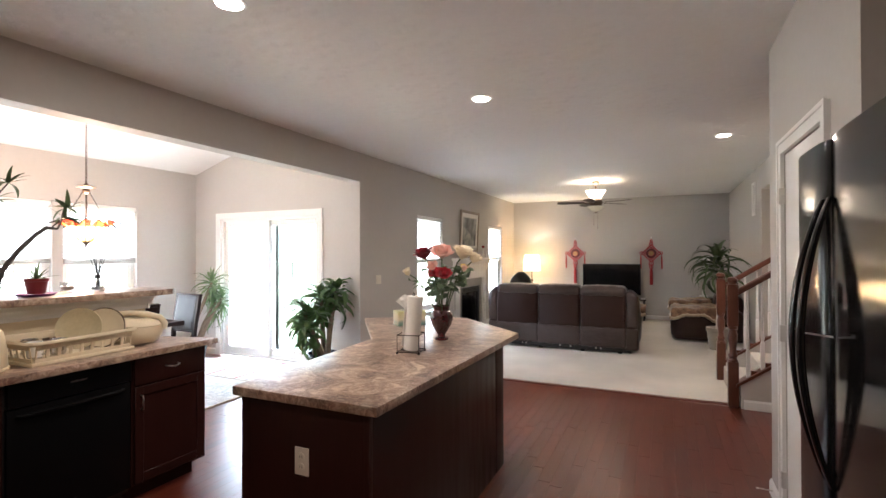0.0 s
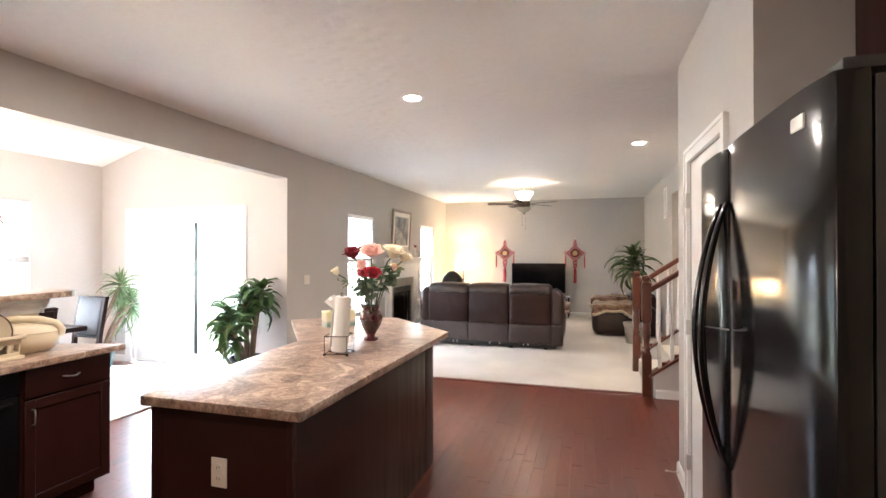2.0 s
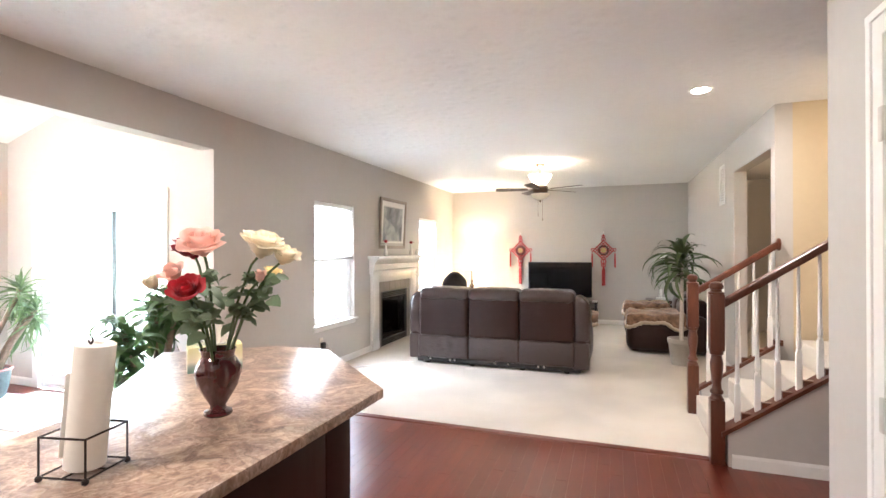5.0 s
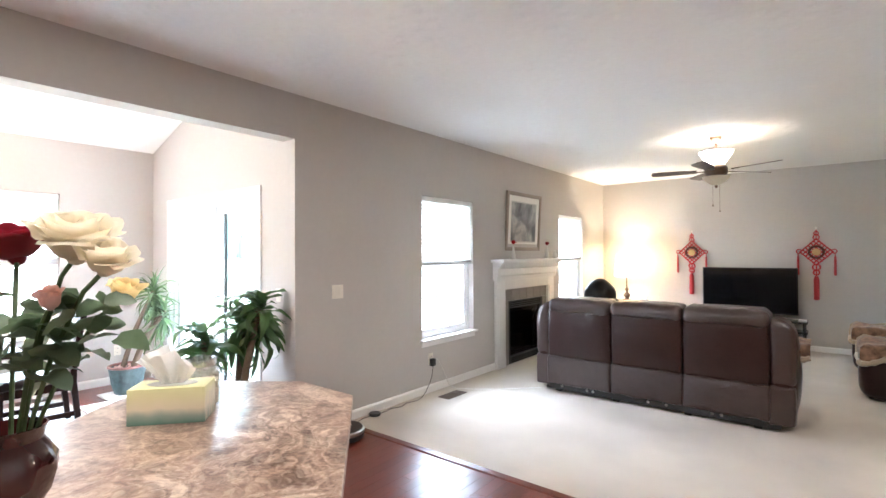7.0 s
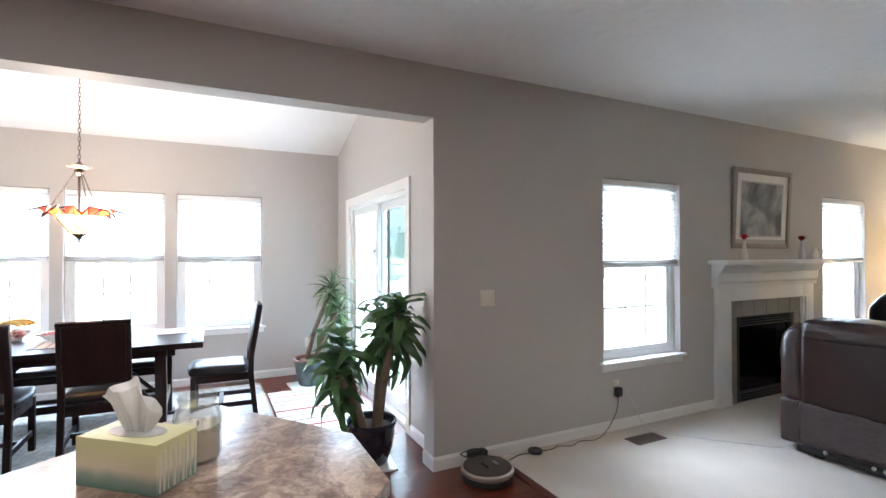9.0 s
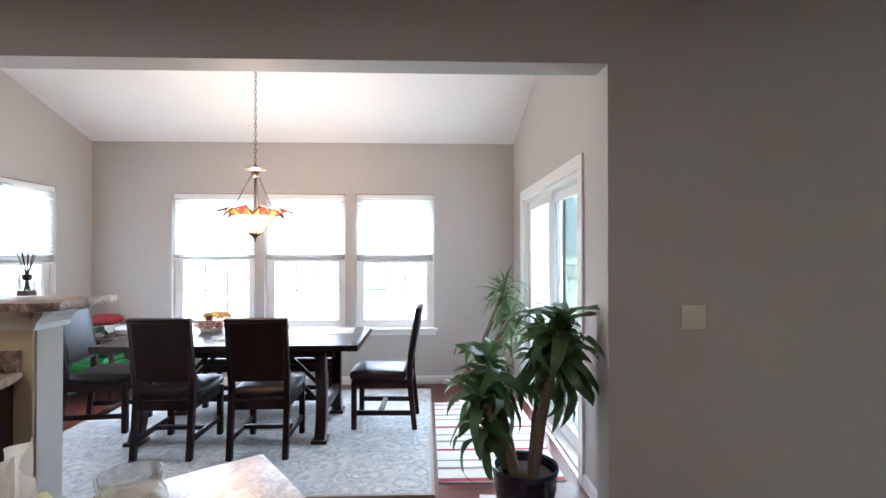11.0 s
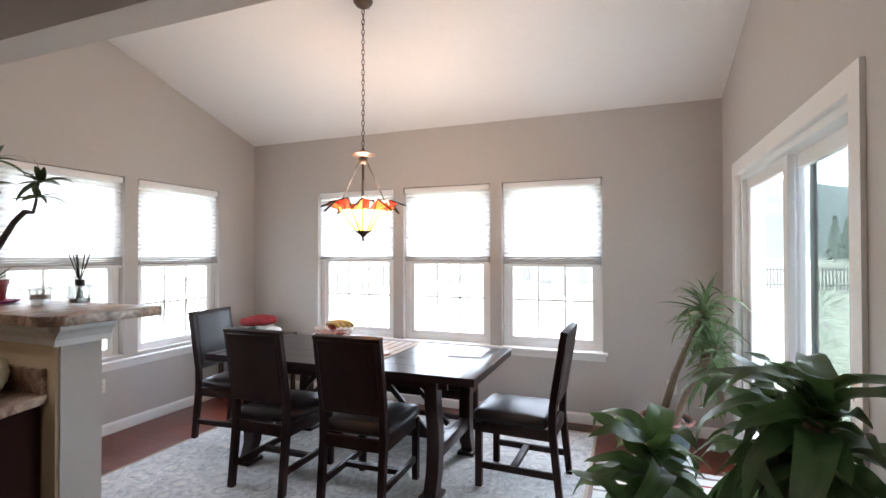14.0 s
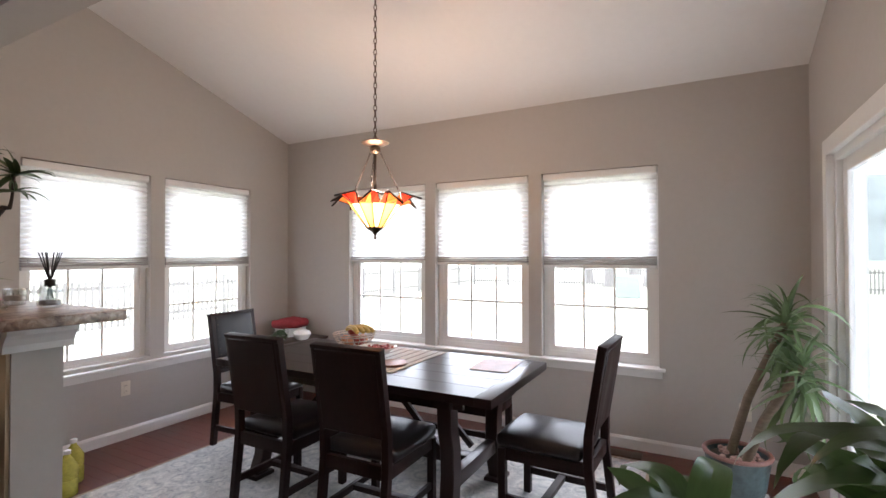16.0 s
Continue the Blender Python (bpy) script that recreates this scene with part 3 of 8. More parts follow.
for a, b in WIN_LIVING:
    sash_window("y", a, b, SILL_L, HEAD_L, WX, 1, 1.40, 2)
for (a, b), f in zip(WIN_FAR, (2, 3, 4)):
    sash_window("y", a, b, SILL_D, HEAD_D, DX, 1, 1.44, f, shelf=False)
for a, b in WIN_SIDE:
    sash_window("x", a, b, SILL_D - 0.03, HEAD_D, DY0, 1, 1.44, 4, shelf=False)
bm = rbox(DX - 0.064, 1.22, SILL_D - 0.022, DX + 0.045, 4.19, SILL_D + 0.001, 0.006)
box(bm, DX + 0.001, 1.24, SILL_D - 0.075, DX + 0.014, 4.17, SILL_D - 0.022)
setting("window_sill_far", bm, M_TRIM, "long white window sill under three windows", "window sill")
bm = rbox(-6.03, DY0 - 0.064, SILL_D - 0.052, -4.08, DY0 + 0.045, SILL_D - 0.029, 0.006)
box(bm, -6.01, DY0 + 0.001, SILL_D - 0.105, -4.10, DY0 + 0.014, SILL_D - 0.052)
setting("window_sill_side", bm, M_TRIM, "long white window sill under two windows", "window sill")

# ---- sliding glass door ----
x0, x1, _, zt = SLIDER
door = thing("door_1", Matrix(), "white vinyl sliding glass patio door with tinted glass", "door", "", "structure")


def ring_x(x0, x1, y0, y1, z0, z1, t, low=None):
    bmx = bmesh.new()
    low = low or t
    box(bmx, x0, y0, z0, x0 + t, y1, z1)
    box(bmx, x1 - t, y0, z0, x1, y1, z1)
    box(bmx, x0 + t, y0, z0, x1 - t, y1, z0 + low)
    box(bmx, x0 + t, y0, z1 - t, x1 - t, y1, z1)
    return bmx


part("door_frame", ring_x(x0 + 0.003, x1 - 0.003, DY1 + 0.02, DY1 + 0.15, 0.001, zt - 0.003, 0.045, 0.03), M_VINYL, door, "", False)
pa = part("door_panel", rounded(ring_x(x0 + 0.0485, -5.06, DY1 + 0.05, DY1 + 0.085, 0.032, zt - 0.046, 0.075, 0.11), 0.004, 1), M_VINYL, door, "", False)
pb = part("door_panel", rounded(ring_x(-5.14, x1 - 0.0485, DY1 + 0.095, DY1 + 0.13, 0.032, zt - 0.046, 0.075, 0.11), 0.004, 1), M_VINYL, door, "", False)
for pan, xa, xb, y in ((pa, x0 + 0.1225, -5.134, DY1 + 0.066), (pb, -5.066, x1 - 0.1225, DY1 + 0.112)):
    g = part("pane", rbox(xa, y, 0.142, xb, y + 0.005, zt - 0.121, 0.001, 1), M_GLASS_GREEN, pan, "", False)
    g.visible_shadow = False
scr = part("screen_mesh", rbox(-4.97, DY1 + 0.138, 0.06, x1 - 0.05, DY1 + 0.141, zt - 0.07, 0.0005, 1), clear_glass("fine_screen_mesh", (0.60, 0.63, 0.61), 0.3, 0.02), door, "fine grey insect screen", False)
scr.visible_shadow = False
part("screen_stile", rbox(-5.03, DY1 + 0.133, 0.035, -4.97, DY1 + 0.148, zt - 0.05, 0.003, 1), surface("grey_green_aluminium", (0.05, 0.065, 0.06), 0.45, vary=0.1), door, "dark grey green screen door stile", False)
bm = bmesh.new()
box(bm, x0 - 0.075, DY1 - 0.016, 0, x0 + 0.012, DY1 + 0.019, zt + 0.075)
box(bm, x1 - 0.012, DY1 - 0.016, 0, x1 + 0.075, DY1 + 0.019, zt + 0.075)
box(bm, x0 + 0.012, DY1 - 0.016, zt - 0.012, x1 - 0.012, DY1 + 0.019, zt + 0.075)
setting("door_casing", bm, M_TRIM, "white painted casing round the patio door", "trim")

# ---- kitchen ----
def slab(name, outline, z0, z1, label, category):
    bm = prism(bmesh.new(), outline, z0, z1)
    rounded(bm, 0.007, 2)
    return tagged(new(name, made(name, bm, M_GRANITE, True)), label, category)


def outlet(place, facing, label, holes=2, wide=0.072, tall=0.115, mat=None, kind="outlet"):
    """A wall plate: facing is the yaw of its front, 0 looks along -y."""
    root = thing("wall_" + kind, pose(*place, 0, 0, facing), label, kind, "wall plates")
    part("plate", rbox(-wide / 2, -0.006, -tall / 2, wide / 2, 0, tall / 2, 0.003), mat or M_PLATE, root)
    for i in range(holes):
        z = (i - (holes - 1) / 2) * 0.042
        bm = bmesh.new()
        lathe(bm, [(0.016, 0), (0.0165, 0.002), (0.015, 0.0035)], n=16, m=Matrix.Translation((0, -0.0058, z)) @ pose(0, 0, 0, 90))
        soc = part("socket", bm, mat or M_PLATE, root)
        for x in (-0.0055, 0.0055):
            part("slot", rbox(x - 0.001, -0.0105, z - 0.004, x + 0.001, -0.0085, z + 0.005, 0.0003, 1), M_BLACK_MATT, soc)
    return root


def rocker(place, facing, label, count):
    w = 0.046 * count + 0.026
    root = thing("light_switch", pose(*place, 0, 0, facing), label, "light switch", "wall plates")
    part("plate", rbox(-w / 2, -0.006, -0.058, w / 2, 0, 0.058, 0.003), M_PLATE, root)
    for i in range(count):
        x = (i - (count - 1) / 2) * 0.046
        part("rocker", rbox(x - 0.015, -0.011, -0.031, x + 0.015, -0.0055, 0.031, 0.003), M_PLATE, root)
    return root


M_PLATE = surface("ivory_plate", (0.74, 0.70, 0.61), 0.35, vary=0.03, bump=0.0)

# island
ISLAND = [(-1.735, 1.53), (-0.99, 1.54), (-0.965, 3.40), (-1.61, 3.99), (-1.95, 3.99), (-2.45, 3.62), (-1.82, 2.78)]
slab("island_worktop", ISLAND, 0.87, 0.91, "brown stone-pattern laminate worktop on the angled island", "worktop")
isl = thing("kitchen_island", pose(0, 0, 0), "dark espresso wood kitchen island cabinet with angled wing", "kitchen island")
bm = prism(bmesh.new(), [(-1.66, 1.582), (-1.05, 1.582), (-1.05, 3.25), (-1.58, 3.76), (-2.02, 3.62), (-1.72, 2.85)], 0.0, 0.866)
part("body", bm, M_CAB, isl, "", False)
part("end_panel", rbox(-1.665, 1.568, 0.0, -1.045, 1.586, 0.868, 0.003), M_CAB, isl)
part("corner_post", rbox(-1.065, 1.562, 0.0, -1.038, 1.59, 0.868, 0.004), M_CAB, isl)
part("side_panel", rbox(-1.054, 1.59, 0.0, -1.038, 3.090, 0.868, 0.003), M_CAB, isl)
part("side_panel", rbox(-1.054, 3.096, 0.0, -1.038, 3.26, 0.868, 0.003), M_CAB, isl)
part("side_panel", rbox(-1.72, 1.57, 0.10, -1.655, 2.80, 0.868, 0.003), M_CAB, isl)
bm = bmesh.new()
box(bm, 0, 0, 0.0, 0.76, 0.016, 0.868, Matrix.Translation((-1.042, 3.25, 0)) @ pose(0, 0, 0, 0, 0, 136))
part("wing_panel", rounded(bm, 0.003), M_CAB, isl)
outlet((-1.372, 1.5678, 0.63), 0, "ivory electrical outlet on the island end panel")

# sink run
slab("counter_worktop", [(-3.405, 0.42), (-2.82, 0.42), (-2.82, 2.37), (-3.405, 2.20)], 0.872, 0.91, "brown stone-pattern laminate kitchen worktop", "worktop")
tagged(new("backsplash", made("backsplash", rbox(-3.406, 0.42, 0.911, -3.388, 2.19, 1.01, 0.004), M_GRANITE)), "brown laminate backsplash strip behind the worktop", "backsplash")


def pull(root, m):
    bm = bmesh.new()
    tube(bm, [m @ Vector((-0.042, 0, 0)), m @ Vector((-0.04, -0.018, 0.001)), m @ Vector((-0.02, -0.028, -0.003)), m @ Vector((0, -0.03, -0.006)), m @ Vector((0.02, -0.028, -0.003)), m @ Vector((0.04, -0.018, 0.001)), m @ Vector((0.042, 0, 0))], 0.0045, 8)
    return part("handle", bm, M_CHROME, root, "curved chrome pull")


def shaker(y0, y1, z0, z1, x, parent, name):
    """A cabinet front with raised frame and sunk panel, looking along +x."""
    t = 0.055
    door_ = part(name, rbox(x, y0 + 0.003, z0 + 0.003, x + 0.009, y1 - 0.003, z1 - 0.003, 0.001, 1), M_CAB, parent)
    for a, b in ((y0, y0 + t), (y1 - t, y1)):
        part("stile", rbox(x + 0.0005, a, z0, x + 0.018, b, z1, 0.003, 1), M_CAB, door_)
    for a, b in ((z0, z0 + t), (z1 - t, z1)):
        part("rail", rbox(x + 0.0005, y0 + t, a, x + 0.0178, y1 - t, b, 0.003, 1), M_CAB, door_)
    return door_


cab = thing("base_cabinet", pose(0, 0, 0), "dark espresso base cabinet with drawer above a door", "cabinet")
bm = bmesh.new()
prism(bm, [(-3.40, 1.812), (-2.885, 1.812), (-2.885, 2.315), (-3.40, 2.16)], 0.10, 0.871)
prism(bm, [(-3.40, 1.812), (-2.955, 1.812), (-2.955, 2.27), (-3.40, 2.14)], 0.0, 0.10)
part("body", bm, M_CAB, cab, "", False)
dr = part("drawer", rbox(-2.885, 1.825, 0.705, -2.867, 2.298, 0.862, 0.004), M_CAB, cab)
pull(dr, Matrix.Translation((-2.867, 2.06, 0.785)) @ pose(0, 0, 0, 0, 0, 90))
dd = shaker(1.825, 2.298, 0.115, 0.692, -2.885, cab, "door")
pull(dd, Matrix.Translation((-2.867, 1.86, 0.60)) @ pose(0, 0, 0, 0, 0, 90) @ pose(0, 0, 0, 0, 90, 0))
dw = thing("dishwasher", pose(0, 0, 0), "black built-in dishwasher under the worktop", "dishwasher")
part("tub", rbox(-3.40, 1.205, 0.08, -2.90, 1.805, 0.868, 0.003), M_BLACK_MATT, dw)
part("door", rbox(-2.90, 1.212, 0.11, -2.872, 1.80, 0.735, 0.006), M_DISHWASHER, dw)
cp = part("control_panel", rbox(-2.90, 1.212, 0.742, -2.862, 1.80, 0.862, 0.008), M_DISHWASHER, dw)
part("label_bar", rbox(-2.863, 1.48, 0.81, -2.861, 1.56, 0.818, 0.0005, 1), M_CHROME, cp)
bm = bmesh.new()
tube(bm, [(-2.872, 1.25, 0.70), (-2.855, 1.27, 0.70), (-2.85, 1.5, 0.70), (-2.855, 1.74, 0.70), (-2.872, 1.76, 0.70)], 0.009, 8)
part("handle", bm, M_DISHWASHER, dw)
part("kick_plate", rbox(-2.96, 1.212, 0.0, -2.945, 1.80, 0.105, 0.003), M_BLACK_MATT, dw)
c2 = thing("sink_cabinet", pose(0, 0, 0), "dark espresso sink base cabinet with two doors", "cabinet")
bm = bmesh.new()
box(bm, -3.40, 0.42, 0.10, -2.885, 1.20, 0.871)
box(bm, -3.40, 0.42, 0.0, -2.955, 1.20, 0.10)
part("body", bm, M_CAB, c2, "", False)
for y in (0.43, 0.815):
    pull(shaker(y, y + 0.375, 0.115, 0.862, -2.885, c2, "door"), Matrix.Translation((-2.867, 0.78 if y < 0.5 else 0.84, 0.70)) @ pose(0, 0, 0, 0, 0, 90) @ pose(0, 0, 0, 0, 90, 0))

# raised bar
slab("bar_top", [(-3.71, DY0 + 0.01), (-3.28, DY0 + 0.01), (-3.28, 2.36), (-3.33, 2.42), (-3.71, 2.44)], 1.197, 1.237, "brown stone-pattern laminate raised bar top", "bar top")
bm = bmesh.new()
prof = [(0.0, 1.10), (0.012, 1.10), (0.014, 1.125), (0.03, 1.15), (0.045, 1.165), (0.05, 1.196), (0.0, 1.196)]
extruded(bm, [(WX + u, z) for u, z in prof], DY0 + 0.01, 2.25, "y")
extruded(bm, [(WX - WT - u, z) for u, z in prof], DY0 + 0.01, 2.25, "y")
setting("trim_bar", bm, M_TRIM, "white crown moulding under the bar top", "trim")
bm = bmesh.new()
extruded(bm, [(2.25 + u, z) for u, z in prof], WX - WT - 0.03, WX + 0.03, "x")
box(bm, WX - WT + 0.002, DY0 + 0.01, 1.13, WX - 0.002, 2.25, 1.1965)
setting("trim_bar_end", bm, M_TRIM, "white crown moulding at the bar end", "trim")

# things on the worktop
M_CREAM = surface("cream_plastic", (0.70, 0.60, 0.43), 0.32, vary=0.04, bump=0.02)
M_CERAMIC = surface("white_glazed_ceramic", (0.78, 0.77, 0.74), 0.15, vary=0.03, bump=0, coat=0.3)
M_STRAW = surface("straw_coloured_plate", (0.58, 0.50, 0.32), 0.4, vary=0.1)
rack = thing("dish_rack", pose(-3.14, 1.60, 0.911, 0, 0, 2), "cream plastic dish drainer holding plates and mugs", "dish rack")
part("tray", rounded(prism(bmesh.new(), [(-0.2, -0.27), (0.2, -0.27), (0.2, 0.27), (-0.2, 0.27)], 0.0, 0.02), 0.008), M_CREAM, rack)
def rack_wall(length, lo, hi, m, slots):
    """One side of the drainer: a band above and below, and posts between the slots."""
    bm = bmesh.new()
    box(bm, -length / 2, -0.003, lo, length / 2, 0.003, lo + 0.022, m)
    box(bm, -length / 2, -0.003, hi - 0.03, length / 2, 0.003, hi, m)
    step = length / slots
    for k in range(slots + 1):
        x = -length / 2 + step * k
        box(bm, max(-length / 2, x - 0.009), -0.0032, lo + 0.022, min(length / 2, x + 0.009), 0.0032, hi - 0.03, m)
    return rounded(bm, 0.002, 1)


for sgn in (-1, 1):
    part("side_wall", rack_wall(0.50, 0.018, 0.115, Matrix.Translation((sgn * 0.182, 0, 0)) @ pose(0, 0, 0, 0, 0, 90) @ pose(0, 0, 0, 9 * sgn, 0, 0), 9), M_CREAM, rack)
    part("end_wall", rack_wall(0.35, 0.018, 0.115, Matrix.Translation((0, sgn * 0.25, 0)) @ pose(0, 0, 0, -9 * sgn, 0, 0), 6), M_CREAM, rack)
bm = bmesh.new()
tube(bm, [(-0.18, -0.275, 0.116), (0.18, -0.275, 0.116), (0.205, -0.262, 0.118), (0.213, -0.24, 0.118), (0.213, 0.24, 0.122), (0.205, 0.262, 0.122), (0.18, 0.275, 0.12), (-0.18, 0.275, 0.116), (-0.205, 0.262, 0.116), (-0.213, 0.24, 0.116), (-0.213, -0.24, 0.116), (-0.205, -0.262, 0.116), (-0.18, -0.275, 0.116)], 0.012, 8)
part("rim", bm, M_CREAM, rack)


def plate(place, tilt, r, mat, label):
    bm = bmesh.new()
    lathe(bm, [(0.3 * r, 0.0), (0.62 * r, 0.003), (0.75 * r, 0.01), (r, 0.02), (0.99 * r, 0.024), (0.74 * r, 0.014), (0.6 * r, 0.008), (0.01, 0.007)], n=32)
    ob = new("dinner_plate", made("dinner_plate", bm, mat, True))
    ob.matrix_world = pose(*place, *tilt)
    return tagged(ob, label, "plate", "drying dishes")


plate((-3.19, 1.70, 1.045), (78, 0, 40), 0.122, M_STRAW, "straw-coloured round plate drying upright in the rack")


bm = bmesh.new()
tube(bm, [(0.119 * math.cos(a), 0.119 * math.sin(a), 0.0225) for a in [2 * math.pi * i / 40 for i in range(41)]], 0.0035, 6)
rimmed = plate((-3.13, 1.80, 1.04), (76, 0, 40), 0.122, M_CREAM, "cream round plate with a dark rim drying in the rack")
part("rim", bm, M_BRONZE, rimmed, "dark brown rim")


def mug(place, tilt, mat, label):
    root = thing("mug", pose(*place, *tilt), label, "mug", "drying dishes")
    bm = bmesh.new()
    lathe(bm, [(0.028, 0), (0.036, 0.006), (0.038, 0.085), (0.036, 0.087), (0.034, 0.084), (0.032, 0.012), (0.01, 0.01)], n=20)
    part("cup", bm, mat, root)
    bm = bmesh.new()
    tube(bm, [(0.036, 0, 0.07), (0.055, 0, 0.068), (0.062, 0, 0.045), (0.055, 0, 0.022), (0.036, 0, 0.02)], 0.005, 8)
    part("handle", bm, mat, root)


M_STEEL = surface("stainless_steel", (0.6, 0.6, 0.6), 0.2, metal=1.0, vary=0.05)
mug((-3.08, 1.42, 0.935), (0, 0, 30), M_CERAMIC, "white mug standing in the dish rack")
mug((-3.2, 1.45, 0.935), (0, 0, 110), M_STEEL, "small steel cup standing in the dish rack")
mug((-3.08, 1.53, 0.935), (0, 0, 200), M_STEEL, "small steel cup standing in the dish rack")
cook = thing("rice_cooker", pose(-3.19, 1.985, 0.911, 0, 0, 32) @ Matrix.Diagonal((1.12, 1.0, 0.98, 1)), "cream rounded electric rice cooker with carrying handle", "rice cooker")
bm = bmesh.new()
lathe(bm, [(0.12, 0), (0.138, 0.012), (0.158, 0.05), (0.165, 0.085), (0.16, 0.112)], n=32)
for v in bm.verts:
    v.co.x *= 1.12
part("body", bm, M_CREAM, cook)
bm = bmesh.new()
lathe(bm, [(0.16, 0.113), (0.162, 0.12), (0.148, 0.142), (0.11, 0.16), (0.05, 0.168), (0.01, 0.169)], n=32)
for v in bm.verts:
    v.co.x *= 1.12
part("lid", bm, M_CREAM, cook)
bm = bmesh.new()
tube(bm, [(0.188, 0.02, 0.09), (0.195, 0.015, 0.125), (0.17, 0.01, 0.165), (0.10, 0.0, 0.190), (0.0, -0.005, 0.196), (-0.10, -0.005, 0.185), (-0.165, 0.0, 0.155), (-0.185, 0.0, 0.115)], [0.016, 0.018, 0.019, 0.02, 0.021, 0.02, 0.018, 0.014], 10)
part("carry_handle", bm, M_CREAM, cook)
part("control_panel", rbox(-0.05, -0.163, 0.05, 0.05, -0.145, 0.1, 0.005), M_CHROME, cook)
bm = bmesh.new()
lathe(bm, [(0.12, -0.001), (0.122, 0.004)], n=24)
part("foot_ring", bm, M_BLACK_MATT, cook)
ket = thing("electric_kettle", pose(-3.06, 1.21, 0.911, 0, 0, -20), "cream electric kettle with looped handle", "kettle")
bm = bmesh.new()
lathe(bm, [(0.075, 0), (0.082, 0.01), (0.078, 0.1), (0.062, 0.19), (0.05, 0.205), (0.02, 0.215), (0.005, 0.23)], n=28)
part("jug", bm, M_CREAM, ket)
bm = bmesh.new()
tube(bm, [(0.05, 0.02, 0.19), (0.1, 0.03, 0.2), (0.125, 0.035, 0.15), (0.12, 0.035, 0.06), (0.08, 0.02, 0.03)], 0.011, 8)
part("handle", bm, M_CREAM, ket)
bm = bmesh.new()
lathe(bm, [(0.088, -0.0005), (0.09, 0.012), (0.084, 0.016)], n=24)
part("base", bm, M_CREAM, ket)

# refrigerator
FX, FY0, FY1, FTOP = 0.412, 1.01, 2.02, 1.815
fr = thing("refrigerator", pose(0, 0, 0), "glossy black side-by-side refrigerator with bowed handles", "refrigerator")
part("body", rbox(FX + 0.075, FY0 + 0.005, 0.02, 1.22, FY1 - 0.005, FTOP - 0.012, 0.006), M_BLACK_MATT, fr)
seam = 1.675


def fridge_door(y0, y1):
    bm = bmesh.new()
    n = 14
    rows = []
    for i in range(n + 1):
        u = i / n
        y = y0 + (y1 - y0) * u
        rows.append((FX + 0.016 * abs(2 * u - 1) ** 5, y))
    prism(bm, [*reversed(rows), (FX + 0.07, y0), (FX + 0.07, y1)], 0.11, FTOP)
    bmesh.ops.recalc_face_normals(bm, faces=bm.faces[:])
    return part("door", rounded(bm, 0.008, 2), M_BLACK, fr)


def band(path, half_y, half_x):
    """A flat bowed bar, wider across the door than it is thick."""
    bm = bmesh.new()
    rings = []
    for k, (x, y, z) in enumerate(path):
        u = k / (len(path) - 1)
        f = 0.62 + 0.38 * math.sin(math.pi * u)
        rings.append([bm.verts.new((x + half_x * f * math.sin(a), y + half_y * f * math.cos(a) * (1 - 0.25 * abs(math.cos(a)) ** 6), z)) for a in [2 * math.pi * i / 14 for i in range(14)]])
    for lo, hi in zip(rings, rings[1:]):
        for i in range(14):
            bm.faces.new((lo[i], lo[(i + 1) % 14], hi[(i + 1) % 14], hi[i]))
    bm.faces.new(list(reversed(rings[0])))
    bm.faces.new(rings[-1])
    bmesh.ops.recalc_face_normals(bm, faces=bm.faces[:])
    return bm


d_near, d_far = fridge_door(FY0, seam - 0.004), fridge_door(seam + 0.004, FY1)
for dr, y, s in ((d_near, seam - 0.034, -1), (d_far, seam + 0.034, 1)):
    pts = []
    for i in range(25):
        u = i / 24
        b = math.sin(math.pi * u)
        pts.append((FX + 0.004 - 0.072 * b ** 0.85, y + s * 0.006 * b, 0.845 + 0.80 * u))
    part("handle", band(pts, 0.021, 0.011), M_BLACK, dr)
strap = bmesh.new()
tube(strap, [(FX - 0.066, seam + 0.03, 1.27), (FX - 0.055, seam - 0.03, 1.268), (FX - 0.002, seam - 0.07, 1.266)], 0.0025, 6)
part("tie", strap, M_CHROME, d_near, "thin pale strap between the handles")
part("badge", rbox(FX - 0.001, 1.10, 1.735, FX + 0.012, 1.16, 1.765, 0.004), M_CHROME, d_near)
part("hinge_cover", rbox(FX + 0.03, FY0 + 0.01, FTOP, FX + 0.14, FY0 + 0.07, FTOP + 0.023, 0.006), M_BLACK_MATT, fr)
part("hinge_cover", rbox(FX + 0.03, FY1 - 0.07, FTOP, FX + 0.14, FY1 - 0.01, FTOP + 0.023, 0.006), M_BLACK_MATT, fr)
part("toe_grille", rbox(FX + 0.05, FY0 + 0.01, 0.0, FX + 0.075, FY1 - 0.01, 0.10, 0.004), M_BLACK_MATT, fr)
up = thing("wall_cabinet", pose(0, 0, 0), "dark espresso wall cabinet above the refrigerator", "cabinet")
part("body", rbox(0.92, 1.06, 1.93, 1.248, 2.01, 2.45, 0.003), M_CAB, up)
for y in (1.065, 1.54):
    d = part("door", rbox(0.90, y, 1.94, 0.919, y + 0.465, 2.44, 0.004), M_CAB, up)
part("side_panel", rbox(0.62, 1.015, 0.0, 1.248, 1.033, 2.45, 0.003), M_CAB, up)

# pantry door
pd = thing("door_2", pose(0, 0, 0), "white painted panel pantry door with arched top panel", "door", "", "structure")
bm = rbox(PX + 0.004, 2.425, 0.012, PX + 0.038, 3.155, 2.025, 0.002)
leaf = part("door_leaf", bm, M_TRIM, pd)


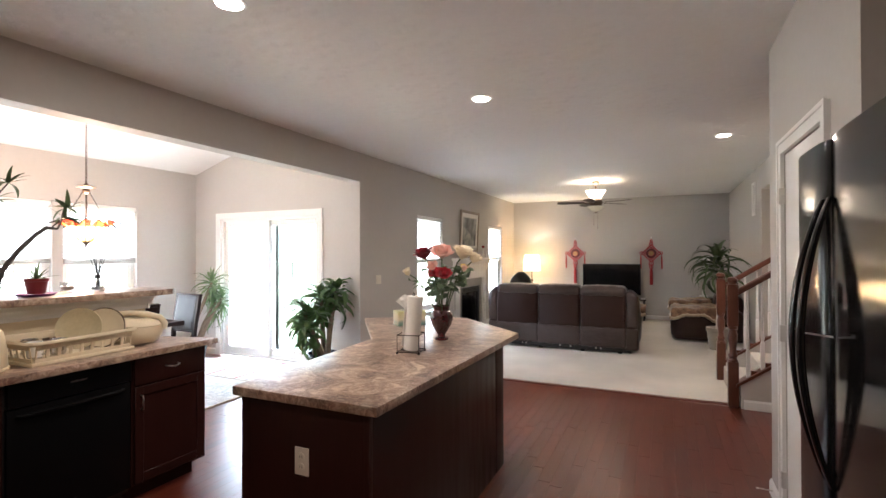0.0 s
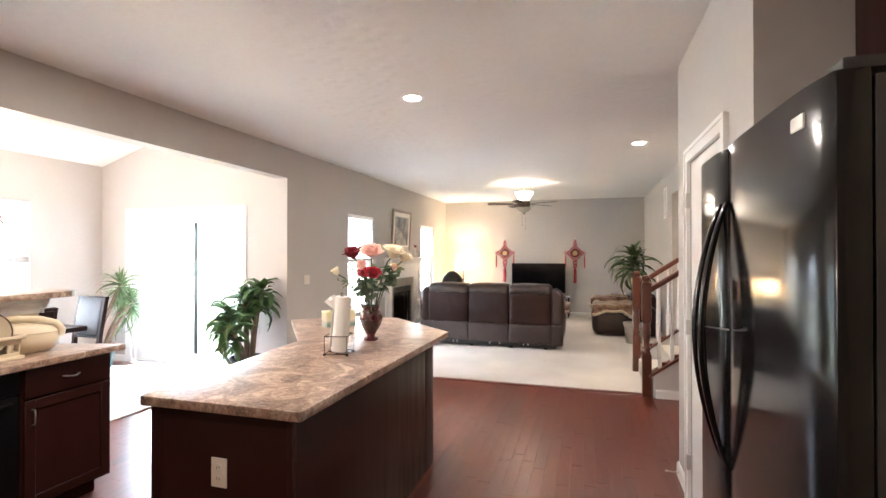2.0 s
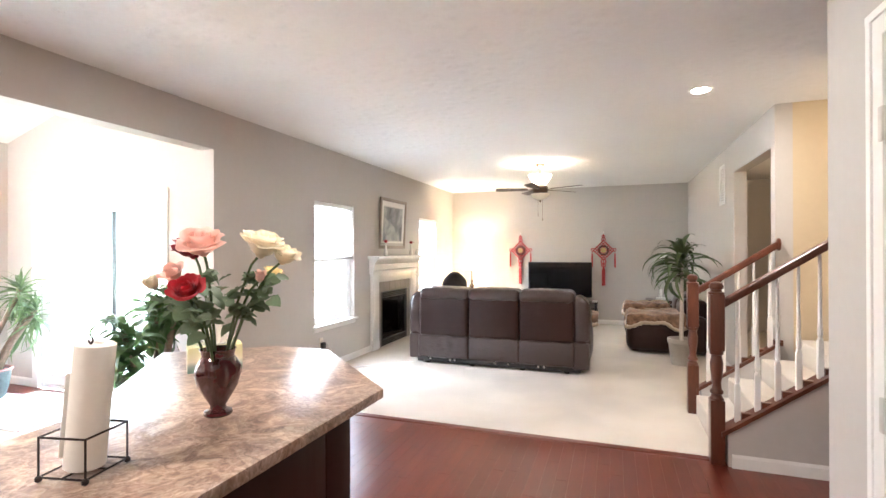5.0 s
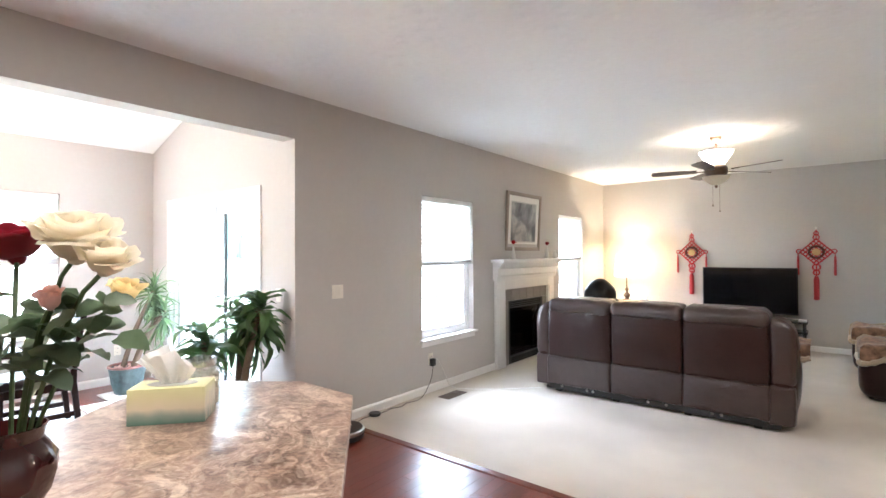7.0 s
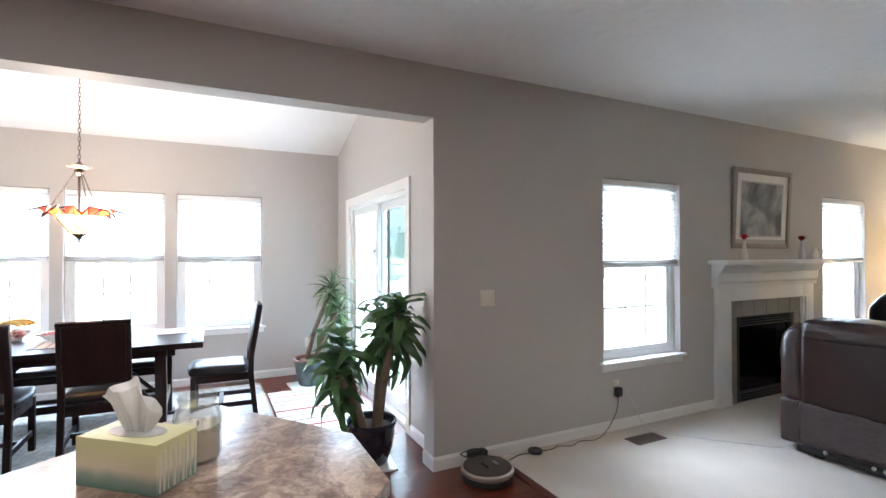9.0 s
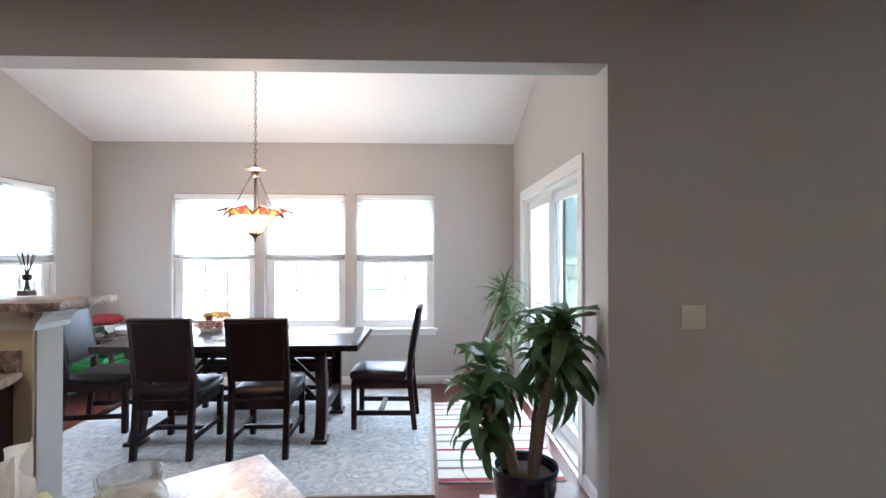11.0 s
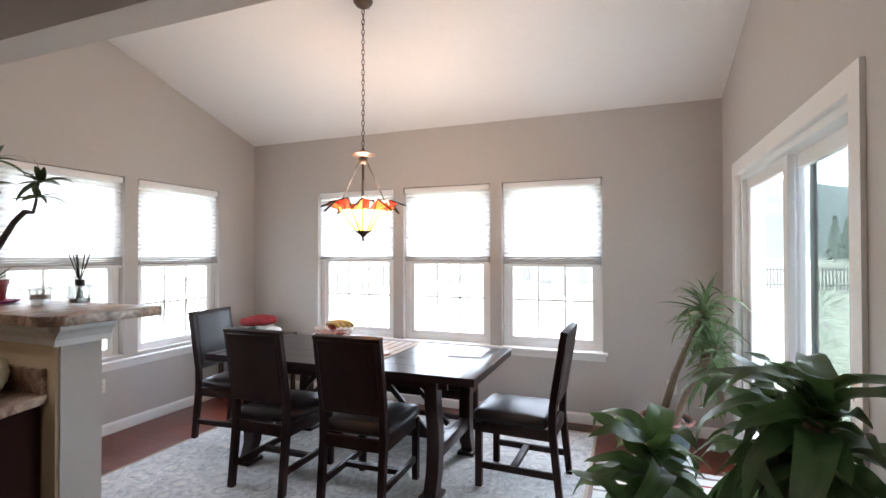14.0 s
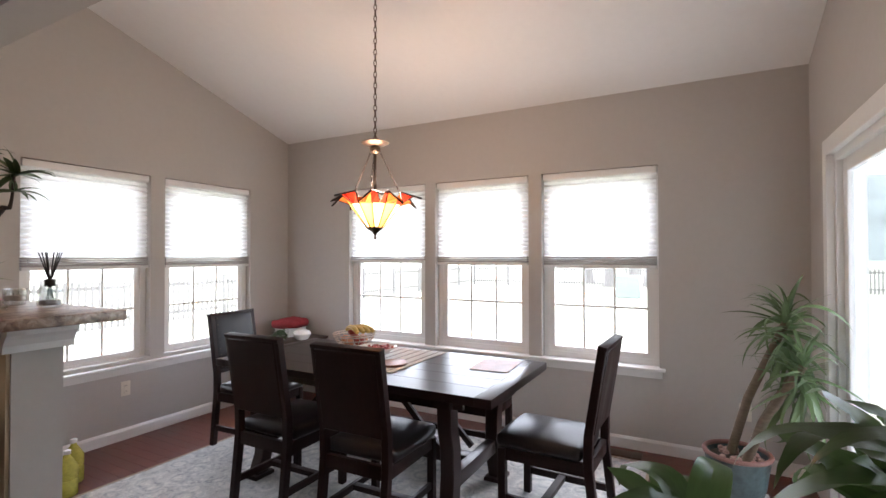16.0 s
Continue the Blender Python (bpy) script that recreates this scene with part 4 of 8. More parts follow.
def raised_panel(y0, y1, z0, z1, arch):
    k = 10
    out = [(y0, z0), (y1, z0)] + [(y1 - (y1 - y0) * i / k, z1 + arch * math.sin(math.pi * i / k)) for i in range(k + 1)]
    bm = bmesh.new()
    extruded(bm, out, PX - 0.004, PX + 0.0045, "x")
    return part("panel", rounded(bm, 0.006, 2), M_TRIM, leaf)


raised_panel(2.53, 3.05, 1.10, 1.78, 0.12)
raised_panel(2.53, 3.05, 0.22, 0.95, 0.0)
for z in (0.25, 1.05, 1.80):
    hb = part("hinge", rbox(PX - 0.026, 3.150, z - 0.045, PX + 0.003, 3.172, z + 0.045, 0.003), M_CHROME, pd)
bm = bmesh.new()
box(bm, PX - 0.018, 2.352, 0, PX, 2.42, 2.10)
box(bm, PX - 0.018, 3.165, 0, PX, 3.235, 2.10)
box(bm, PX - 0.018, 2.42, 2.032, PX, 3.165, 2.10)
box(bm, PX - 0.024, 2.349, 0, PX - 0.0178, 2.372, 2.104)
box(bm, PX - 0.024, 3.215, 0, PX - 0.0178, 3.238, 2.104)
box(bm, PX - 0.0245, 2.347, 2.084, PX - 0.0175, 3.240, 2.106)
setting("door_casing_pantry", bm, M_TRIM, "white painted casing round the pantry door", "trim")
ds = thing("door_stop", pose(PX - 0.014, 3.46, 0.055), "small spring door stop on the baseboard", "door stop")
bm = bmesh.new()
tube(bm, [(0, 0, 0), (-0.07, 0, 0.002)], 0.004, 8)
part("spring", bm, M_CHROME, ds)
bm = bmesh.new()
tube(bm, [(-0.07, 0, 0.002), (-0.085, 0, 0.002)], 0.006, 8)
part("rubber_tip", bm, M_CERAMIC, ds)

# recessed ceiling lights
M_CANGLOW = glow("lit_lamp_face", (1.0, 0.88, 0.7), 5.0)
for cx, cy in CANS[:3]:
    c = thing("recessed_light", pose(cx, cy, CEIL), "white recessed ceiling light, lit", "ceiling light", "recessed ceiling lights")
    bm = bmesh.new()
    lathe(bm, [(0.084, -0.008), (0.086, -0.002), (0.078, 0.0)], n=32)
    part("trim_ring", bm, M_VINYL, c)
    bm = bmesh.new()
    lathe(bm, [(0.062, -0.0105), (0.064, -0.009)], n=32)
    part("lamp_face", bm, M_CANGLOW, c)


# ---- things on the island ----
M_VASE = surface("maroon_glazed_vase", (0.060, 0.010, 0.012), 0.12, vary=0.3, grain=8, patch=5, bump=0.05, spec=0.9, rough_vary=0.03)
M_STEM = surface("green_stem", (0.06, 0.10, 0.03), 0.5, vary=0.3)
M_LEAF_ROSE = surface("rose_leaf", (0.10, 0.145, 0.085), 0.45, vary=0.35, each=0.5, bump=0.15, bump_scale=60)
PETALS = {"red": (0.46, 0.018, 0.03), "dark_red": (0.25, 0.012, 0.025), "pink": (0.92, 0.61, 0.53), "cream": (0.94, 0.86, 0.70), "yellow": (0.86, 0.70, 0.36)}
M_PETAL = {k: see_through(surface(k + "_petal", c, 0.6, vary=0.12, grain=30, patch=9, bump=0.1, sheen=0.2), c, 0.5) for k, c in PETALS.items()}
see_through(M_LEAF_ROSE, (0.18, 0.26, 0.14), 0.35)


def leaf_mesh(name, length, width, droop, material, fold=0.25, n=8, tip=0.5, curl=0.0, wave=0.0):
    """A pointed leaf that springs along +x and bends down."""
    bm = bmesh.new()
    rows, a, x, z = [], 0.0, 0.0, 0.0
    step = length / n
    for i in range(n + 1):
        u = i / n
        w = width * 0.5 * (max(0.0, math.sin(math.pi * min(1, (0.12 + 0.88 * u)) ** tip)) ** 0.8) if i < n else 0.0005
        up = fold * w
        sway = curl * math.sin(u * 3.0)
        ruf = wave * math.sin(math.pi * u) * math.sin(u * 13 + length * 70)
        rub = wave * math.sin(math.pi * u) * math.sin(u * 11 + length * 40)
        rows.append([bm.verts.new((x, w + sway, z + up + ruf)), bm.verts.new((x, sway, z)), bm.verts.new((x, -w + sway, z + up + rub))])
        a -= droop / n * (0.4 + 1.2 * u)
        x += step * math.cos(a)
        z += step * math.sin(a)
    for p, q in zip(rows, rows[1:]):
        bm.faces.new((p[0], q[0], q[1], p[1]))
        bm.faces.new((p[1], q[1], q[2], p[2]))
    return made(name, bm, material, True)


def rose_bloom(r, petals, material, rng, spread=1.0):
    """A full rose: rings of broad wavy petals round a tight heart, the outer ones rolled back."""
    bm = bmesh.new()
    for k in range(petals):
        u = (k + 0.5) / petals
        turn = k * 2.4 + rng.uniform(-0.3, 0.3)
        mid = radians(-16 + (62 * u + rng.uniform(-7, 7)) * spread)
        length = r * (1.25 + 0.12 * u) * rng.uniform(0.93, 1.06)
        half = 1.25 - 0.42 * u
        lip = radians(95) * u * rng.uniform(0.7, 1.2)
        wave, phase = r * 0.075 * (0.4 + u), rng.uniform(0, 6)
        grid = []
        rr, z = r * 0.10, r * 0.10 * (1 - u)
        for j in range(9):
            v = j / 8
            row = []
            for i in range(11):
                s = i / 5 - 1
                wide = (0.42 + 0.58 * math.sin(math.pi * min(0.6, 0.08 + 0.6 * v))) * (1 - 0.22 * max(0.0, v - 0.75) * 4)
                a = turn + s * half * wide
                ruffle = wave * v * v * math.sin(3.3 * s + phase)
                dip = r * 0.13 * v * v * (s * s - 0.15 * math.exp(-18 * s * s))
                cup = 1 - 0.10 * s * s * v
                row.append(bm.verts.new(((rr * cup + ruffle) * math.cos(a), (rr * cup + ruffle) * math.sin(a), z - dip + 0.5 * ruffle)))
            grid.append(row)
            f = radians(84) * (1 - v / 0.34) + mid * v / 0.34 if v < 0.34 else mid + lip * max(0.0, v - 0.66) / 0.34
            rr += length / 8 * math.sin(f)
            z += length / 8 * math.cos(f)
            rr = max(rr, 0.04 * r)
        for p, q in zip(grid, grid[1:]):
            for i in range(10):
                bm.faces.new((p[i], p[i + 1], q[i + 1], q[i]))
    lathe(bm, [(0.05 * r, -0.2 * r), (0.17 * r, -0.14 * r), (0.26 * r, 0.02 * r), (0.12 * r, 0.4 * r)], n=10)
    return bm


rng = random.Random(5)
VX, VY = -1.366, 2.929
vase = thing("vase", pose(VX, VY, 0.9105), "maroon glazed footed vase with diagonal ribs", "vase")
bm = bmesh.new()
prof = [(0.048, 0), (0.052, 0.006), (0.05, 0.014), (0.03, 0.022), (0.028, 0.034), (0.045, 0.06), (0.07, 0.10), (0.083, 0.14), (0.082, 0.165), (0.068, 0.19), (0.058, 0.202), (0.062, 0.222), (0.066, 0.228), (0.062, 0.229), (0.054, 0.205), (0.05, 0.17), (0.02, 0.12)]
lathe(bm, [(a_ * 0.9, z_) for a_, z_ in prof], n=48)
for v in bm.verts:
    if 0.05 < v.co.z < 0.195:
        a = math.atan2(v.co.y, v.co.x) * 9 + v.co.z * 40
        k = 1 + 0.036 * math.sin(a) * math.sin(math.pi * (v.co.z - 0.05) / 0.145)
        v.co.x *= k
        v.co.y *= k
part("vase_body", bm, M_VASE, vase)
bq = thing("rose_bouquet", pose(VX, VY, 0.9105), "bouquet of artificial red, pink, cream and yellow roses", "flowers")
BLOOMS = [("dark_red", -0.145, 0.035, 0.578, 0.066, 22, 1.0), ("pink", 0.06, -0.12, 0.59, 0.065, 28, 0.95), ("cream", 0.118, 0.075, 0.585, 0.072, 32, 0.85), ("cream", 0.19, 0.10, 0.55, 0.052, 20, 0.9), ("yellow", 0.094, 0.157, 0.48, 0.04, 16, 0.6), ("cream", -0.215, -0.065, 0.455, 0.04, 16, 0.5), ("red", 0.125, -0.235, 0.455, 0.046, 26, 0.9), ("red", 0.03, -0.145, 0.455, 0.046, 26, 0.9), ("pink", 0.03, -0.20, 0.50, 0.040, 16, 0.8), ("pink", 0.15, 0.03, 0.478, 0.03, 12, 0.45)]
LEAF_R = [leaf_mesh("leaf", 0.060, 0.046, d, M_LEAF_ROSE, 0.2, 6, 0.9, 0.0, 0.004) for d in (0.2, 0.6, 1.0)]


def put_leaf(mesh, parent, at, yaw, pitch, size=1.0, roll=0):
    ob = new("leaf", mesh)
    ob.parent = parent
    ob.matrix_basis = Matrix.Translation(at) @ pose(0, 0, 0, roll, -pitch, yaw) @ Matrix.Diagonal((size, size, size, 1))
    return ob


for kind, dx, dy, dz, r, k, wide_open in BLOOMS:
    top = Vector((dx, dy, dz))
    bm = rose_bloom(r, k, M_PETAL[kind], rng, wide_open)
    tilt = Vector((top.x * 1.1 + 0.05, top.y * 1.1 - 0.12, 0.5)).to_track_quat("Z", "Y").to_matrix().to_4x4()
    bm.transform(Matrix.Translation(top - Vector((0, 0, r * 0.45))) @ tilt)
    part("bloom", bm, M_PETAL[kind], bq, kind.replace("_", " ") + " rose bloom")
    base = Vector((top.x * 0.1, top.y * 0.1, 0.14))
    mid = Vector((top.x * 0.45, top.y * 0.45, 0.14 + (dz - 0.14) * 0.55))
    bm = bmesh.new()
    tube(bm, [base, base.lerp(mid, 0.5) + Vector((0, 0, 0.01)), mid, mid.lerp(top, 0.6) + Vector((0, 0, 0.012)), top - Vector((0, 0, r * 0.4))], 0.0045, 6)
    part("stem", bm, M_STEM, bq)
    for i in range(11):
        u = rng.uniform(0.3, 0.9)
        p = mid.lerp(top - Vector((0, 0, r)), (u - 0.4) / 0.6) if u > 0.4 else base.lerp(mid, u / 0.4 + 0.12)
        put_leaf(rng.choice(LEAF_R), bq, p + Vector((rng.uniform(-0.03, 0.03), rng.uniform(-0.03, 0.03), 0)), rng.uniform(0, 360), rng.uniform(-25, 45), rng.uniform(0.8, 1.25), rng.uniform(-50, 50))

M_PAPER = surface("white_paper", (0.82, 0.80, 0.76), 0.9, vary=0.03, bump=0.3, bump_scale=70)
M_WIRE = surface("black_wire", (0.03, 0.022, 0.02), 0.4, metal=0.6)
hold = thing("paper_towel_holder", pose(-1.352, 2.475, 0.9105, 0, 0, 12) @ Matrix.Diagonal((0.86, 0.86, 1, 1)), "black wire stand for a kitchen roll", "holder")
for z in (0.012, 0.11):
    bm = bmesh.new()
    k = 0.075
    tube(bm, [(-k, -k, z), (k, -k, z), (k, k, z), (-k, k, z), (-k, -k, z)], 0.003, 6)
    part("wire_ring", bm, M_WIRE, hold)
for sx in (-1, 1):
    for sy in (-1, 1):
        bm = bmesh.new()
        tube(bm, [(sx * 0.075, sy * 0.075, 0.004), (sx * 0.075, sy * 0.075, 0.112)], 0.003, 6)
        part("upright", bm, M_WIRE, hold)
        bm = bmesh.new()
        lathe(bm, [(0.004, 0), (0.009, 0.004), (0.009, 0.012), (0.004, 0.016)], sx * 0.075, sy * 0.075, 10)
        part("foot", bm, M_WIRE, hold)
bm = bmesh.new()
tube(bm, [(-0.075, 0, 0.012), (0.075, 0, 0.012)], 0.003, 6)
tube(bm, [(0, -0.075, 0.012), (0, 0.075, 0.012)], 0.003, 6)
tube(bm, [(0, 0, 0.012), (0.02, 0, 0.325), (0.028, 0, 0.34), (0.02, 0, 0.352), (0.012, 0, 0.34), (0.02, 0, 0.327)], 0.003, 6)
part("rod", bm, M_WIRE, hold)
roll = thing("paper_towel_roll", pose(-1.352, 2.475, 0.928, -1.5, 5, 0), "white kitchen paper roll standing on a wire holder", "paper roll")
bm = bmesh.new()
lathe(bm, [(0.043, 0), (0.046, 0.003), (0.046, 0.312), (0.043, 0.315), (0.02, 0.315), (0.02, 0.307)], n=28)
part("paper", bm, M_PAPER, roll)
bm = bmesh.new()
prism(bm, [(-0.0458, -0.008), (-0.0455, -0.02), (-0.046, -0.034), (-0.0485, -0.035), (-0.0482, -0.02), (-0.0478, -0.008)], 0.02, 0.235)
bmesh.ops.recalc_face_normals(bm, faces=bm.faces[:])
part("loose_sheet", bm, M_PAPER, roll)


def box_picture(name):
    """Printed card: green top, pale field, blue-green ground."""
    mat = surface(name, (0.5, 0.5, 0.3), 0.5, bump=0)
    nt = mat.node_tree
    b = nt.nodes["Principled BSDF"]
    tc = nt.nodes["Texture Coordinate"]
    sp = nt.nodes.new("ShaderNodeSeparateXYZ")
    ns = nt.nodes.new("ShaderNodeTexNoise")
    ns.inputs["Scale"].default_value = 14
    ad = nt.nodes.new("ShaderNodeMath")
    ad.operation = "MULTIPLY_ADD"
    ad.inputs[1].default_value = 0.03
    mp = nt.nodes.new("ShaderNodeMapRange")
    mp.inputs["From Max"].default_value = 0.13
    nt.links.new(tc.outputs["Object"], sp.inputs[0])
    nt.links.new(tc.outputs["Object"], ns.inputs["Vector"])
    nt.links.new(ns.outputs[0], ad.inputs[0])
    nt.links.new(sp.outputs["Z"], ad.inputs[2])
    nt.links.new(ad.outputs[0], mp.inputs[0])
    r = ramp_node(nt, [(0.16, (0.18, 0.32, 0.26)), (0.34, (0.34, 0.42, 0.36)), (0.52, (0.74, 0.67, 0.50)), (0.8, (0.66, 0.62, 0.36)), (0.97, (0.62, 0.60, 0.32))])
    nt.links.new(mp.outputs[0], r.inputs[0])
    nt.links.new(r.outputs[0], b.inputs["Base Color"])
    return mat


tb = thing("tissue_box", pose(-1.888, 3.432, 0.9105, 0, 0, 50), "green and cream printed cardboard tissue box", "tissue box")
bm = rbox(-0.118, -0.063, 0.0, 0.118, 0.063, 0.118, 0.003)
part("carton", bm, box_picture("printed_carton"), tb)
bm = bmesh.new()
lathe(bm, [(0.078, 0.1182), (0.079, 0.1193)], n=24)
for v in bm.verts:
    v.co.y *= 0.5
part("opening", bm, surface("silver_film", (0.3, 0.3, 0.28), 0.3, vary=0.4, grain=20), tb)
bm = bmesh.new()
for side in (-1, 1):
    grid = []
    for j in range(11):
        v = j / 10
        row = []
        for i in range(23):
            q = i / 11 - 1
            rag = 0.10 * math.sin(4.2 * q + 1.2 + 0.6 * side) + 0.05 * math.sin(9 * q + side)
            x = q * (0.026 + 0.062 * v ** 0.8) - 0.022 * v * v - 0.008 * side * v
            y = side * (0.004 + 0.014 * v * (1 - q * q)) + 0.011 * v * math.sin(6 * q + 1.5 * v + side) + 0.004 * math.sin(13 * q)
            z = 0.114 + 0.112 * v * (1 - 0.32 * q * q - 0.12 * q + rag * v) + 0.004 * side * v
            row.append(bm.verts.new((x, y, z)))
        grid.append(row)
    for p, q in zip(grid, grid[1:]):
        for i in range(22):
            bm.faces.new((p[i], p[i + 1], q[i + 1], q[i]))
part("tissue", bm, thin_cloth("tissue_paper", (0.9, 0.88, 0.85), 0.25), tb, "crumpled white tissue pulled up")
M_STRIPE = surface("pale_printed_stripe", (0.66, 0.62, 0.50), 0.6, vary=0.1, bump=0)
for side in (-1, 1):
    for i in range(9):
        y = -0.056 + 0.0135 * i + 0.002 * math.sin(i * 5.1)
        part("printed_stripe", rbox(side * 0.1181 - 0.0006, y, 0.004, side * 0.1181 + 0.0006, y + 0.006 + 0.003 * math.sin(i * 2.7), 0.085 + 0.03 * (i * 7 % 5) / 5, 0.0003, 1), M_STRIPE, tb)
M_JAR = clear_glass("jar_glass", (0.95, 0.96, 0.955), 0.04, 0.22)
jar = thing("candle_jar", pose(-1.955, 3.562, 0.9105) @ Matrix.Diagonal((1.1, 1.1, 1.0, 1)), "clear glass jar candle with cream wax", "candle")
bm = bmesh.new()
lathe(bm, [(0.048, 0), (0.054, 0.006), (0.055, 0.115), (0.05, 0.135), (0.041, 0.146), (0.044, 0.156), (0.046, 0.172), (0.042, 0.174), (0.039, 0.156), (0.037, 0.146), (0.047, 0.128), (0.05, 0.10), (0.05, 0.01), (0.02, 0.008)], n=32)
part("glass", bm, M_JAR, jar)
bm = bmesh.new()
lathe(bm, [(0.049, 0.0095), (0.0495, 0.015), (0.0495, 0.092), (0.046, 0.09), (0.01, 0.089)], n=32)
part("wax", bm, surface("cream_wax", (0.84, 0.75, 0.58), 0.5, vary=0.04, bump=0), jar)
bm = bmesh.new()
tube(bm, [(0, 0, 0.088), (0.002, 0, 0.098), (0.004, 0.001, 0.104)], 0.0012, 6)
part("wick", bm, M_BLACK_MATT, jar)

# ---- stairs ----
ST_X, RISE, RUN = 0.64, 0.18, 0.25
st = thing("staircase", pose(0, 0, 0), "carpeted stairs with oak rails and white balusters", "stairs")
for k in range(12):
    x = ST_X + RUN * k
    bm = rbox(x - 0.02, 5.465, max(0.0, RISE * k - 0.1), x + RUN + 0.02, 6.42, RISE * (k + 1), 0.018, 3)
    part("step", bm, M_CARPET, st)


def cap_z(x):
    return 0.235 + 0.72 * (x - 0.63)


for y0, y1 in ((5.342, 5.455), (6.425, 6.495)):
    bm = bmesh.new()
    extruded(bm, [(0.66, 0.0), (1.265, 0.0), (1.265, cap_z(1.265) - 0.03), (0.66, cap_z(0.66) - 0.03)], y0, y1, "y")
    kw = part("knee_wall", bm, M_WALL, st, "greige painted wall under the stair rail", False)
    bm = bmesh.new()
    extruded(bm, [(0.62, cap_z(0.62) - 0.03), (1.268, cap_z(1.268) - 0.03), (1.268, cap_z(1.268)), (0.62, cap_z(0.62))], y0 - 0.012, y1 + 0.012, "y")
    part("rail_cap", bm, M_STAIRWOOD, st, "", False)


def newel(x, y):
    bm = bmesh.new()
    box(bm, x - 0.045, y - 0.045, 0.0, x + 0.045, y + 0.045, 0.44)
    box(bm, x - 0.045, y - 0.045, 0.78, x + 0.045, y + 0.045, 1.17)
    rounded(bm, 0.006, 2)
    lathe(bm, [(0.044, 0.438), (0.045, 0.45), (0.036, 0.46), (0.034, 0.475), (0.043, 0.485), (0.043, 0.5), (0.031, 0.515), (0.029, 0.56), (0.04, 0.64), (0.042, 0.69), (0.034, 0.73), (0.032, 0.745), (0.043, 0.755), (0.043, 0.77), (0.044, 0.782)], x, y, 20)
    lathe(bm, [(0.05, 1.168), (0.052, 1.18), (0.036, 1.188), (0.034, 1.2), (0.045, 1.21), (0.047, 1.225), (0.038, 1.245), (0.015, 1.255)], x, y, 20)
    return part("newel_post", bm, M_STAIRWOOD, st, "turned reddish oak newel post")


def rail_z(x):
    return 1.105 + 0.67 * (x - 0.64)


for y in (5.395, 6.46):
    newel(0.60, y)
    bm = bmesh.new()
    prof = [(-0.028, -0.03), (0.028, -0.03), (0.033, 0.0), (0.028, 0.022), (0.012, 0.034), (-0.012, 0.034), (-0.028, 0.022), (-0.033, 0.0)]
    ends = []
    for x in (0.64, 1.262):
        ends.append([bm.verts.new((x, y + u, rail_z(x) + v)) for u, v in prof])
    for i in range(8):
        bm.faces.new((ends[0][i], ends[0][(i + 1) % 8], ends[1][(i + 1) % 8], ends[1][i]))
    bm.faces.new(ends[0])
    bm.faces.new(list(reversed(ends[1])))
    bmesh.ops.recalc_face_normals(bm, faces=bm.faces[:])
    part("handrail", bm, M_STAIRWOOD, st)
    bm = bmesh.new()
    lathe(bm, [(0.055, 0.0), (0.055, 0.01), (0.045, 0.018)], n=20, m=Matrix.Translation((1.268, y, rail_z(1.26))) @ pose(0, 0, 0, 0, -90, 0))
    part("rosette", bm, M_STAIRWOOD, st)
    for k in range(5):
        x = 0.725 + 0.118 * k
        z0, z1 = cap_z(x), rail_z(x) - 0.028
        h = z1 - z0
        bm = bmesh.new()
        box(bm, x - 0.016, y - 0.016, z0 - 0.012, x + 0.016, y + 0.016, z0 + 0.24)
        lathe(bm, [(0.015, z0 + 0.235), (0.017, z0 + 0.25), (0.011, z0 + 0.26), (0.016, z0 + 0.275), (0.0165, z0 + 0.29), (0.013, z0 + 0.36), (0.011, z0 + 0.5), (0.0095, z1 + 0.006)], x, y, 12)
        part("baluster", bm, M_TRIM, st, "white turned baluster")
        bm = rbox(x + 0.022, y - 0.022, cap_z(x + 0.05) - 0.028, x + 0.092, y + 0.022, cap_z(x + 0.05) + 0.022, 0.003)
        part("fillet", bm, M_STAIRWOOD, st)

# ---- living room: fireplace wall ----
fp = thing("fireplace", pose(0, 0, 0), "white wooden mantelpiece round a black gas fireplace", "fireplace")
FYA, FYB = 7.85, 9.45
for y0 in (FYA, FYB - 0.20):
    lg = part("pilaster", rbox(WX, y0, 0.0, WX + 0.045, y0 + 0.20, 1.13, 0.003), M_TRIM, fp)
    part("plinth", rbox(WX, y0 - 0.003, 0.0, WX + 0.05, y0 + 0.203, 0.12, 0.004), M_TRIM, lg)
    part("panel_strip", rbox(WX + 0.045, y0 + 0.035, 0.2, WX + 0.054, y0 + 0.165, 1.0, 0.004), M_TRIM, lg)
part("frieze", rbox(WX, FYA + 0.2, 1.0, WX + 0.045, FYB - 0.2, 1.13, 0.003), M_TRIM, fp)
bm = bmesh.new()
extruded(bm, [(WX, 1.13), (WX + 0.06, 1.13), (WX + 0.062, 1.17), (WX + 0.075, 1.19), (WX + 0.078, 1.27), (WX + 0.10, 1.29), (WX + 0.13, 1.335), (WX + 0.135, 1.352), (WX, 1.352)], FYA - 0.03, FYB + 0.03, "y")
part("cornice", bm, M_TRIM, fp, "", False)
part("mantel_shelf", rbox(WX, FYA - 0.08, 1.352, WX + 0.19, FYB + 0.08, 1.392, 0.008), M_TRIM, fp)
M_TILE = surface("grey_beige_stone_tile", (0.27, 0.24, 0.205), 0.3, vary=0.12, grain=12, patch=5, bump=0.04, each=0.25)
sur = part("surround", rbox(WX, FYA + 0.2, 0.0, WX + 0.010, FYA + 0.238, 1.0, 0.001, 1), M_TILE, fp)
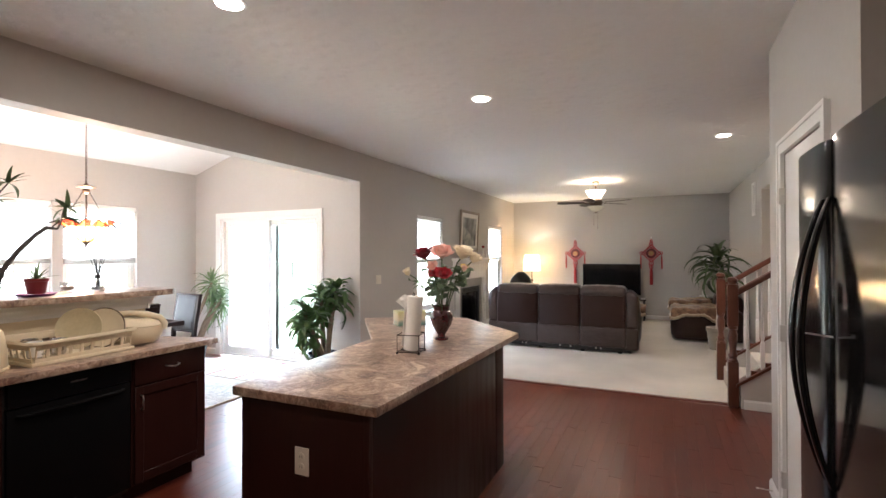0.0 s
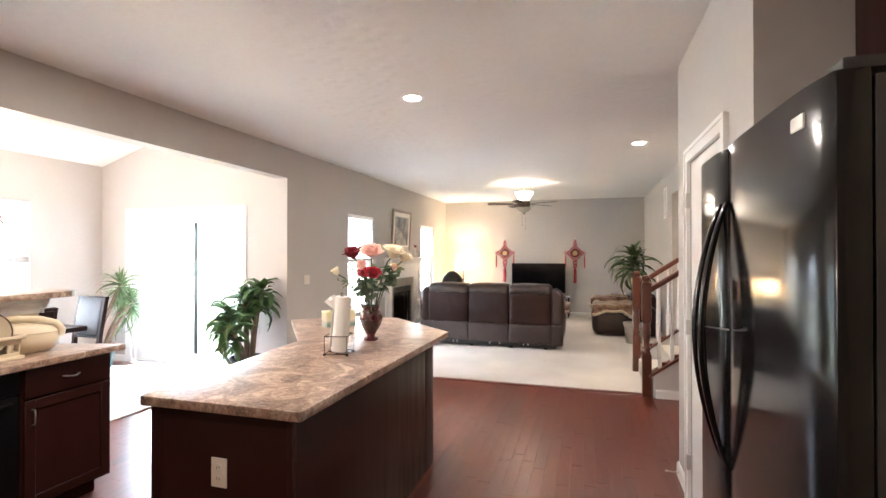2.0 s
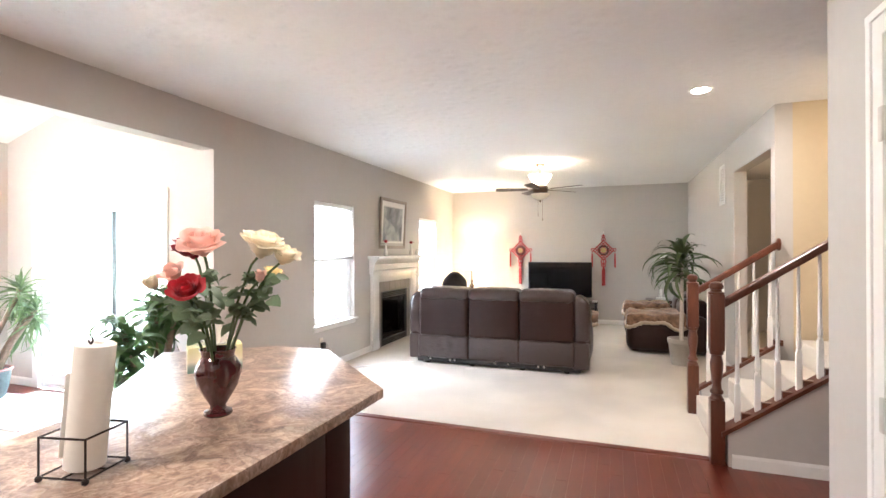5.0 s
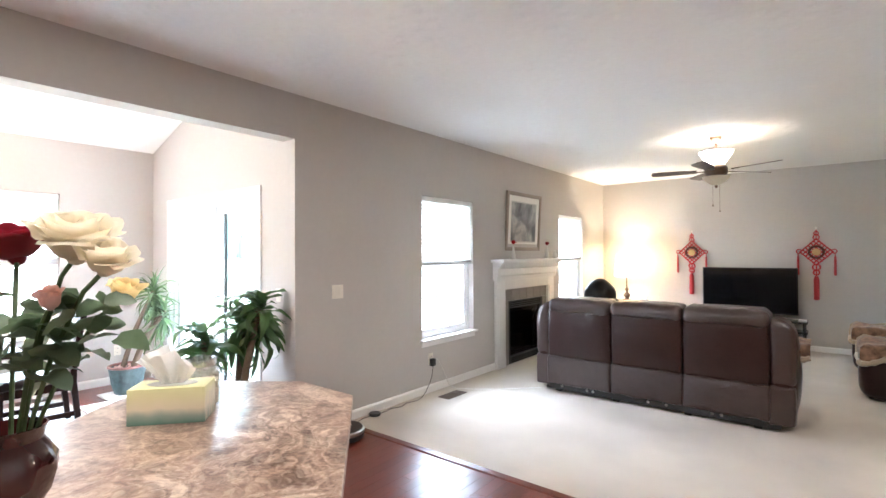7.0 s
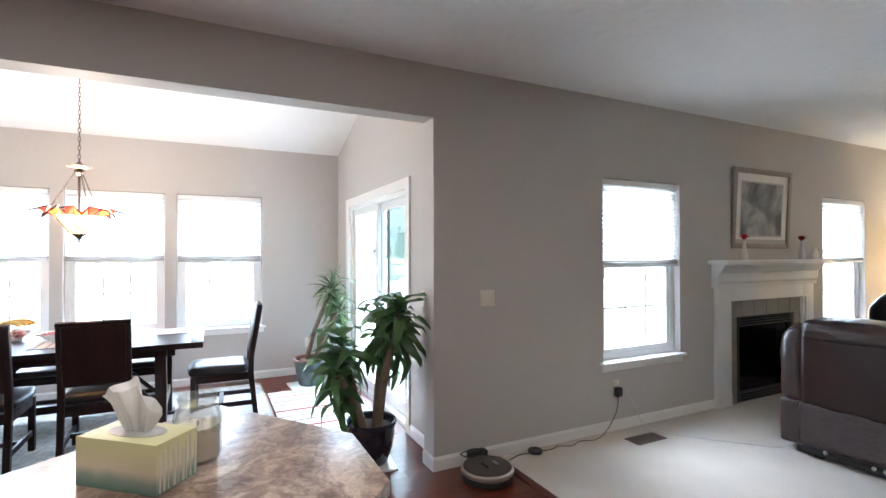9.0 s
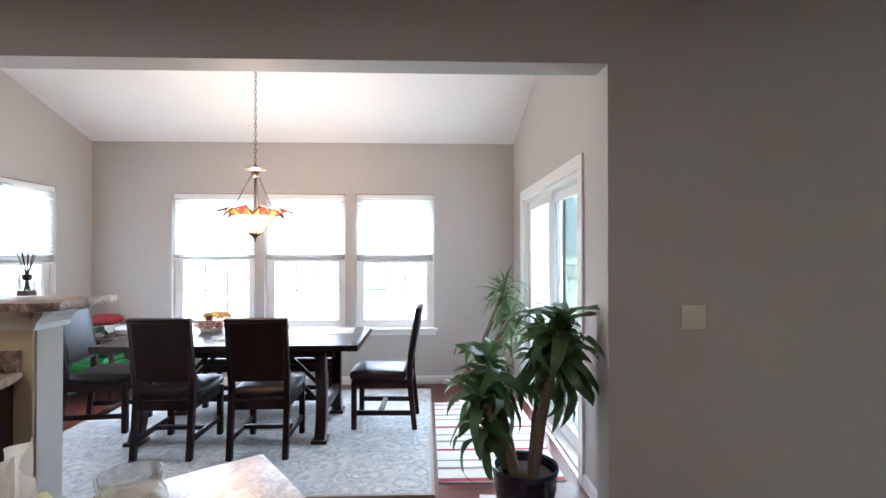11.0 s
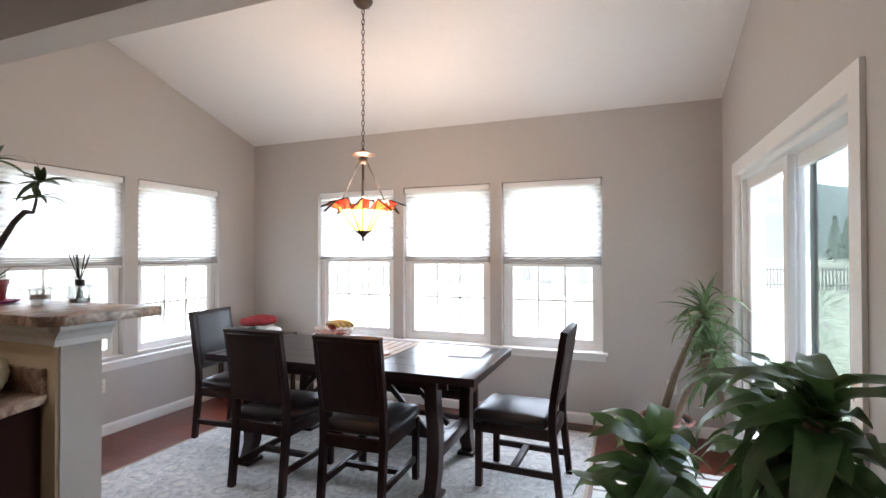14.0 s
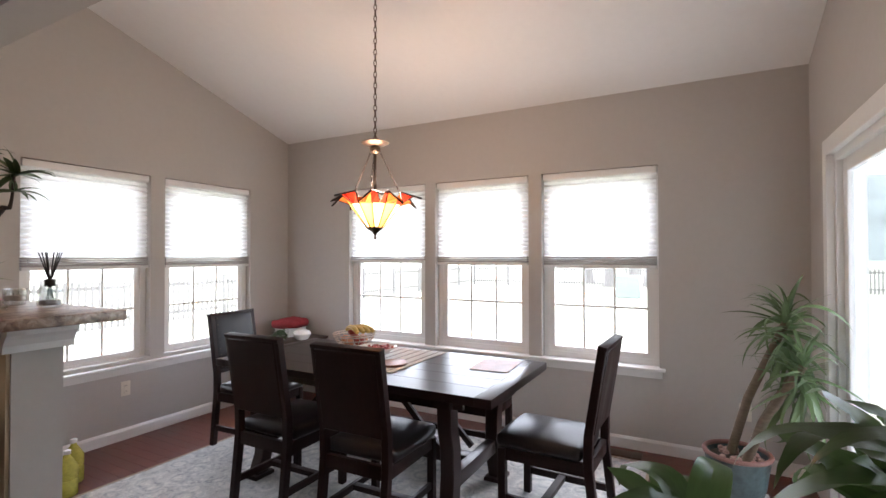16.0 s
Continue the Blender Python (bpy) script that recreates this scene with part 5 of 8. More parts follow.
for i in range(6):
    y0 = 8.052 + i * 0.2
    part("tile", rbox(WX + 0.001, y0, 0.846, WX + 0.018, y0 + 0.196, 0.998, 0.002, 1), M_TILE, sur)
for i in range(4):
    for y0 in (8.052, 9.132):
        part("tile", rbox(WX + 0.001, y0, 0.002 + i * 0.211, WX + 0.018, y0 + 0.116, 0.209 + i * 0.211, 0.002, 1), M_TILE, sur)
bm = bmesh.new()
box(bm, WX - 0.48, 8.17, -0.001, WX - 0.45, 9.13, 0.84)
box(bm, WX - 0.45, 8.14, -0.001, WX - 0.03, 8.17, 0.84)
box(bm, WX - 0.45, 9.13, -0.001, WX - 0.03, 9.16, 0.84)
box(bm, WX - 0.48, 8.14, 0.84, WX - 0.03, 9.16, 0.87)
box(bm, WX - 0.48, 8.14, -0.03, WX - 0.03, 9.16, 0.0)
part("firebox", bm, M_BLACK_MATT, fp, "black metal firebox", False)
bm = bmesh.new()
for z0, z1 in ((0.01, 0.11), (0.74, 0.838)):
    box(bm, WX - 0.03, 8.172, z0, WX + 0.012, 9.128, z1)
box(bm, WX - 0.03, 8.172, 0.11, WX + 0.012, 8.22, 0.74)
box(bm, WX - 0.03, 9.08, 0.11, WX + 0.012, 9.128, 0.74)
part("face_frame", rounded(bm, 0.003, 1), M_BLACK_MATT, fp)
for z in (0.03, 0.055, 0.08, 0.765, 0.79, 0.815):
    part("louvre", rbox(WX + 0.012, 8.24, z - 0.006, WX + 0.017, 9.06, z + 0.006, 0.002, 1), M_BLACK, fp)
M_ASH = surface("charred_log", (0.11, 0.085, 0.07), 0.9, vary=0.5, grain=15, bump=0.6, bump_scale=40)
for (ya, yb, xx, z, r) in ((8.35, 8.95, -0.28, 0.19, 0.05), (8.42, 8.88, -0.18, 0.17, 0.045), (8.5, 8.9, -0.22, 0.27, 0.04)):
    bm = bmesh.new()
    tube(bm, [(WX + xx, ya, z), (WX + xx + 0.02, (ya + yb) / 2, z + 0.02), (WX + xx, yb, z + 0.01)], [r, r * 1.1, r * 0.8], 10)
    part("log", bm, M_ASH, fp, "grey ceramic fireplace log")
bm = bmesh.new()
box(bm, WX - 0.34, 8.3, 0.0, WX - 0.1, 9.0, 0.13)
part("grate", bm, M_BLACK_MATT, fp)
g = part("glass_front", rbox(WX - 0.02, 8.22, 0.11, WX - 0.016, 9.08, 0.74, 0.001, 1), clear_glass("fire_glass", (0.5, 0.5, 0.5)), fp)


def print_art(name):
    """A pale, foggy landscape print with no figures."""
    mat = surface(name, (0.3, 0.3, 0.3), 0.6, bump=0)
    nt = mat.node_tree
    b = nt.nodes["Principled BSDF"]
    n = nt.nodes.new("ShaderNodeTexNoise")
    n.inputs["Scale"].default_value, n.inputs["Detail"].default_value, n.inputs["Distortion"].default_value = 3.2, 6, 0.7
    nt.links.new(nt.nodes["Texture Coordinate"].outputs["Object"], n.inputs["Vector"])
    r = ramp_node(nt, [(0.35, (0.11, 0.12, 0.13)), (0.5, (0.24, 0.25, 0.26)), (0.62, (0.46, 0.46, 0.45)), (0.7, (0.3, 0.31, 0.33))])
    nt.links.new(n.outputs[0], r.inputs[0])
    nt.links.new(r.outputs[0], b.inputs["Base Color"])
    return mat


pc = thing("framed_picture", pose(WX + 0.004, 8.59, 1.90, 0, 3, 0), "grey misty print in a pale wooden frame", "picture")
M_PFRAME = surface("weathered_silver_wood", (0.33, 0.28, 0.24), 0.45, vary=0.2, grain=30)
bm = bmesh.new()
W, H, T = 0.475, 0.395, 0.05
box(bm, 0, -W, -H, 0.028, -W + T, H)
box(bm, 0, W - T, -H, 0.028, W, H)
box(bm, 0, -W + T, -H, 0.028, W - T, -H + T)
box(bm, 0, -W + T, H - T, 0.028, W - T, H)
part("frame", rounded(bm, 0.008, 2), M_PFRAME, pc)
part("mat_board", rbox(0.002, -W + T, -H + T, 0.012, W - T, H - T, 0.001, 1), M_PAPER, pc)
part("print", rbox(0.011, -W + 0.14, -H + 0.13, 0.0135, W - 0.14, H - 0.14, 0.0005, 1), print_art("misty_print"), pc)
part("inner_lip", rbox(0.010, -W + 0.125, -H + 0.115, 0.0125, W - 0.125, H - 0.125, 0.001, 1), surface("grey_bevel", (0.55, 0.54, 0.52), 0.7), pc)


def candlestick(y, flower):
    c = thing("mantel_vase", pose(WX + 0.10, y, 1.3925), "slim white vase with one small bloom on the mantel", "vase", "mantel ornaments")
    bm = bmesh.new()
    lathe(bm, [(0.028, 0), (0.032, 0.01), (0.03, 0.06), (0.016, 0.12), (0.012, 0.17), (0.015, 0.185), (0.011, 0.186), (0.008, 0.16)], n=20)
    part("body", bm, M_CERAMIC, c)
    bm = rose_bloom(0.038, 9, None, rng)
    bm.transform(Matrix.Translation((0, 0, 0.2)))
    part("bloom", bm, M_PETAL[flower], c, "small red silk bloom")


candlestick(8.16, "red")
candlestick(9.12, "dark_red")
orn = thing("ornament", pose(WX + 0.10, 9.38, 1.3925), "small white ceramic bird ornament on the mantel", "ornament")
bm = bmesh.new()
lathe(bm, [(0.02, 0), (0.03, 0.01), (0.035, 0.04), (0.028, 0.07), (0.012, 0.09), (0.016, 0.105), (0.012, 0.12), (0.003, 0.128)], n=18)
part("figure", bm, M_CERAMIC, orn)

# ---- living room: seating ----
M_PIPING = surface("dark_seam", (0.028, 0.014, 0.012), 0.5)
sofa = thing("sofa", pose(0, 0, 0), "brown leather three-seat reclining sofa seen from behind", "sofa")
XS = [-2.47, -1.80, -1.16, -0.51]
for i, (xa, xb) in enumerate(zip(XS, XS[1:])):
    bm = cushion(xa + 0.007, 7.40, 0.37, xb - 0.007, 7.70, 0.90, 0.016, 9, 0.035, 0.005, i * 3.1)
    bk = part("backrest", bm, M_LEATHER, sofa)
    bm = cushion(xa + 0.004 + 0.014 * (i == 0), 7.375, 0.845, xb - 0.004, 7.74, 0.99, 0.016, 9, 0.06, 0.010, i * 2.3 + 9)
    part("headrest", bm, M_LEATHER_CREASED, sofa)
    bm = cushion(xa + 0.003, 7.40, 0.10, xb - 0.003, 7.50, 0.385, 0.010, 14, 0.018, 0.012, i * 1.7 + 4)
    part("back_skirt", bm, M_LEATHER_CREASED, sofa)
    part("seat_cushion", cushion(xa + 0.008, 7.66, 0.30, xb - 0.008, 8.36, 0.50, 0.03, 4, 0.05, 0.004, i), M_LEATHER, sofa)
    part("footrest", cushion(xa + 0.01, 8.34, 0.10, xb - 0.01, 8.42, 0.36, 0.01, 4, 0.025, 0.003, i), M_LEATHER, sofa)
    bm = bmesh.new()
    tube(bm, [(xa + 0.03 + (xb - xa - 0.06) * k / 12, 7.386 + 0.003 * math.sin(2.1 * k + i), 0.388 + 0.006 * math.sin(1.3 * k + 2 * i)) for k in range(13)], 0.006, 6)
    part("seam", bm, M_LEATHER_CREASED, bk)
for side, xa, xb in ((-1, -2.62, -2.45), (1, -0.53, -0.34)):
    arm = part("armrest", cushion(xa, 7.46, 0.12, xb, 8.38, 0.62, 0.02, 5, 0.06, 0.008, xa), M_LEATHER, sofa)
    bm = cushion(xa, 7.44, 0.38, xb, 7.70, 0.92, 0.018, 6, 0.05, 0.008, xb)
    for v in bm.verts:
        v.co.z -= 0.055 * max(0.0, (v.co.x - (xa + xb) / 2) * side / 0.09) * max(0.0, (v.co.z - 0.6) / 0.3)
    part("arm_wing", bm, M_LEATHER_CREASED, sofa)
    part("arm_skirt", cushion(xa + 0.004, 7.43, 0.07, xb - 0.004, 7.62, 0.385, 0.006, 4, 0.02, 0.008, xb), M_LEATHER_CREASED, sofa)
part("base_rail", rbox(-2.50, 7.44, 0.035, -0.44, 8.28, 0.11, 0.006), M_BLACK_MATT, sofa)
for x in (-2.38, -1.77, -1.13, -0.6):
    for y in (7.5, 8.2):
        part("foot", rbox(x - 0.03, y - 0.03, 0.008, x + 0.03, y + 0.03, 0.04, 0.004), M_BLACK_MATT, sofa)
for x in (-2.32, -2.05, -1.99, -1.46, -1.30, -0.93, -0.86):
    bm = bmesh.new()
    lathe(bm, [(0.013, 0), (0.014, 0.006), (0.008, 0.014)], n=12, m=Matrix.Translation((x, 7.4395, 0.072)) @ pose(0, 0, 0, 90))
    part("bolt", bm, M_CHROME, sofa)

M_THROW = surface("brown_patterned_throw", (0.22, 0.125, 0.075), 0.9, vary=0.75, grain=16, patch=22, bump=0.4, bump_scale=120, sheen=0.3)
M_FLEECE = surface("cream_fleece_edge", (0.42, 0.33, 0.23), 0.95, vary=0.12, grain=60, bump=0.8, bump_scale=150, sheen=0.4)


def drape(nx, ny, shape, thick=0.012):
    """A cloth over a form: shape(u, v) gives its place."""
    bm = bmesh.new()
    sheet = []
    for off in (0.0, -thick):
        sheet.append([[bm.verts.new(Vector(shape(i / nx, j / ny)) + Vector((0, 0, off))) for j in range(ny + 1)] for i in range(nx + 1)])
    for k, s in enumerate(sheet):
        for i in range(nx):
            for j in range(ny):
                q = (s[i][j], s[i + 1][j], s[i + 1][j + 1], s[i][j + 1])
                bm.faces.new(q if k == 0 else tuple(reversed(q)))
    edge = [(i, 0) for i in range(nx)] + [(nx, j) for j in range(ny)] + [(i, ny) for i in range(nx, 0, -1)] + [(0, j) for j in range(ny, 0, -1)]
    for (a, b), (c, d) in zip(edge, edge[1:] + edge[:1]):
        bm.faces.new((sheet[0][a][b], sheet[1][a][b], sheet[1][c][d], sheet[0][c][d]))
    bmesh.ops.recalc_face_normals(bm, faces=bm.faces[:])
    return bm


def seat_throw(x0, x1, y0, y1, z, name_label, drop=0.18):
    """A throw laid over a seat or arm: it hangs down at the y0 and x0 sides, with a wavy fleece hem."""
    root = thing("throw_blanket", pose(0, 0, 0), name_label, "blanket", "throws on the seats")

    def place(u, v):
        down_y, down_x = max(0.0, 0.22 - v) / 0.22, max(0.0, 0.14 - u) / 0.14
        x = x0 + (x1 - x0) * max(0.0, (u - 0.10) / 0.90) - 0.02 * min(1.0, down_x * 2)
        y = y0 + (y1 - y0) * max(0.0, (v - 0.16) / 0.84) - 0.02 * min(1.0, down_y * 2)
        hem = drop * (0.85 + 0.22 * math.sin(7.5 * u + 0.6) + 0.10 * math.sin(17 * u))
        fall = max(hem * down_y ** 1.4, drop * (1.05 + 0.15 * math.sin(8 * v)) * down_x ** 1.4)
        y -= 0.014 * down_y * (1 + math.sin(14 * u))
        return (x, y, z + 0.02 - fall + 0.012 * math.sin(9 * v + 6 * u) + 0.009 * math.sin(19 * u + 5 * v))
    part("cloth", drape(34, 24, place), M_THROW, root)
    for pts, r in (([place(i / 30, 0.0) for i in range(31)], 0.026), ([place(0.0, i / 14) for i in range(15)], 0.024), ([place(i / 20, 1.0) for i in range(21)], 0.013)):
        bm = bmesh.new()
        tube(bm, [(x, y - 0.004, zz + 0.006) for x, y, zz in pts], [r * (1 + 0.22 * math.sin(i * 2.3)) for i in range(len(pts))], 8)
        part("fleece_border", bm, M_FLEECE, root, "cream fleece border")
    return root


love = thing("loveseat", pose(0, 0, 0), "brown leather two-seat sofa along the side wall", "sofa")
part("base", cushion(0.16, 8.98, 0.03, 1.15, 10.55, 0.30, 0.006, 4, 0.03, 0.003), M_LEATHER, love)
for y0, y1 in ((8.95, 9.22), (10.32, 10.58)):
    part("armrest", cushion(0.11, y0, 0.04, 1.15, y1, 0.545, 0.02, 5, 0.09, 0.006, y0), M_LEATHER, love)
for y0, y1 in ((9.22, 9.77), (9.77, 10.32)):
    part("seat_cushion", cushion(0.14, y0 + 0.005, 0.28, 0.85, y1 - 0.005, 0.47, 0.03, 4, 0.05, 0.004, y0), M_LEATHER, love)
    part("backrest", cushion(0.84, y0 + 0.005, 0.42, 1.18, y1 - 0.005, 0.74, 0.03, 4, 0.06, 0.006, y1), M_LEATHER, love)
seat_throw(0.12, 0.86, 8.94, 9.50, 0.555, "brown patterned throw with cream fleece edge over a leather armrest")
seat_throw(0.10, 0.80, 10.28, 10.62, 0.565, "brown patterned throw with cream fleece edge over the far armrest")
seat_throw(-0.95, -0.26, 8.02, 8.36, 0.62, "brown patterned throw with cream edge over the sofa seat", 0.1)

M_SEAT_DARK = surface("black_leather", (0.010, 0.008, 0.008), 0.3, vary=0.2, grain=60, bump=0.4, bump_scale=24, distance=0.006, spec=0.4)
rc = thing("recliner_chair", pose(-2.70, 9.42, 0, 0, 0, -150), "dark brown leather reclining armchair with rounded headrest", "armchair")
part("base", cushion(-0.36, -0.38, 0.03, 0.36, 0.36, 0.30, 0.01, 4, 0.04, 0.004), M_LEATHER, rc)
part("seat_cushion", cushion(-0.26, -0.40, 0.28, 0.26, 0.26, 0.47, 0.03, 4, 0.05, 0.004), M_LEATHER, rc)
part("backrest", cushion(-0.27, 0.16, 0.36, 0.27, 0.40, 0.84, 0.03, 5, 0.07, 0.006), M_SEAT_DARK, rc)
part("headrest", cushion(-0.16, 0.14, 0.72, 0.16, 0.42, 1.07, 0.05, 6, 0.12, 0.008), M_SEAT_DARK, rc)
for s in (-1, 1):
    part("armrest", cushion(min(s * 0.26, s * 0.42), -0.36, 0.05, max(s * 0.26, s * 0.42), 0.34, 0.58, 0.02, 4, 0.06, 0.004), M_LEATHER, rc)

# ---- living room: television wall ----
M_DARKWOOD = surface("dark_brown_table_wood", (0.045, 0.020, 0.014), 0.3, vary=0.3, grain=14, stretch=(5, 1, 1))
tv = thing("television", pose(0, 0, 0), "large flat black television switched off", "television")
part("panel", rbox(-1.71, 11.40, 0.545, -0.47, 11.455, 1.235, 0.006), M_BLACK_MATT, tv)
part("screen", rbox(-1.695, 11.397, 0.565, -0.485, 11.4015, 1.222, 0.001, 1), surface("dark_screen_glass", (0.006, 0.006, 0.007), 0.12, bump=0, vary=0.05), tv)
part("neck", rbox(-1.17, 11.42, 0.478, -1.01, 11.45, 0.56, 0.004), M_BLACK_MATT, tv)
part("foot_plate", rbox(-1.40, 11.33, 0.464, -0.78, 11.54, 0.48, 0.005), M_BLACK_MATT, tv)
stand = thing("tv_stand", pose(0, 0, 0), "black low television stand with glass shelves", "tv stand")
for z in (0.12, 0.30, 0.445):
    part("shelf", rbox(-1.72, 11.22, z, -0.36, 11.60, z + 0.018, 0.003), M_BLACK, stand)
for x in (-1.70, -0.40):
    for y in (11.25, 11.56):
        bm = bmesh.new()
        lathe(bm, [(0.018, 0.008), (0.018, 0.446)], x, y, 12)
        part("post", bm, M_BLACK_MATT, stand)
rt = thing("router", pose(-0.42, 11.36, 0.4635), "small white box with blue light on the stand", "router")
part("case", rbox(-0.05, -0.03, 0, 0.05, 0.03, 0.03, 0.006), M_VINYL, rt)

et = thing("end_table", pose(-2.82, 11.22, 0.008), "dark wooden square end table", "side table")
part("top", rbox(-0.42, -0.28, 0.60, 0.42, 0.28, 0.628, 0.006), M_DARKWOOD, et)
part("apron", rbox(-0.38, -0.24, 0.52, 0.38, 0.24, 0.60, 0.003), M_DARKWOOD, et)
for sx in (-0.36, 0.36):
    for sy in (-0.22, 0.22):
        part("leg", rbox(sx - 0.022, sy - 0.022, 0, sx + 0.022, sy + 0.022, 0.525, 0.004), M_DARKWOOD, et)
tl = thing("table_lamp", pose(-2.85, 11.2, 0.637), "table lamp with turned dark base and lit cream shade", "lamp")
bm = bmesh.new()
lathe(bm, [(0.085, 0), (0.09, 0.012), (0.07, 0.025), (0.035, 0.04), (0.03, 0.06), (0.055, 0.09), (0.05, 0.12), (0.02, 0.15), (0.016, 0.17), (0.032, 0.19), (0.03, 0.21), (0.012, 0.23), (0.01, 0.42)], n=24)
part("base", bm, M_BRONZE, tl)
bm = bmesh.new()
n = 32
lo, hi = [], []
for i in range(n):
    a = 2 * math.pi * i / n
    lo.append(bm.verts.new((0.20 * math.cos(a), 0.20 * math.sin(a), 0.43)))
    hi.append(bm.verts.new((0.165 * math.cos(a), 0.165 * math.sin(a), 0.80)))
for i in range(n):
    bm.faces.new((lo[i], lo[(i + 1) % n], hi[(i + 1) % n], hi[i]))
part("shade", bm, thin_cloth("cream_lampshade", (0.86, 0.76, 0.58), 0.6), tl, "cream cloth drum shade")
ck = thing("table_clock", pose(-2.56, 11.12, 0.637, 0, 0, 15), "small pale blue and white table clock", "clock")
part("case", rbox(-0.07, -0.02, 0, 0.07, 0.02, 0.13, 0.02, 3), surface("pale_blue_plastic", (0.45, 0.55, 0.72), 0.3), ck)
bm = bmesh.new()
lathe(bm, [(0.05, 0), (0.05, 0.004)], n=24, m=Matrix.Translation((0, -0.0195, 0.07)) @ pose(0, 0, 0, 90))
part("dial", bm, M_CERAMIC, ck)

M_RED = surface("red_silk_cord", (0.44, 0.022, 0.03), 0.55, vary=0.25, grain=90, bump=0.4, bump_scale=300, sheen=0.3)
M_GOLD = surface("gold_medallion", (0.55, 0.42, 0.2), 0.35, metal=0.6)


def knot_hanging(x):
    root = thing("wall_hanging", pose(x, TVY - 0.012, 1.47), "red knotted silk wall hanging with tassels", "wall hanging", "red wall hangings")
    k, n = 0.135, 7
    bm = bmesh.new()
    for i in range(n):
        o = -k + 2 * k * i / (n - 1)
        for d in (0, 1):
            path = []
            for j in range(9):
                p = -k - 0.012 + (2 * k + 0.024) * j / 8
                u, v = (o, p) if d else (p, o)
                path.append(((u - v) * 0.7071, -0.008 - 0.004 * math.cos(math.pi * (j + i + d)), (u + v) * 0.7071))
            tube(bm, path, 0.0105, 6)
    part("woven_diamond", bm, M_RED, root)
    bm = bmesh.new()
    ringp = [(0.085 * math.cos(a), -0.028, 0.085 * math.sin(a)) for a in [2 * math.pi * i / 28 for i in range(29)]]
    tube(bm, ringp, 0.017, 8)
    part("dark_ring", bm, surface("dark_red_brown_ring", (0.09, 0.025, 0.02), 0.5) if x < -1 else bpy.data.materials["dark_red_brown_ring"], root)
    bm = bmesh.new()
    lathe(bm, [(0.05, 0), (0.052, 0.006), (0.03, 0.011)], n=24, m=Matrix.Translation((0, -0.02, 0)) @ pose(0, 0, 0, 90))
    part("medallion", bm, M_GOLD, root, "pale gold round medallion")
    for sx in (-1, 1):
        bm = bmesh.new()
        loop = [(sx * (0.205 + 0.03 * math.cos(a)), -0.01, 0.01 + 0.03 * math.sin(a)) for a in [2 * math.pi * i / 14 for i in range(15)]]
        tube(bm, loop, 0.008, 6)
        part("side_loop", bm, M_RED, root)
        bm = bmesh.new()
        lathe(bm, [(0.011, -0.34), (0.016, -0.335), (0.0155, -0.12), (0.012, -0.1), (0.015, -0.085), (0.008, -0.06), (0.004, -0.02)], sx * 0.215, -0.016, 12)
        part("tassel", bm, M_RED, root)
    bm = bmesh.new()
    tube(bm, [(0, -0.012, 0.18), (0, -0.012, 0.33)], 0.007, 6)
    part("hanging_cord", bm, M_RED, root)
    bm = bmesh.new()
    tube(bm, [(0, -0.012, -0.18), (0, -0.012, -0.36)], 0.01, 6)
    part("tassel_cord", bm, M_RED, root)
    for z, r, w in ((0.215, 0.035, 0.009), (0.275, 0.026, 0.009), (-0.225, 0.045, 0.012), (-0.30, 0.035, 0.012)):
        bm = bmesh.new()
        tube(bm, [(r * math.cos(a), -0.01, z + r * math.sin(a)) for a in [2 * math.pi * i / 14 for i in range(15)]], w, 6)
        part("knot_loop", bm, M_RED, root)
    bm = bmesh.new()
    lathe(bm, [(0.028, -0.70), (0.036, -0.69), (0.035, -0.40), (0.026, -0.37), (0.02, -0.35)], 0, -0.037, 16)
    part("tassel", bm, M_RED, root)
    bm = bmesh.new()
    tube(bm, [(0, -0.004, 0.30), (0, -0.006, 0.37)], 0.012, 8)
    part("wall_hook", bm, M_CERAMIC, root, "white adhesive hook")


knot_hanging(-1.91)
knot_hanging(-0.26)
wp = thing("thermostat", pose(0.82, TVY - 0.001, 1.30), "white wall control panel beside the plant", "wall panel")
part("case", rbox(-0.06, -0.025, -0.12, 0.06, 0, 0.12, 0.008), M_VINYL, wp)
ph = thing("telephone_table", pose(0.72, 11.35, 0.008), "small dark corner table", "side table")
part("top", rbox(-0.22, -0.22, 0.52, 0.22, 0.22, 0.545, 0.004), M_DARKWOOD, ph)
for sx in (-0.18, 0.18):
    for sy in (-0.18, 0.18):
        part("leg", rbox(sx - 0.018, sy - 0.018, 0, sx + 0.018, sy + 0.018, 0.52, 0.003), M_DARKWOOD, ph)
tp = thing("telephone", pose(0.74, 11.3, 0.5535), "white telephone on the corner table", "telephone")
part("base", rbox(-0.08, -0.08, 0, 0.08, 0.08, 0.05, 0.012), M_CERAMIC, tp)
part("handset", rbox(-0.03, -0.05, 0.05, 0.03, 0.0, 0.20, 0.012), M_CERAMIC, tp)

# ceiling fan
fan = thing("ceiling_fan", pose(-1.08, 8.70, CEIL), "bronze ceiling fan with five dark blades and lit glass bowls", "ceiling fan")
bm = bmesh.new()
lathe(bm, [(0.02, -0.07), (0.05, -0.05), (0.065, -0.02), (0.068, 0.0)], n=28)
part("canopy", bm, M_BRONZE, fan)
bm = bmesh.new()
tube(bm, [(0, 0, -0.06), (0, 0, -0.36)], 0.012, 12)
part("downrod", bm, M_BRONZE, fan)
M_BOWL_LIT = glow("lit_frosted_glass", (1.0, 0.83, 0.6), 0.55)
M_FROST = thin_cloth("frosted_glass", (0.8, 0.76, 0.68), 0.5)
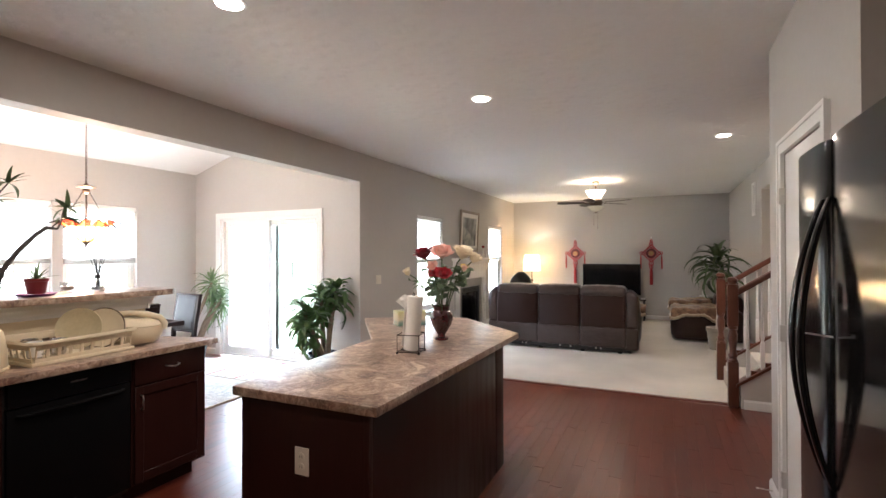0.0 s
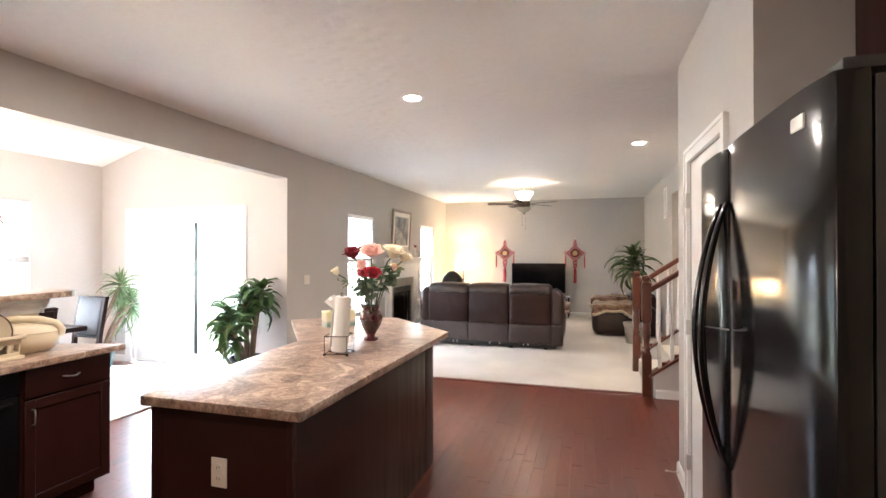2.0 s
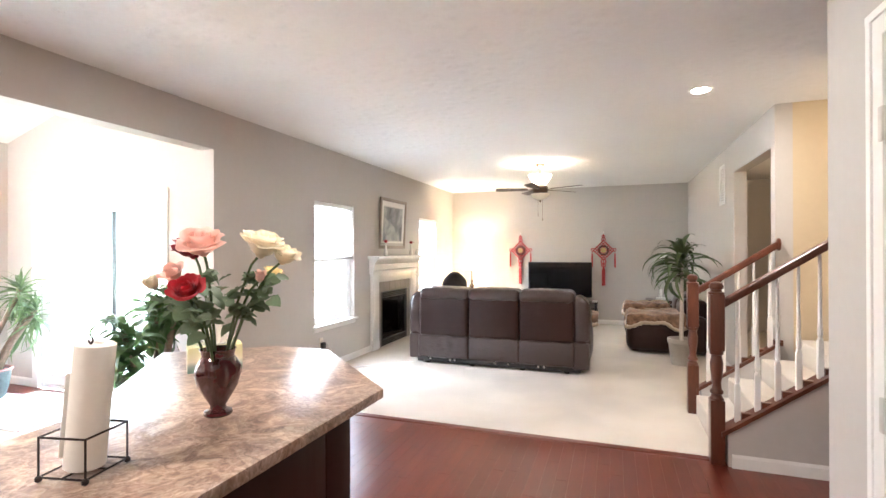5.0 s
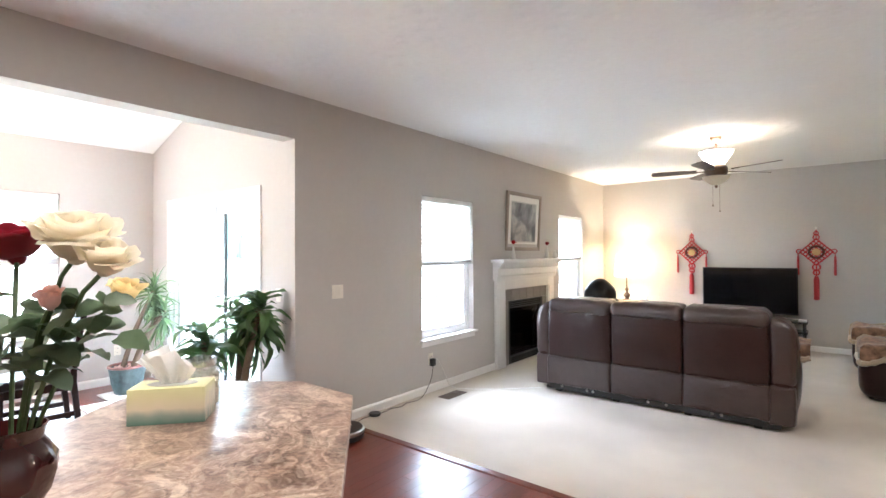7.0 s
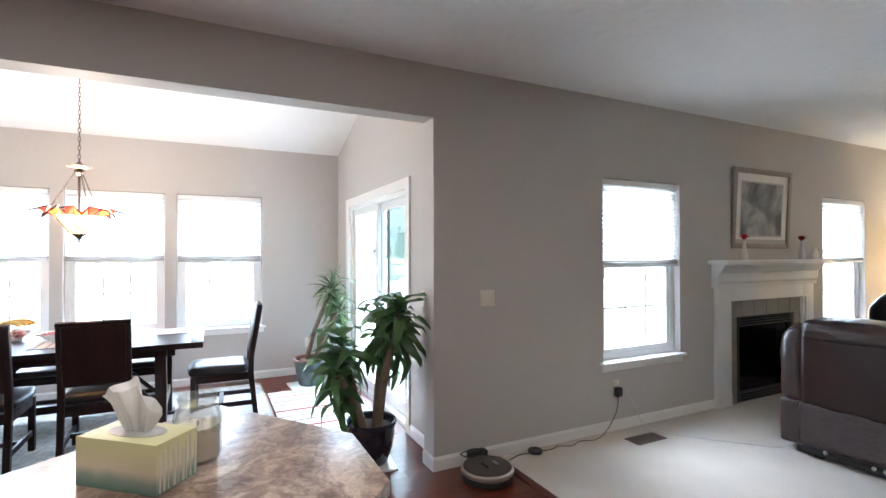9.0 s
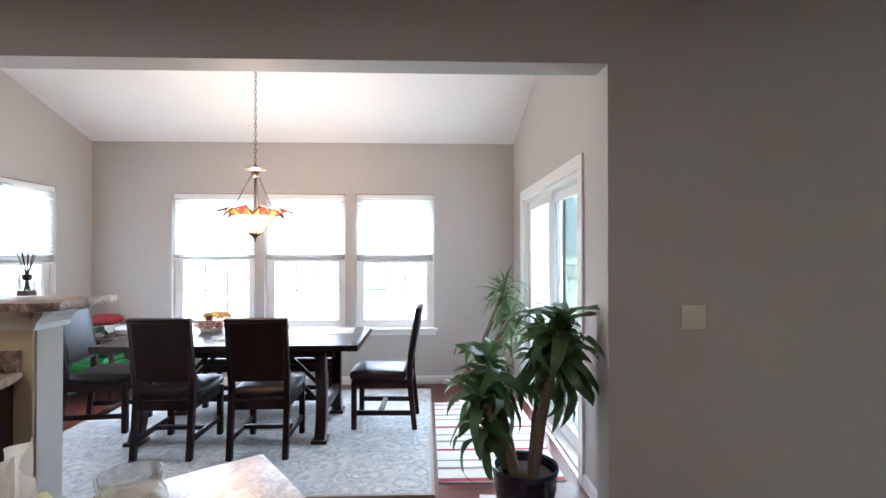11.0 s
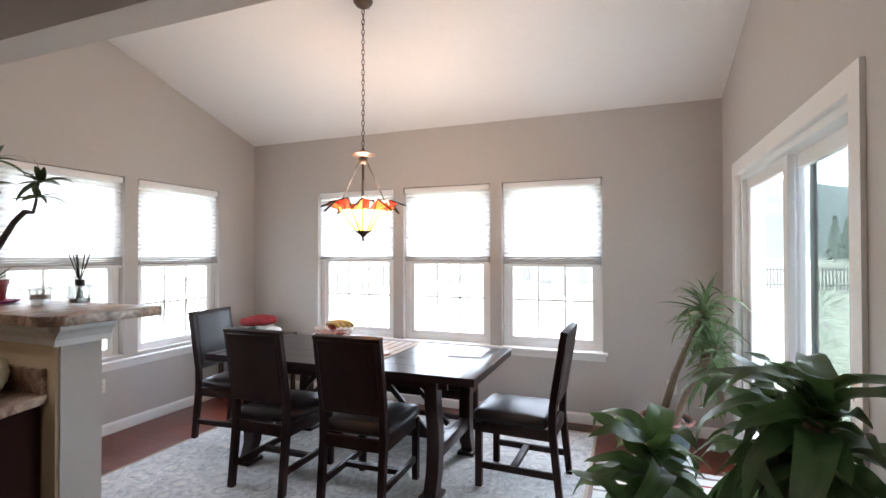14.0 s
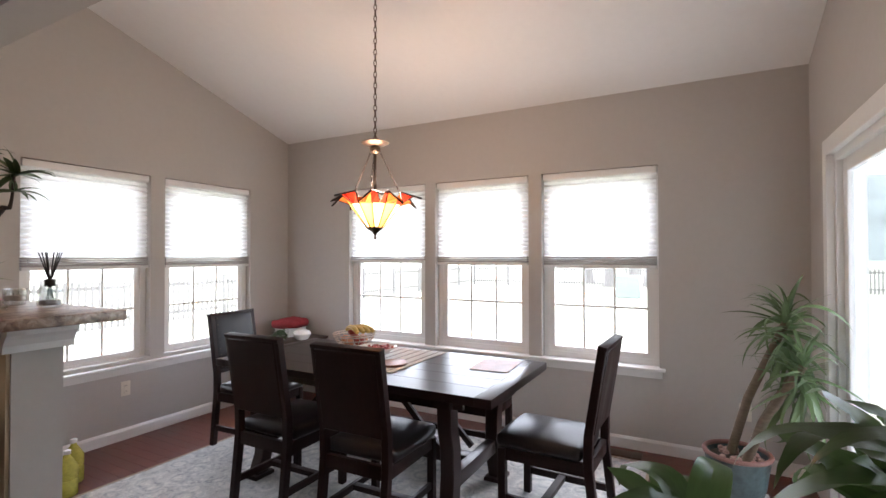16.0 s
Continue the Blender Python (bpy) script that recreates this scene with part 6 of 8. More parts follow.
bm = bmesh.new()
n = 32
prof = [(0.085, -0.30), (0.12, -0.25), (0.155, -0.20), (0.17, -0.165)]
rows = [[bm.verts.new((r * math.cos(2 * math.pi * i / n), r * math.sin(2 * math.pi * i / n), z)) for i in range(n)] for r, z in prof]
for p, q in zip(rows, rows[1:]):
    for i in range(n):
        bm.faces.new((p[i], p[(i + 1) % n], q[(i + 1) % n], q[i]))
part("upper_bowl", bm, M_BOWL_LIT, fan, "frosted glass uplight bowl, lit")
bm = bmesh.new()
tube(bm, [(0.171 * math.cos(a), 0.171 * math.sin(a), -0.164) for a in [2 * math.pi * i / 32 for i in range(33)]], 0.006, 6)
part("bowl_rim", bm, M_BRONZE, fan)
bm = bmesh.new()
lathe(bm, [(0.06, -0.44), (0.10, -0.425), (0.115, -0.39), (0.115, -0.35), (0.09, -0.315), (0.06, -0.30)], n=32)
part("motor_housing", bm, M_BRONZE, fan)
bm = bmesh.new()
lathe(bm, [(0.01, -0.535), (0.05, -0.525), (0.1, -0.49), (0.13, -0.455), (0.135, -0.44), (0.06, -0.438)], n=32)
part("lower_bowl", bm, M_FROST, fan, "frosted glass lower bowl")
bm = bmesh.new()
lathe(bm, [(0.004, -0.565), (0.014, -0.553), (0.016, -0.54), (0.01, -0.53)], n=14)
part("finial", bm, M_BRONZE, fan)
M_BLADE = surface("dark_walnut_blade", (0.06, 0.035, 0.026), 0.4, vary=0.3, grain=14, stretch=(1, 6, 1))
for k in range(5):
    a = Matrix.Rotation(radians(72 * k - 24), 4, "Z")
    bm = bmesh.new()
    out = [(0.19, -0.045), (0.34, -0.058), (0.58, -0.068), (0.64, -0.06), (0.655, 0.0), (0.64, 0.06), (0.58, 0.068), (0.34, 0.058), (0.19, 0.045)]
    prism(bm, out, -0.003, 0.003)
    bm.transform(a @ Matrix.Translation((0, 0, -0.375)) @ pose(0, 0, 0, 11, 0, 0))
    bl = part("blade", bm, M_BLADE, fan)
    bm = bmesh.new()
    prism(bm, [(0.09, -0.02), (0.17, -0.014), (0.22, -0.035), (0.26, 0.0), (0.22, 0.035), (0.17, 0.014), (0.09, 0.02)], -0.007, -0.0032)
    bm.transform(a @ Matrix.Translation((0, 0, -0.375)) @ pose(0, 0, 0, 11, 0, 0))
    part("blade_bracket", bm, M_BRONZE, bl)
for x, y, z in ((0.03, 0.02, -0.80), (-0.03, -0.02, -0.74)):
    bm = bmesh.new()
    tube(bm, [(x, y, -0.44), (x, y, z)], 0.0018, 6)
    lathe(bm, [(0.003, z - 0.03), (0.007, z - 0.02), (0.003, z)], x, y, 8)
    part("pull_chain", bm, M_BRONZE, fan)

# wall and floor fittings
rocker((WX + 0.0005, 5.37, 1.145), 90, "white double rocker light switch beside the opening", 2)
outlet((WX + 0.0005, 6.60, 0.36), 90, "white electrical outlet with black plug", 2)
outlet((DX + 0.0005, 4.68, 0.38), 90, "white electrical outlet in the dining corner", 2)
outlet((-4.80, DY0 + 0.0005, 0.40), 180, "white electrical outlet below the window", 2)
outlet((-3.80, DY1 - 0.0005, 1.12), 0, "white switch plate beside the patio door", 1)
ad = thing("power_adapter", pose(WX + 0.009, 6.60, 0.335), "black power adapter plugged into the wall", "adapter")
part("block", rbox(0, -0.028, -0.045, 0.045, 0.028, 0.03, 0.006), M_BLACK_MATT, ad)
cords = thing("charger_lead", pose(0, 0, 0), "black charger cord lying along the baseboard", "cable")
bm = bmesh.new()
tube(bm, [(WX + 0.04, 6.60, 0.30), (WX + 0.05, 6.56, 0.17), (WX + 0.055, 6.47, 0.06), (WX + 0.06, 6.40, 0.014), (WX + 0.10, 6.28, 0.012), (WX + 0.06, 6.16, 0.012), (WX + 0.11, 6.05, 0.012), (WX + 0.06, 5.95, 0.012), (WX + 0.09, 5.86, 0.012), (WX + 0.075, 5.77, 0.013)], 0.003, 6)
part("cord", bm, M_BLACK_MATT, cords)
bm = bmesh.new()
tube(bm, [(WX + 0.075, 5.69, 0.013), (WX + 0.06, 5.6, 0.012), (WX + 0.10, 5.5, 0.012), (WX + 0.12, 5.42, 0.006)], 0.003, 6)
part("cord", bm, M_BLACK_MATT, cords)
wc = thing("white_cable", pose(0, 0, 0), "white cable from the outlet across the carpet", "cable")
bm = bmesh.new()
tube(bm, [(WX + 0.012, 6.62, 0.37), (WX + 0.05, 6.67, 0.34), (WX + 0.075, 6.74, 0.2), (WX + 0.09, 6.80, 0.06), (WX + 0.14, 6.86, 0.014), (WX + 0.3, 6.95, 0.013), (WX + 0.55, 7.15, 0.013), (WX + 0.85, 7.45, 0.013)], 0.004, 6)
part("cord", bm, M_CERAMIC, wc)
pk = thing("charging_puck", pose(WX + 0.075, 5.73, 0.009), "round black cable winder on the carpet", "cable winder")
bm = bmesh.new()
lathe(bm, [(0.05, 0), (0.053, 0.006), (0.053, 0.018), (0.048, 0.024), (0.02, 0.022)], n=24)
part("disc", bm, M_BLACK_MATT, pk)
rv = thing("robot_vacuum", pose(-3.16, 5.21, 0.0), "round bronze and black robot vacuum by the wall", "robot vacuum")
M_COPPER = surface("brown_metallic_plastic", (0.07, 0.055, 0.045), 0.3, metal=0.5, vary=0.08)
bm = bmesh.new()
lathe(bm, [(0.15, 0.010), (0.168, 0.018), (0.17, 0.05), (0.165, 0.055)], n=48)
part("bumper", bm, M_BLACK_MATT, rv)
bm = bmesh.new()
lathe(bm, [(0.168, 0.055), (0.172, 0.06), (0.172, 0.08), (0.166, 0.086), (0.158, 0.088)], n=48)
part("trim_band", bm, M_CHROME, rv)
bm = bmesh.new()
lathe(bm, [(0.158, 0.087), (0.155, 0.092), (0.01, 0.094)], n=48)
part("top_cover", bm, M_COPPER, rv)
part("display", rbox(-0.04, -0.03, 0.0945, 0.04, -0.01, 0.0965, 0.001, 1), M_BLACK, rv)
part("button", rbox(-0.03, 0.05, 0.0945, 0.03, 0.075, 0.098, 0.003), M_CHROME, rv)
for s in (-1, 1):
    bm = bmesh.new()
    tube(bm, [(s * 0.09, -0.03, 0.0), (s * 0.09, 0.03, 0.0)], 0.012, 8)
    bm.transform(Matrix.Translation((0, 0, 0.0125)))
    part("wheel", bm, M_BLACK_MATT, rv)
dk = thing("charging_dock", pose(WX + 0.045, 5.26, 0), "black charging dock with coiled cord by the wall", "dock")
part("tower", rbox(-0.03, -0.07, 0.0, 0.03, 0.07, 0.10, 0.008), M_BLACK_MATT, dk)
bm = bmesh.new()
tube(bm, [(0.04 + 0.05 * math.cos(a), -0.06 + 0.09 * math.sin(a), 0.108 + 0.004 * math.sin(3 * a)) for a in [2 * math.pi * i / 20 for i in range(38)]], 0.004, 6)
part("coiled_cord", bm, M_BLACK_MATT, dk)
reg = thing("floor_register", pose(-3.17, 6.66, 0.009), "brown metal floor vent in the carpet", "floor vent")
part("frame", rbox(-0.07, -0.155, 0, 0.07, 0.155, 0.006, 0.002), M_BRONZE, reg)
for i in range(11):
    part("slat", rbox(-0.05, -0.135 + i * 0.0255, 0.0055, 0.05, -0.12 + i * 0.0255, 0.009, 0.001, 1), M_BRONZE, reg)
reg2 = thing("floor_register", pose(-6.36, 3.9, 0.0), "brown metal floor vent in the plank floor", "floor vent")
part("frame", rbox(-0.06, -0.14, 0, 0.06, 0.14, 0.006, 0.002), M_BRONZE, reg2)
vent = thing("wall_vent", pose(RX - 0.001, 8.60, 2.30), "white painted return air grille high on the wall", "air vent")
bm = bmesh.new()
box(bm, -0.012, -0.15, -0.25, 0, -0.125, 0.25)
box(bm, -0.012, 0.125, -0.25, 0, 0.15, 0.25)
box(bm, -0.012, -0.125, -0.25, 0, 0.125, -0.225)
box(bm, -0.012, -0.125, 0.225, 0, 0.125, 0.25)
part("frame", rounded(bm, 0.003, 1), M_TRIM, vent)
for i in range(14):
    z = -0.21 + i * 0.0325
    bm = bmesh.new()
    box(bm, -0.004, -0.125, -0.009, 0.004, 0.125, 0.009, Matrix.Translation((-0.005, 0, z)) @ pose(0, 0, 0, 0, 35, 0))
    part("slat", bm, M_TRIM, vent)

# ---- dining room ----
M_TABLE = surface("espresso_table_wood", (0.022, 0.010, 0.009), 0.30, vary=0.3, grain=12, patch=3, bump=0.0, stretch=(1, 0.3, 1), rough_vary=0.0, spec=0.45)
M_CHAIR = surface("espresso_chair_wood", (0.018, 0.0075, 0.0065), 0.42, vary=0.3, grain=12, patch=3, bump=0.05, stretch=(4, 4, 0.6), spec=0.22)
M_SEAT = surface("black_leather_seat", (0.013, 0.0085, 0.0085), 0.32, vary=0.2, grain=60, bump=0.2, bump_scale=140, spec=0.34)

rug = thing("area_rug", pose(0, 0, 0), "pale grey and ivory faded traditional rug under the table", "rug")
part("rug_field", rbox(-6.25, 1.12, 0.0005, -4.0, 4.11, 0.010, 0.003, 1), M_RUG, rug)
bm = bmesh.new()
for a, b in (((-6.25, 1.12), (-4.0, 1.13)), ((-6.25, 4.10), (-4.0, 4.11)), ((-6.25, 1.13), (-6.24, 4.10)), ((-4.01, 1.13), (-4.0, 4.10))):
    box(bm, a[0] - 0.004, a[1] - 0.004, 0.001, b[0] + 0.004, b[1] + 0.004, 0.0125)
part("binding", bm, M_FLEECE, rug, "ivory bound edge")
M_MATW = surface("ivory_woven_mat", (0.68, 0.66, 0.62), 0.95, vary=0.1, grain=80, bump=0.5, bump_scale=200)
M_MATR = surface("red_woven_stripe", (0.34, 0.05, 0.06), 0.95, vary=0.15, grain=80, bump=0.5, bump_scale=200)
M_MATG = surface("taupe_woven_stripe", (0.3, 0.25, 0.22), 0.95, vary=0.15, grain=80, bump=0.5, bump_scale=200)
mat = thing("striped_mat", pose(0, 0, 0), "ivory woven mat with red and taupe stripes by the door", "mat")
part("weave", rbox(-5.78, 4.14, 0.0005, -4.16, 4.96, 0.007, 0.002, 1), M_MATW, mat)
for i, (x, w, m) in enumerate([(-5.70, 0.03, M_MATG), (-5.58, 0.02, M_MATR), (-5.42, 0.03, M_MATG), (-5.30, 0.02, M_MATG), (-5.12, 0.035, M_MATR), (-4.95, 0.02, M_MATG), (-4.82, 0.03, M_MATG), (-4.66, 0.03, M_MATR), (-4.48, 0.02, M_MATG), (-4.36, 0.03, M_MATG), (-4.19, 0.045, M_MATR)]):
    part("stripe", rbox(x - w / 2, 4.141, 0.0065, x + w / 2, 4.959, 0.0085, 0.0008, 1), m, mat)

TX0, TX1, TY0, TY1, TZ = -5.66, -4.74, 1.57, 3.55, 0.765
tab = thing("dining_table", pose(0, 0, 0.0105), "dark espresso trestle dining table", "table")
for i in range(5):
    a = TX0 + (TX1 - TX0) * i / 5
    part("top_board", rbox(a + 0.0006, TY0 + 0.09, TZ - 0.055, a + (TX1 - TX0) / 5 - 0.0006, TY1 - 0.09, TZ - 0.0105, 0.0012, 1), M_TABLE, tab)
for y in (TY0, TY1 - 0.09):
    part("breadboard_end", rbox(TX0, y, TZ - 0.057, TX1, y + 0.0895, TZ - 0.0100, 0.004), M_TABLE, tab)
part("apron", rbox(TX0 + 0.10, TY0 + 0.2, TZ - 0.12, TX0 + 0.125, TY1 - 0.2, TZ - 0.055, 0.003), M_TABLE, tab)
part("apron", rbox(TX1 - 0.125, TY0 + 0.2, TZ - 0.12, TX1 - 0.10, TY1 - 0.2, TZ - 0.055, 0.003), M_TABLE, tab)
for y in (1.86, 3.25):
    part("cross_beam", rbox(TX0 + 0.06, y - 0.045, TZ - 0.115, TX1 - 0.06, y + 0.045, TZ - 0.056, 0.005), M_TABLE, tab)
    for x, s in ((-5.50, -1), (-4.90, 1)):
        bm = bmesh.new()
        pts = [(0.05, 0.0), (0.05, 0.04), (0.012, 0.14), (-0.005, 0.28), (0.0, 0.42), (0.03, 0.54), (0.035, 0.65)]
        out = [(x + s * (u + 0.045), z) for u, z in pts] + [(x + s * (u - 0.045), z) for u, z in reversed(pts)]
        extruded(bm, out, y - 0.04, y + 0.04, "y")
        leg = part("leg", rounded(bm, 0.004, 1), M_TABLE, tab)
        part("foot_pad", rbox(x + s * 0.05 - 0.075, y - 0.06, 0.0, x + s * 0.05 + 0.075, y + 0.06, 0.025, 0.004), M_TABLE, leg)
    part("trestle_rail", rbox(-5.46, y - 0.03, 0.20, -4.94, y + 0.03, 0.28, 0.004), M_TABLE, tab)
part("stretcher", rbox(-5.24, 1.86, 0.215, -5.16, 3.25, 0.275, 0.004), M_TABLE, tab)
for s, y in ((1, 1.92), (-1, 3.19)):
    for x in (-5.34, -5.06):
        bm = bmesh.new()
        p0, p1 = Vector((x, y + s * 0.02, 0.26)), Vector((x, y + s * 0.42, 0.66))
        tube(bm, [p0, p1], 0.022, 4)
        part("brace", bm, M_TABLE, tab)


def dining_chair():
    """Faces -x in its own frame, with the backrest at +x."""
    root = thing("dining_chair", pose(0, 0, 0.0105), "dark wooden dining chair with black leather seat and back", "chair", "chairs round the table")
    w, d = 0.43, 0.49
    for sy in (-1, 1):
        y = sy * (w / 2 - 0.022)
        bm = bmesh.new()
        box(bm, -d / 2, y - 0.02, 0.0, -d / 2 + 0.042, y + 0.02, 0.40)
        part("front_leg", rounded(bm, 0.003, 1), M_CHAIR, root)
        bm = bmesh.new()
        out = [(0.255, 0.0), (0.21, 0.40), (0.215, 0.55), (0.285, 0.985), (0.30, 0.985), (0.325, 0.965), (0.258, 0.55), (0.255, 0.40), (0.295, 0.0)]
        extruded(bm, out, y - 0.02, y + 0.02, "y")
        part("back_leg", rounded(bm, 0.003, 1), M_CHAIR, root)
        part("side_rail", rbox(-d / 2 + 0.042, y - 0.012, 0.34, 0.215, y + 0.012, 0.405, 0.002), M_CHAIR, root)
        part("side_stretcher", rbox(-d / 2 + 0.04, y - 0.01, 0.115, 0.248, y + 0.01, 0.155, 0.002), M_CHAIR, root)
    part("front_rail", rbox(-d / 2 + 0.008, -w / 2 + 0.04, 0.34, -d / 2 + 0.034, w / 2 - 0.04, 0.405, 0.002), M_CHAIR, root)
    part("rear_rail", rbox(0.218, -w / 2 + 0.042, 0.34, 0.245, w / 2 - 0.042, 0.41, 0.002), M_CHAIR, root)
    part("cross_stretcher", rbox(-0.03, -w / 2 + 0.03, 0.12, 0.01, w / 2 - 0.03, 0.15, 0.002), M_CHAIR, root)
    bm = cushion(-d / 2 - 0.012, -w / 2 + 0.004, 0.405, 0.20, w / 2 - 0.004, 0.475, 0.022, 5, 0.025, 0.0015, 3)
    part("seat", bm, M_SEAT, root)
    lean = Matrix.Translation((0.222, 0, 0.55)) @ pose(0, 0, 0, 0, 9.5, 0)
    bm = cushion(-0.014, -w / 2 + 0.038, 0.02, 0.010, w / 2 - 0.038, 0.43, 0.012, 5, 0.012, 0.001, 7)
    bm.transform(lean)
    bk = part("backrest", bm, M_SEAT, root)
    bm = bmesh.new()
    box(bm, 0.016, -w / 2 + 0.03, 0.0, 0.040, w / 2 - 0.03, 0.432)
    rounded(bm, 0.006, 1)
    bm.transform(lean)
    part("back_panel", bm, M_CHAIR, root)
    bm = bmesh.new()
    box(bm, -0.012, -w / 2 + 0.0, 0.428, 0.036, w / 2, 0.452)
    rounded(bm, 0.008, 2)
    bm.transform(lean)
    part("top_rail", bm, M_CHAIR, root)
    bm = bmesh.new()
    box(bm, 0.0, -w / 2 + 0.03, -0.005, 0.028, w / 2 - 0.03, 0.022)
    rounded(bm, 0.003, 1)
    bm.transform(lean)
    part("lower_rail", bm, M_CHAIR, root)
    bm = bmesh.new()
    for i in range(9):
        for y in (-w / 2 + 0.052, w / 2 - 0.052):
            lathe(bm, [(0.0045, 0), (0.003, 0.003)], n=6, m=lean @ Matrix.Translation((-0.013, y, 0.04 + i * 0.046)) @ pose(0, 0, 0, 0, -90, 0))
    part("nail_trim", bm, M_BRONZE, bk)
    return root


ch = dining_chair()
ch.matrix_world = pose(-4.80, 2.22, 0.0105)
copy_thing(ch, pose(-4.80, 2.875, 0.0105, 0, 0, 1.5))
copy_thing(ch, pose(-5.275, 3.70, 0.0105, 0, 0, 88))
copy_thing(ch, pose(-5.25, 1.40, 0.0105, 0, 0, -86))
bench = thing("bench", pose(0, 0, 0.0105), "dark wooden bench with leather seat behind the table", "bench")
part("seat", cushion(-6.05, 1.95, 0.40, -5.66, 3.20, 0.46, 0.012, 5, 0.02, 0.001), M_SEAT, bench)
part("seat_rail", rbox(-6.03, 1.97, 0.33, -5.68, 3.18, 0.40, 0.004), M_CHAIR, bench)
for x in (-6.01, -5.70):
    for y in (1.99, 3.16):
        part("leg", rbox(x - 0.022, y - 0.022, 0, x + 0.022, y + 0.022, 0.34, 0.003), M_CHAIR, bench)
part("stretcher", rbox(-5.86, 2.0, 0.12, -5.83, 3.15, 0.16, 0.003), M_CHAIR, bench)

# on the table
TOP = TZ + 0.0015
run = thing("table_runner", pose(0, 0, 0), "woven ivory and taupe striped place mat on the table", "place mat")
part("cloth", rbox(-5.62, 2.40, TOP, -4.95, 2.84, TOP + 0.004, 0.001, 1), M_MATW, run)
for i in range(6):
    y = 2.43 + i * 0.072
    part("stripe", rbox(-5.619, y, TOP + 0.0035, -4.951, y + 0.010, TOP + 0.0055, 0.0005, 1), M_MATG, run)
pm = thing("place_mat", pose(-5.42, 3.30, TOP, 0, 0, 4), "pink and white printed paper on the table", "place mat")
part("sheet", rbox(-0.16, -0.12, 0, 0.16, 0.12, 0.003, 0.001, 1), surface("pink_print", (0.60, 0.50, 0.50), 0.5, vary=0.3, grain=10), pm)
M_RATTAN = surface("pale_basket", (0.62, 0.52, 0.42), 0.6, vary=0.25, grain=60, bump=0.4)
bas = thing("fruit_basket", pose(-5.48, 2.14, TOP), "pale wire basket of bananas and apples", "fruit basket")
bm = bmesh.new()
for k, (r, z) in enumerate(((0.09, 0.006), (0.115, 0.03), (0.135, 0.06), (0.15, 0.09), (0.155, 0.105))):
    tube(bm, [(r * math.cos(a), r * math.sin(a), z) for a in [2 * math.pi * i / 24 for i in range(25)]], 0.004, 6)
for i in range(20):
    a = 2 * math.pi * i / 20
    tube(bm, [(0.085 * math.cos(a), 0.085 * math.sin(a), 0.005), (0.135 * math.cos(a), 0.135 * math.sin(a), 0.06), (0.155 * math.cos(a), 0.155 * math.sin(a), 0.105)], 0.003, 5)
lathe(bm, [(0.088, 0.001), (0.09, 0.006)], n=24)
part("basket", bm, M_RATTAN, bas)
M_BANANA = surface("ripe_banana", (0.66, 0.44, 0.1), 0.45, vary=0.25, grain=25, patch=10)
M_APPLE = surface("red_apple", (0.46, 0.08, 0.05), 0.3, vary=0.4, grain=20, patch=12, coat=0.2)
M_PEACH = surface("peach_skin", (0.7, 0.3, 0.16), 0.5, vary=0.25, grain=20)


def fruit(place, r, m, label, name="apple"):
    bm = bmesh.new()
    lathe(bm, [(0.15 * r, 0.1 * r), (0.6 * r, 0.12 * r), (0.95 * r, 0.6 * r), (1.0 * r, 1.0 * r), (0.85 * r, 1.5 * r), (0.5 * r, 1.78 * r), (0.15 * r, 1.68 * r)], n=18)
    ob = new(name, made(name, bm, m, True))
    ob.matrix_world = pose(*place, rng.uniform(-20, 20), rng.uniform(-20, 20), 0)
    return tagged(ob, label, "fruit", "fruit in the basket")


for i in range(5):
    a = 2 * math.pi * i / 5
    fruit((-5.48 + 0.075 * math.cos(a), 2.14 + 0.075 * math.sin(a), TOP + 0.02), 0.038, M_APPLE if i % 2 else M_PEACH, "round red-orange fruit heaped in the basket")
fruit((-5.49, 2.12, TOP + 0.085), 0.036, M_APPLE, "round red-orange fruit heaped in the basket")
for k in range(4):
    bm = bmesh.new()
    path, rad = [], []
    for i in range(9):
        u = i / 8
        a = -0.9 + 1.8 * u
        path.append((0.09 * math.sin(a), 0.016 * k - 0.02, 0.06 * math.cos(a)))
        rad.append(0.016 * (0.35 + 0.65 * math.sin(math.pi * min(1, 0.12 + 0.8 * u)) ** 0.5))
    tube(bm, path, rad, 8)
    ob = new("banana", made("banana", bm, M_BANANA, True))
    ob.matrix_world = pose(-5.46, 2.17 + 0.014 * k, TOP + 0.082, 0, 0, 62 + 8 * k) @ Matrix.Diagonal((1.35, 1.35, 1.2, 1))
    tagged(ob, "ripe yellow banana lying on the fruit basket", "fruit", "fruit in the basket")
bw = thing("bowl", pose(-5.28, 2.50, TOP + 0.0065), "pale patterned bowl filled with red sweets", "bowl")
bm = bmesh.new()
lathe(bm, [(0.05, 0), (0.055, 0.008), (0.1, 0.04), (0.13, 0.062), (0.132, 0.066), (0.125, 0.064), (0.09, 0.04), (0.04, 0.016)], n=36)
part("shell", bm, M_CERAMIC, bw)
bm = bmesh.new()
for i in range(60):
    a, r = rng.uniform(0, 6.28), 0.1 * math.sqrt(rng.random())
    m = Matrix.Translation((r * math.cos(a), r * math.sin(a), 0.045 + 0.012 * rng.random())) @ pose(0, 0, 0, rng.uniform(0, 90), rng.uniform(0, 90), rng.uniform(0, 90))
    box(bm, -0.011, -0.008, -0.006, 0.011, 0.008, 0.006, m)
part("sweets", bm, surface("red_white_sweets", (0.5, 0.16, 0.16), 0.4, vary=0.7, grain=40, patch=30), bw, "red and pink wrapped sweets")
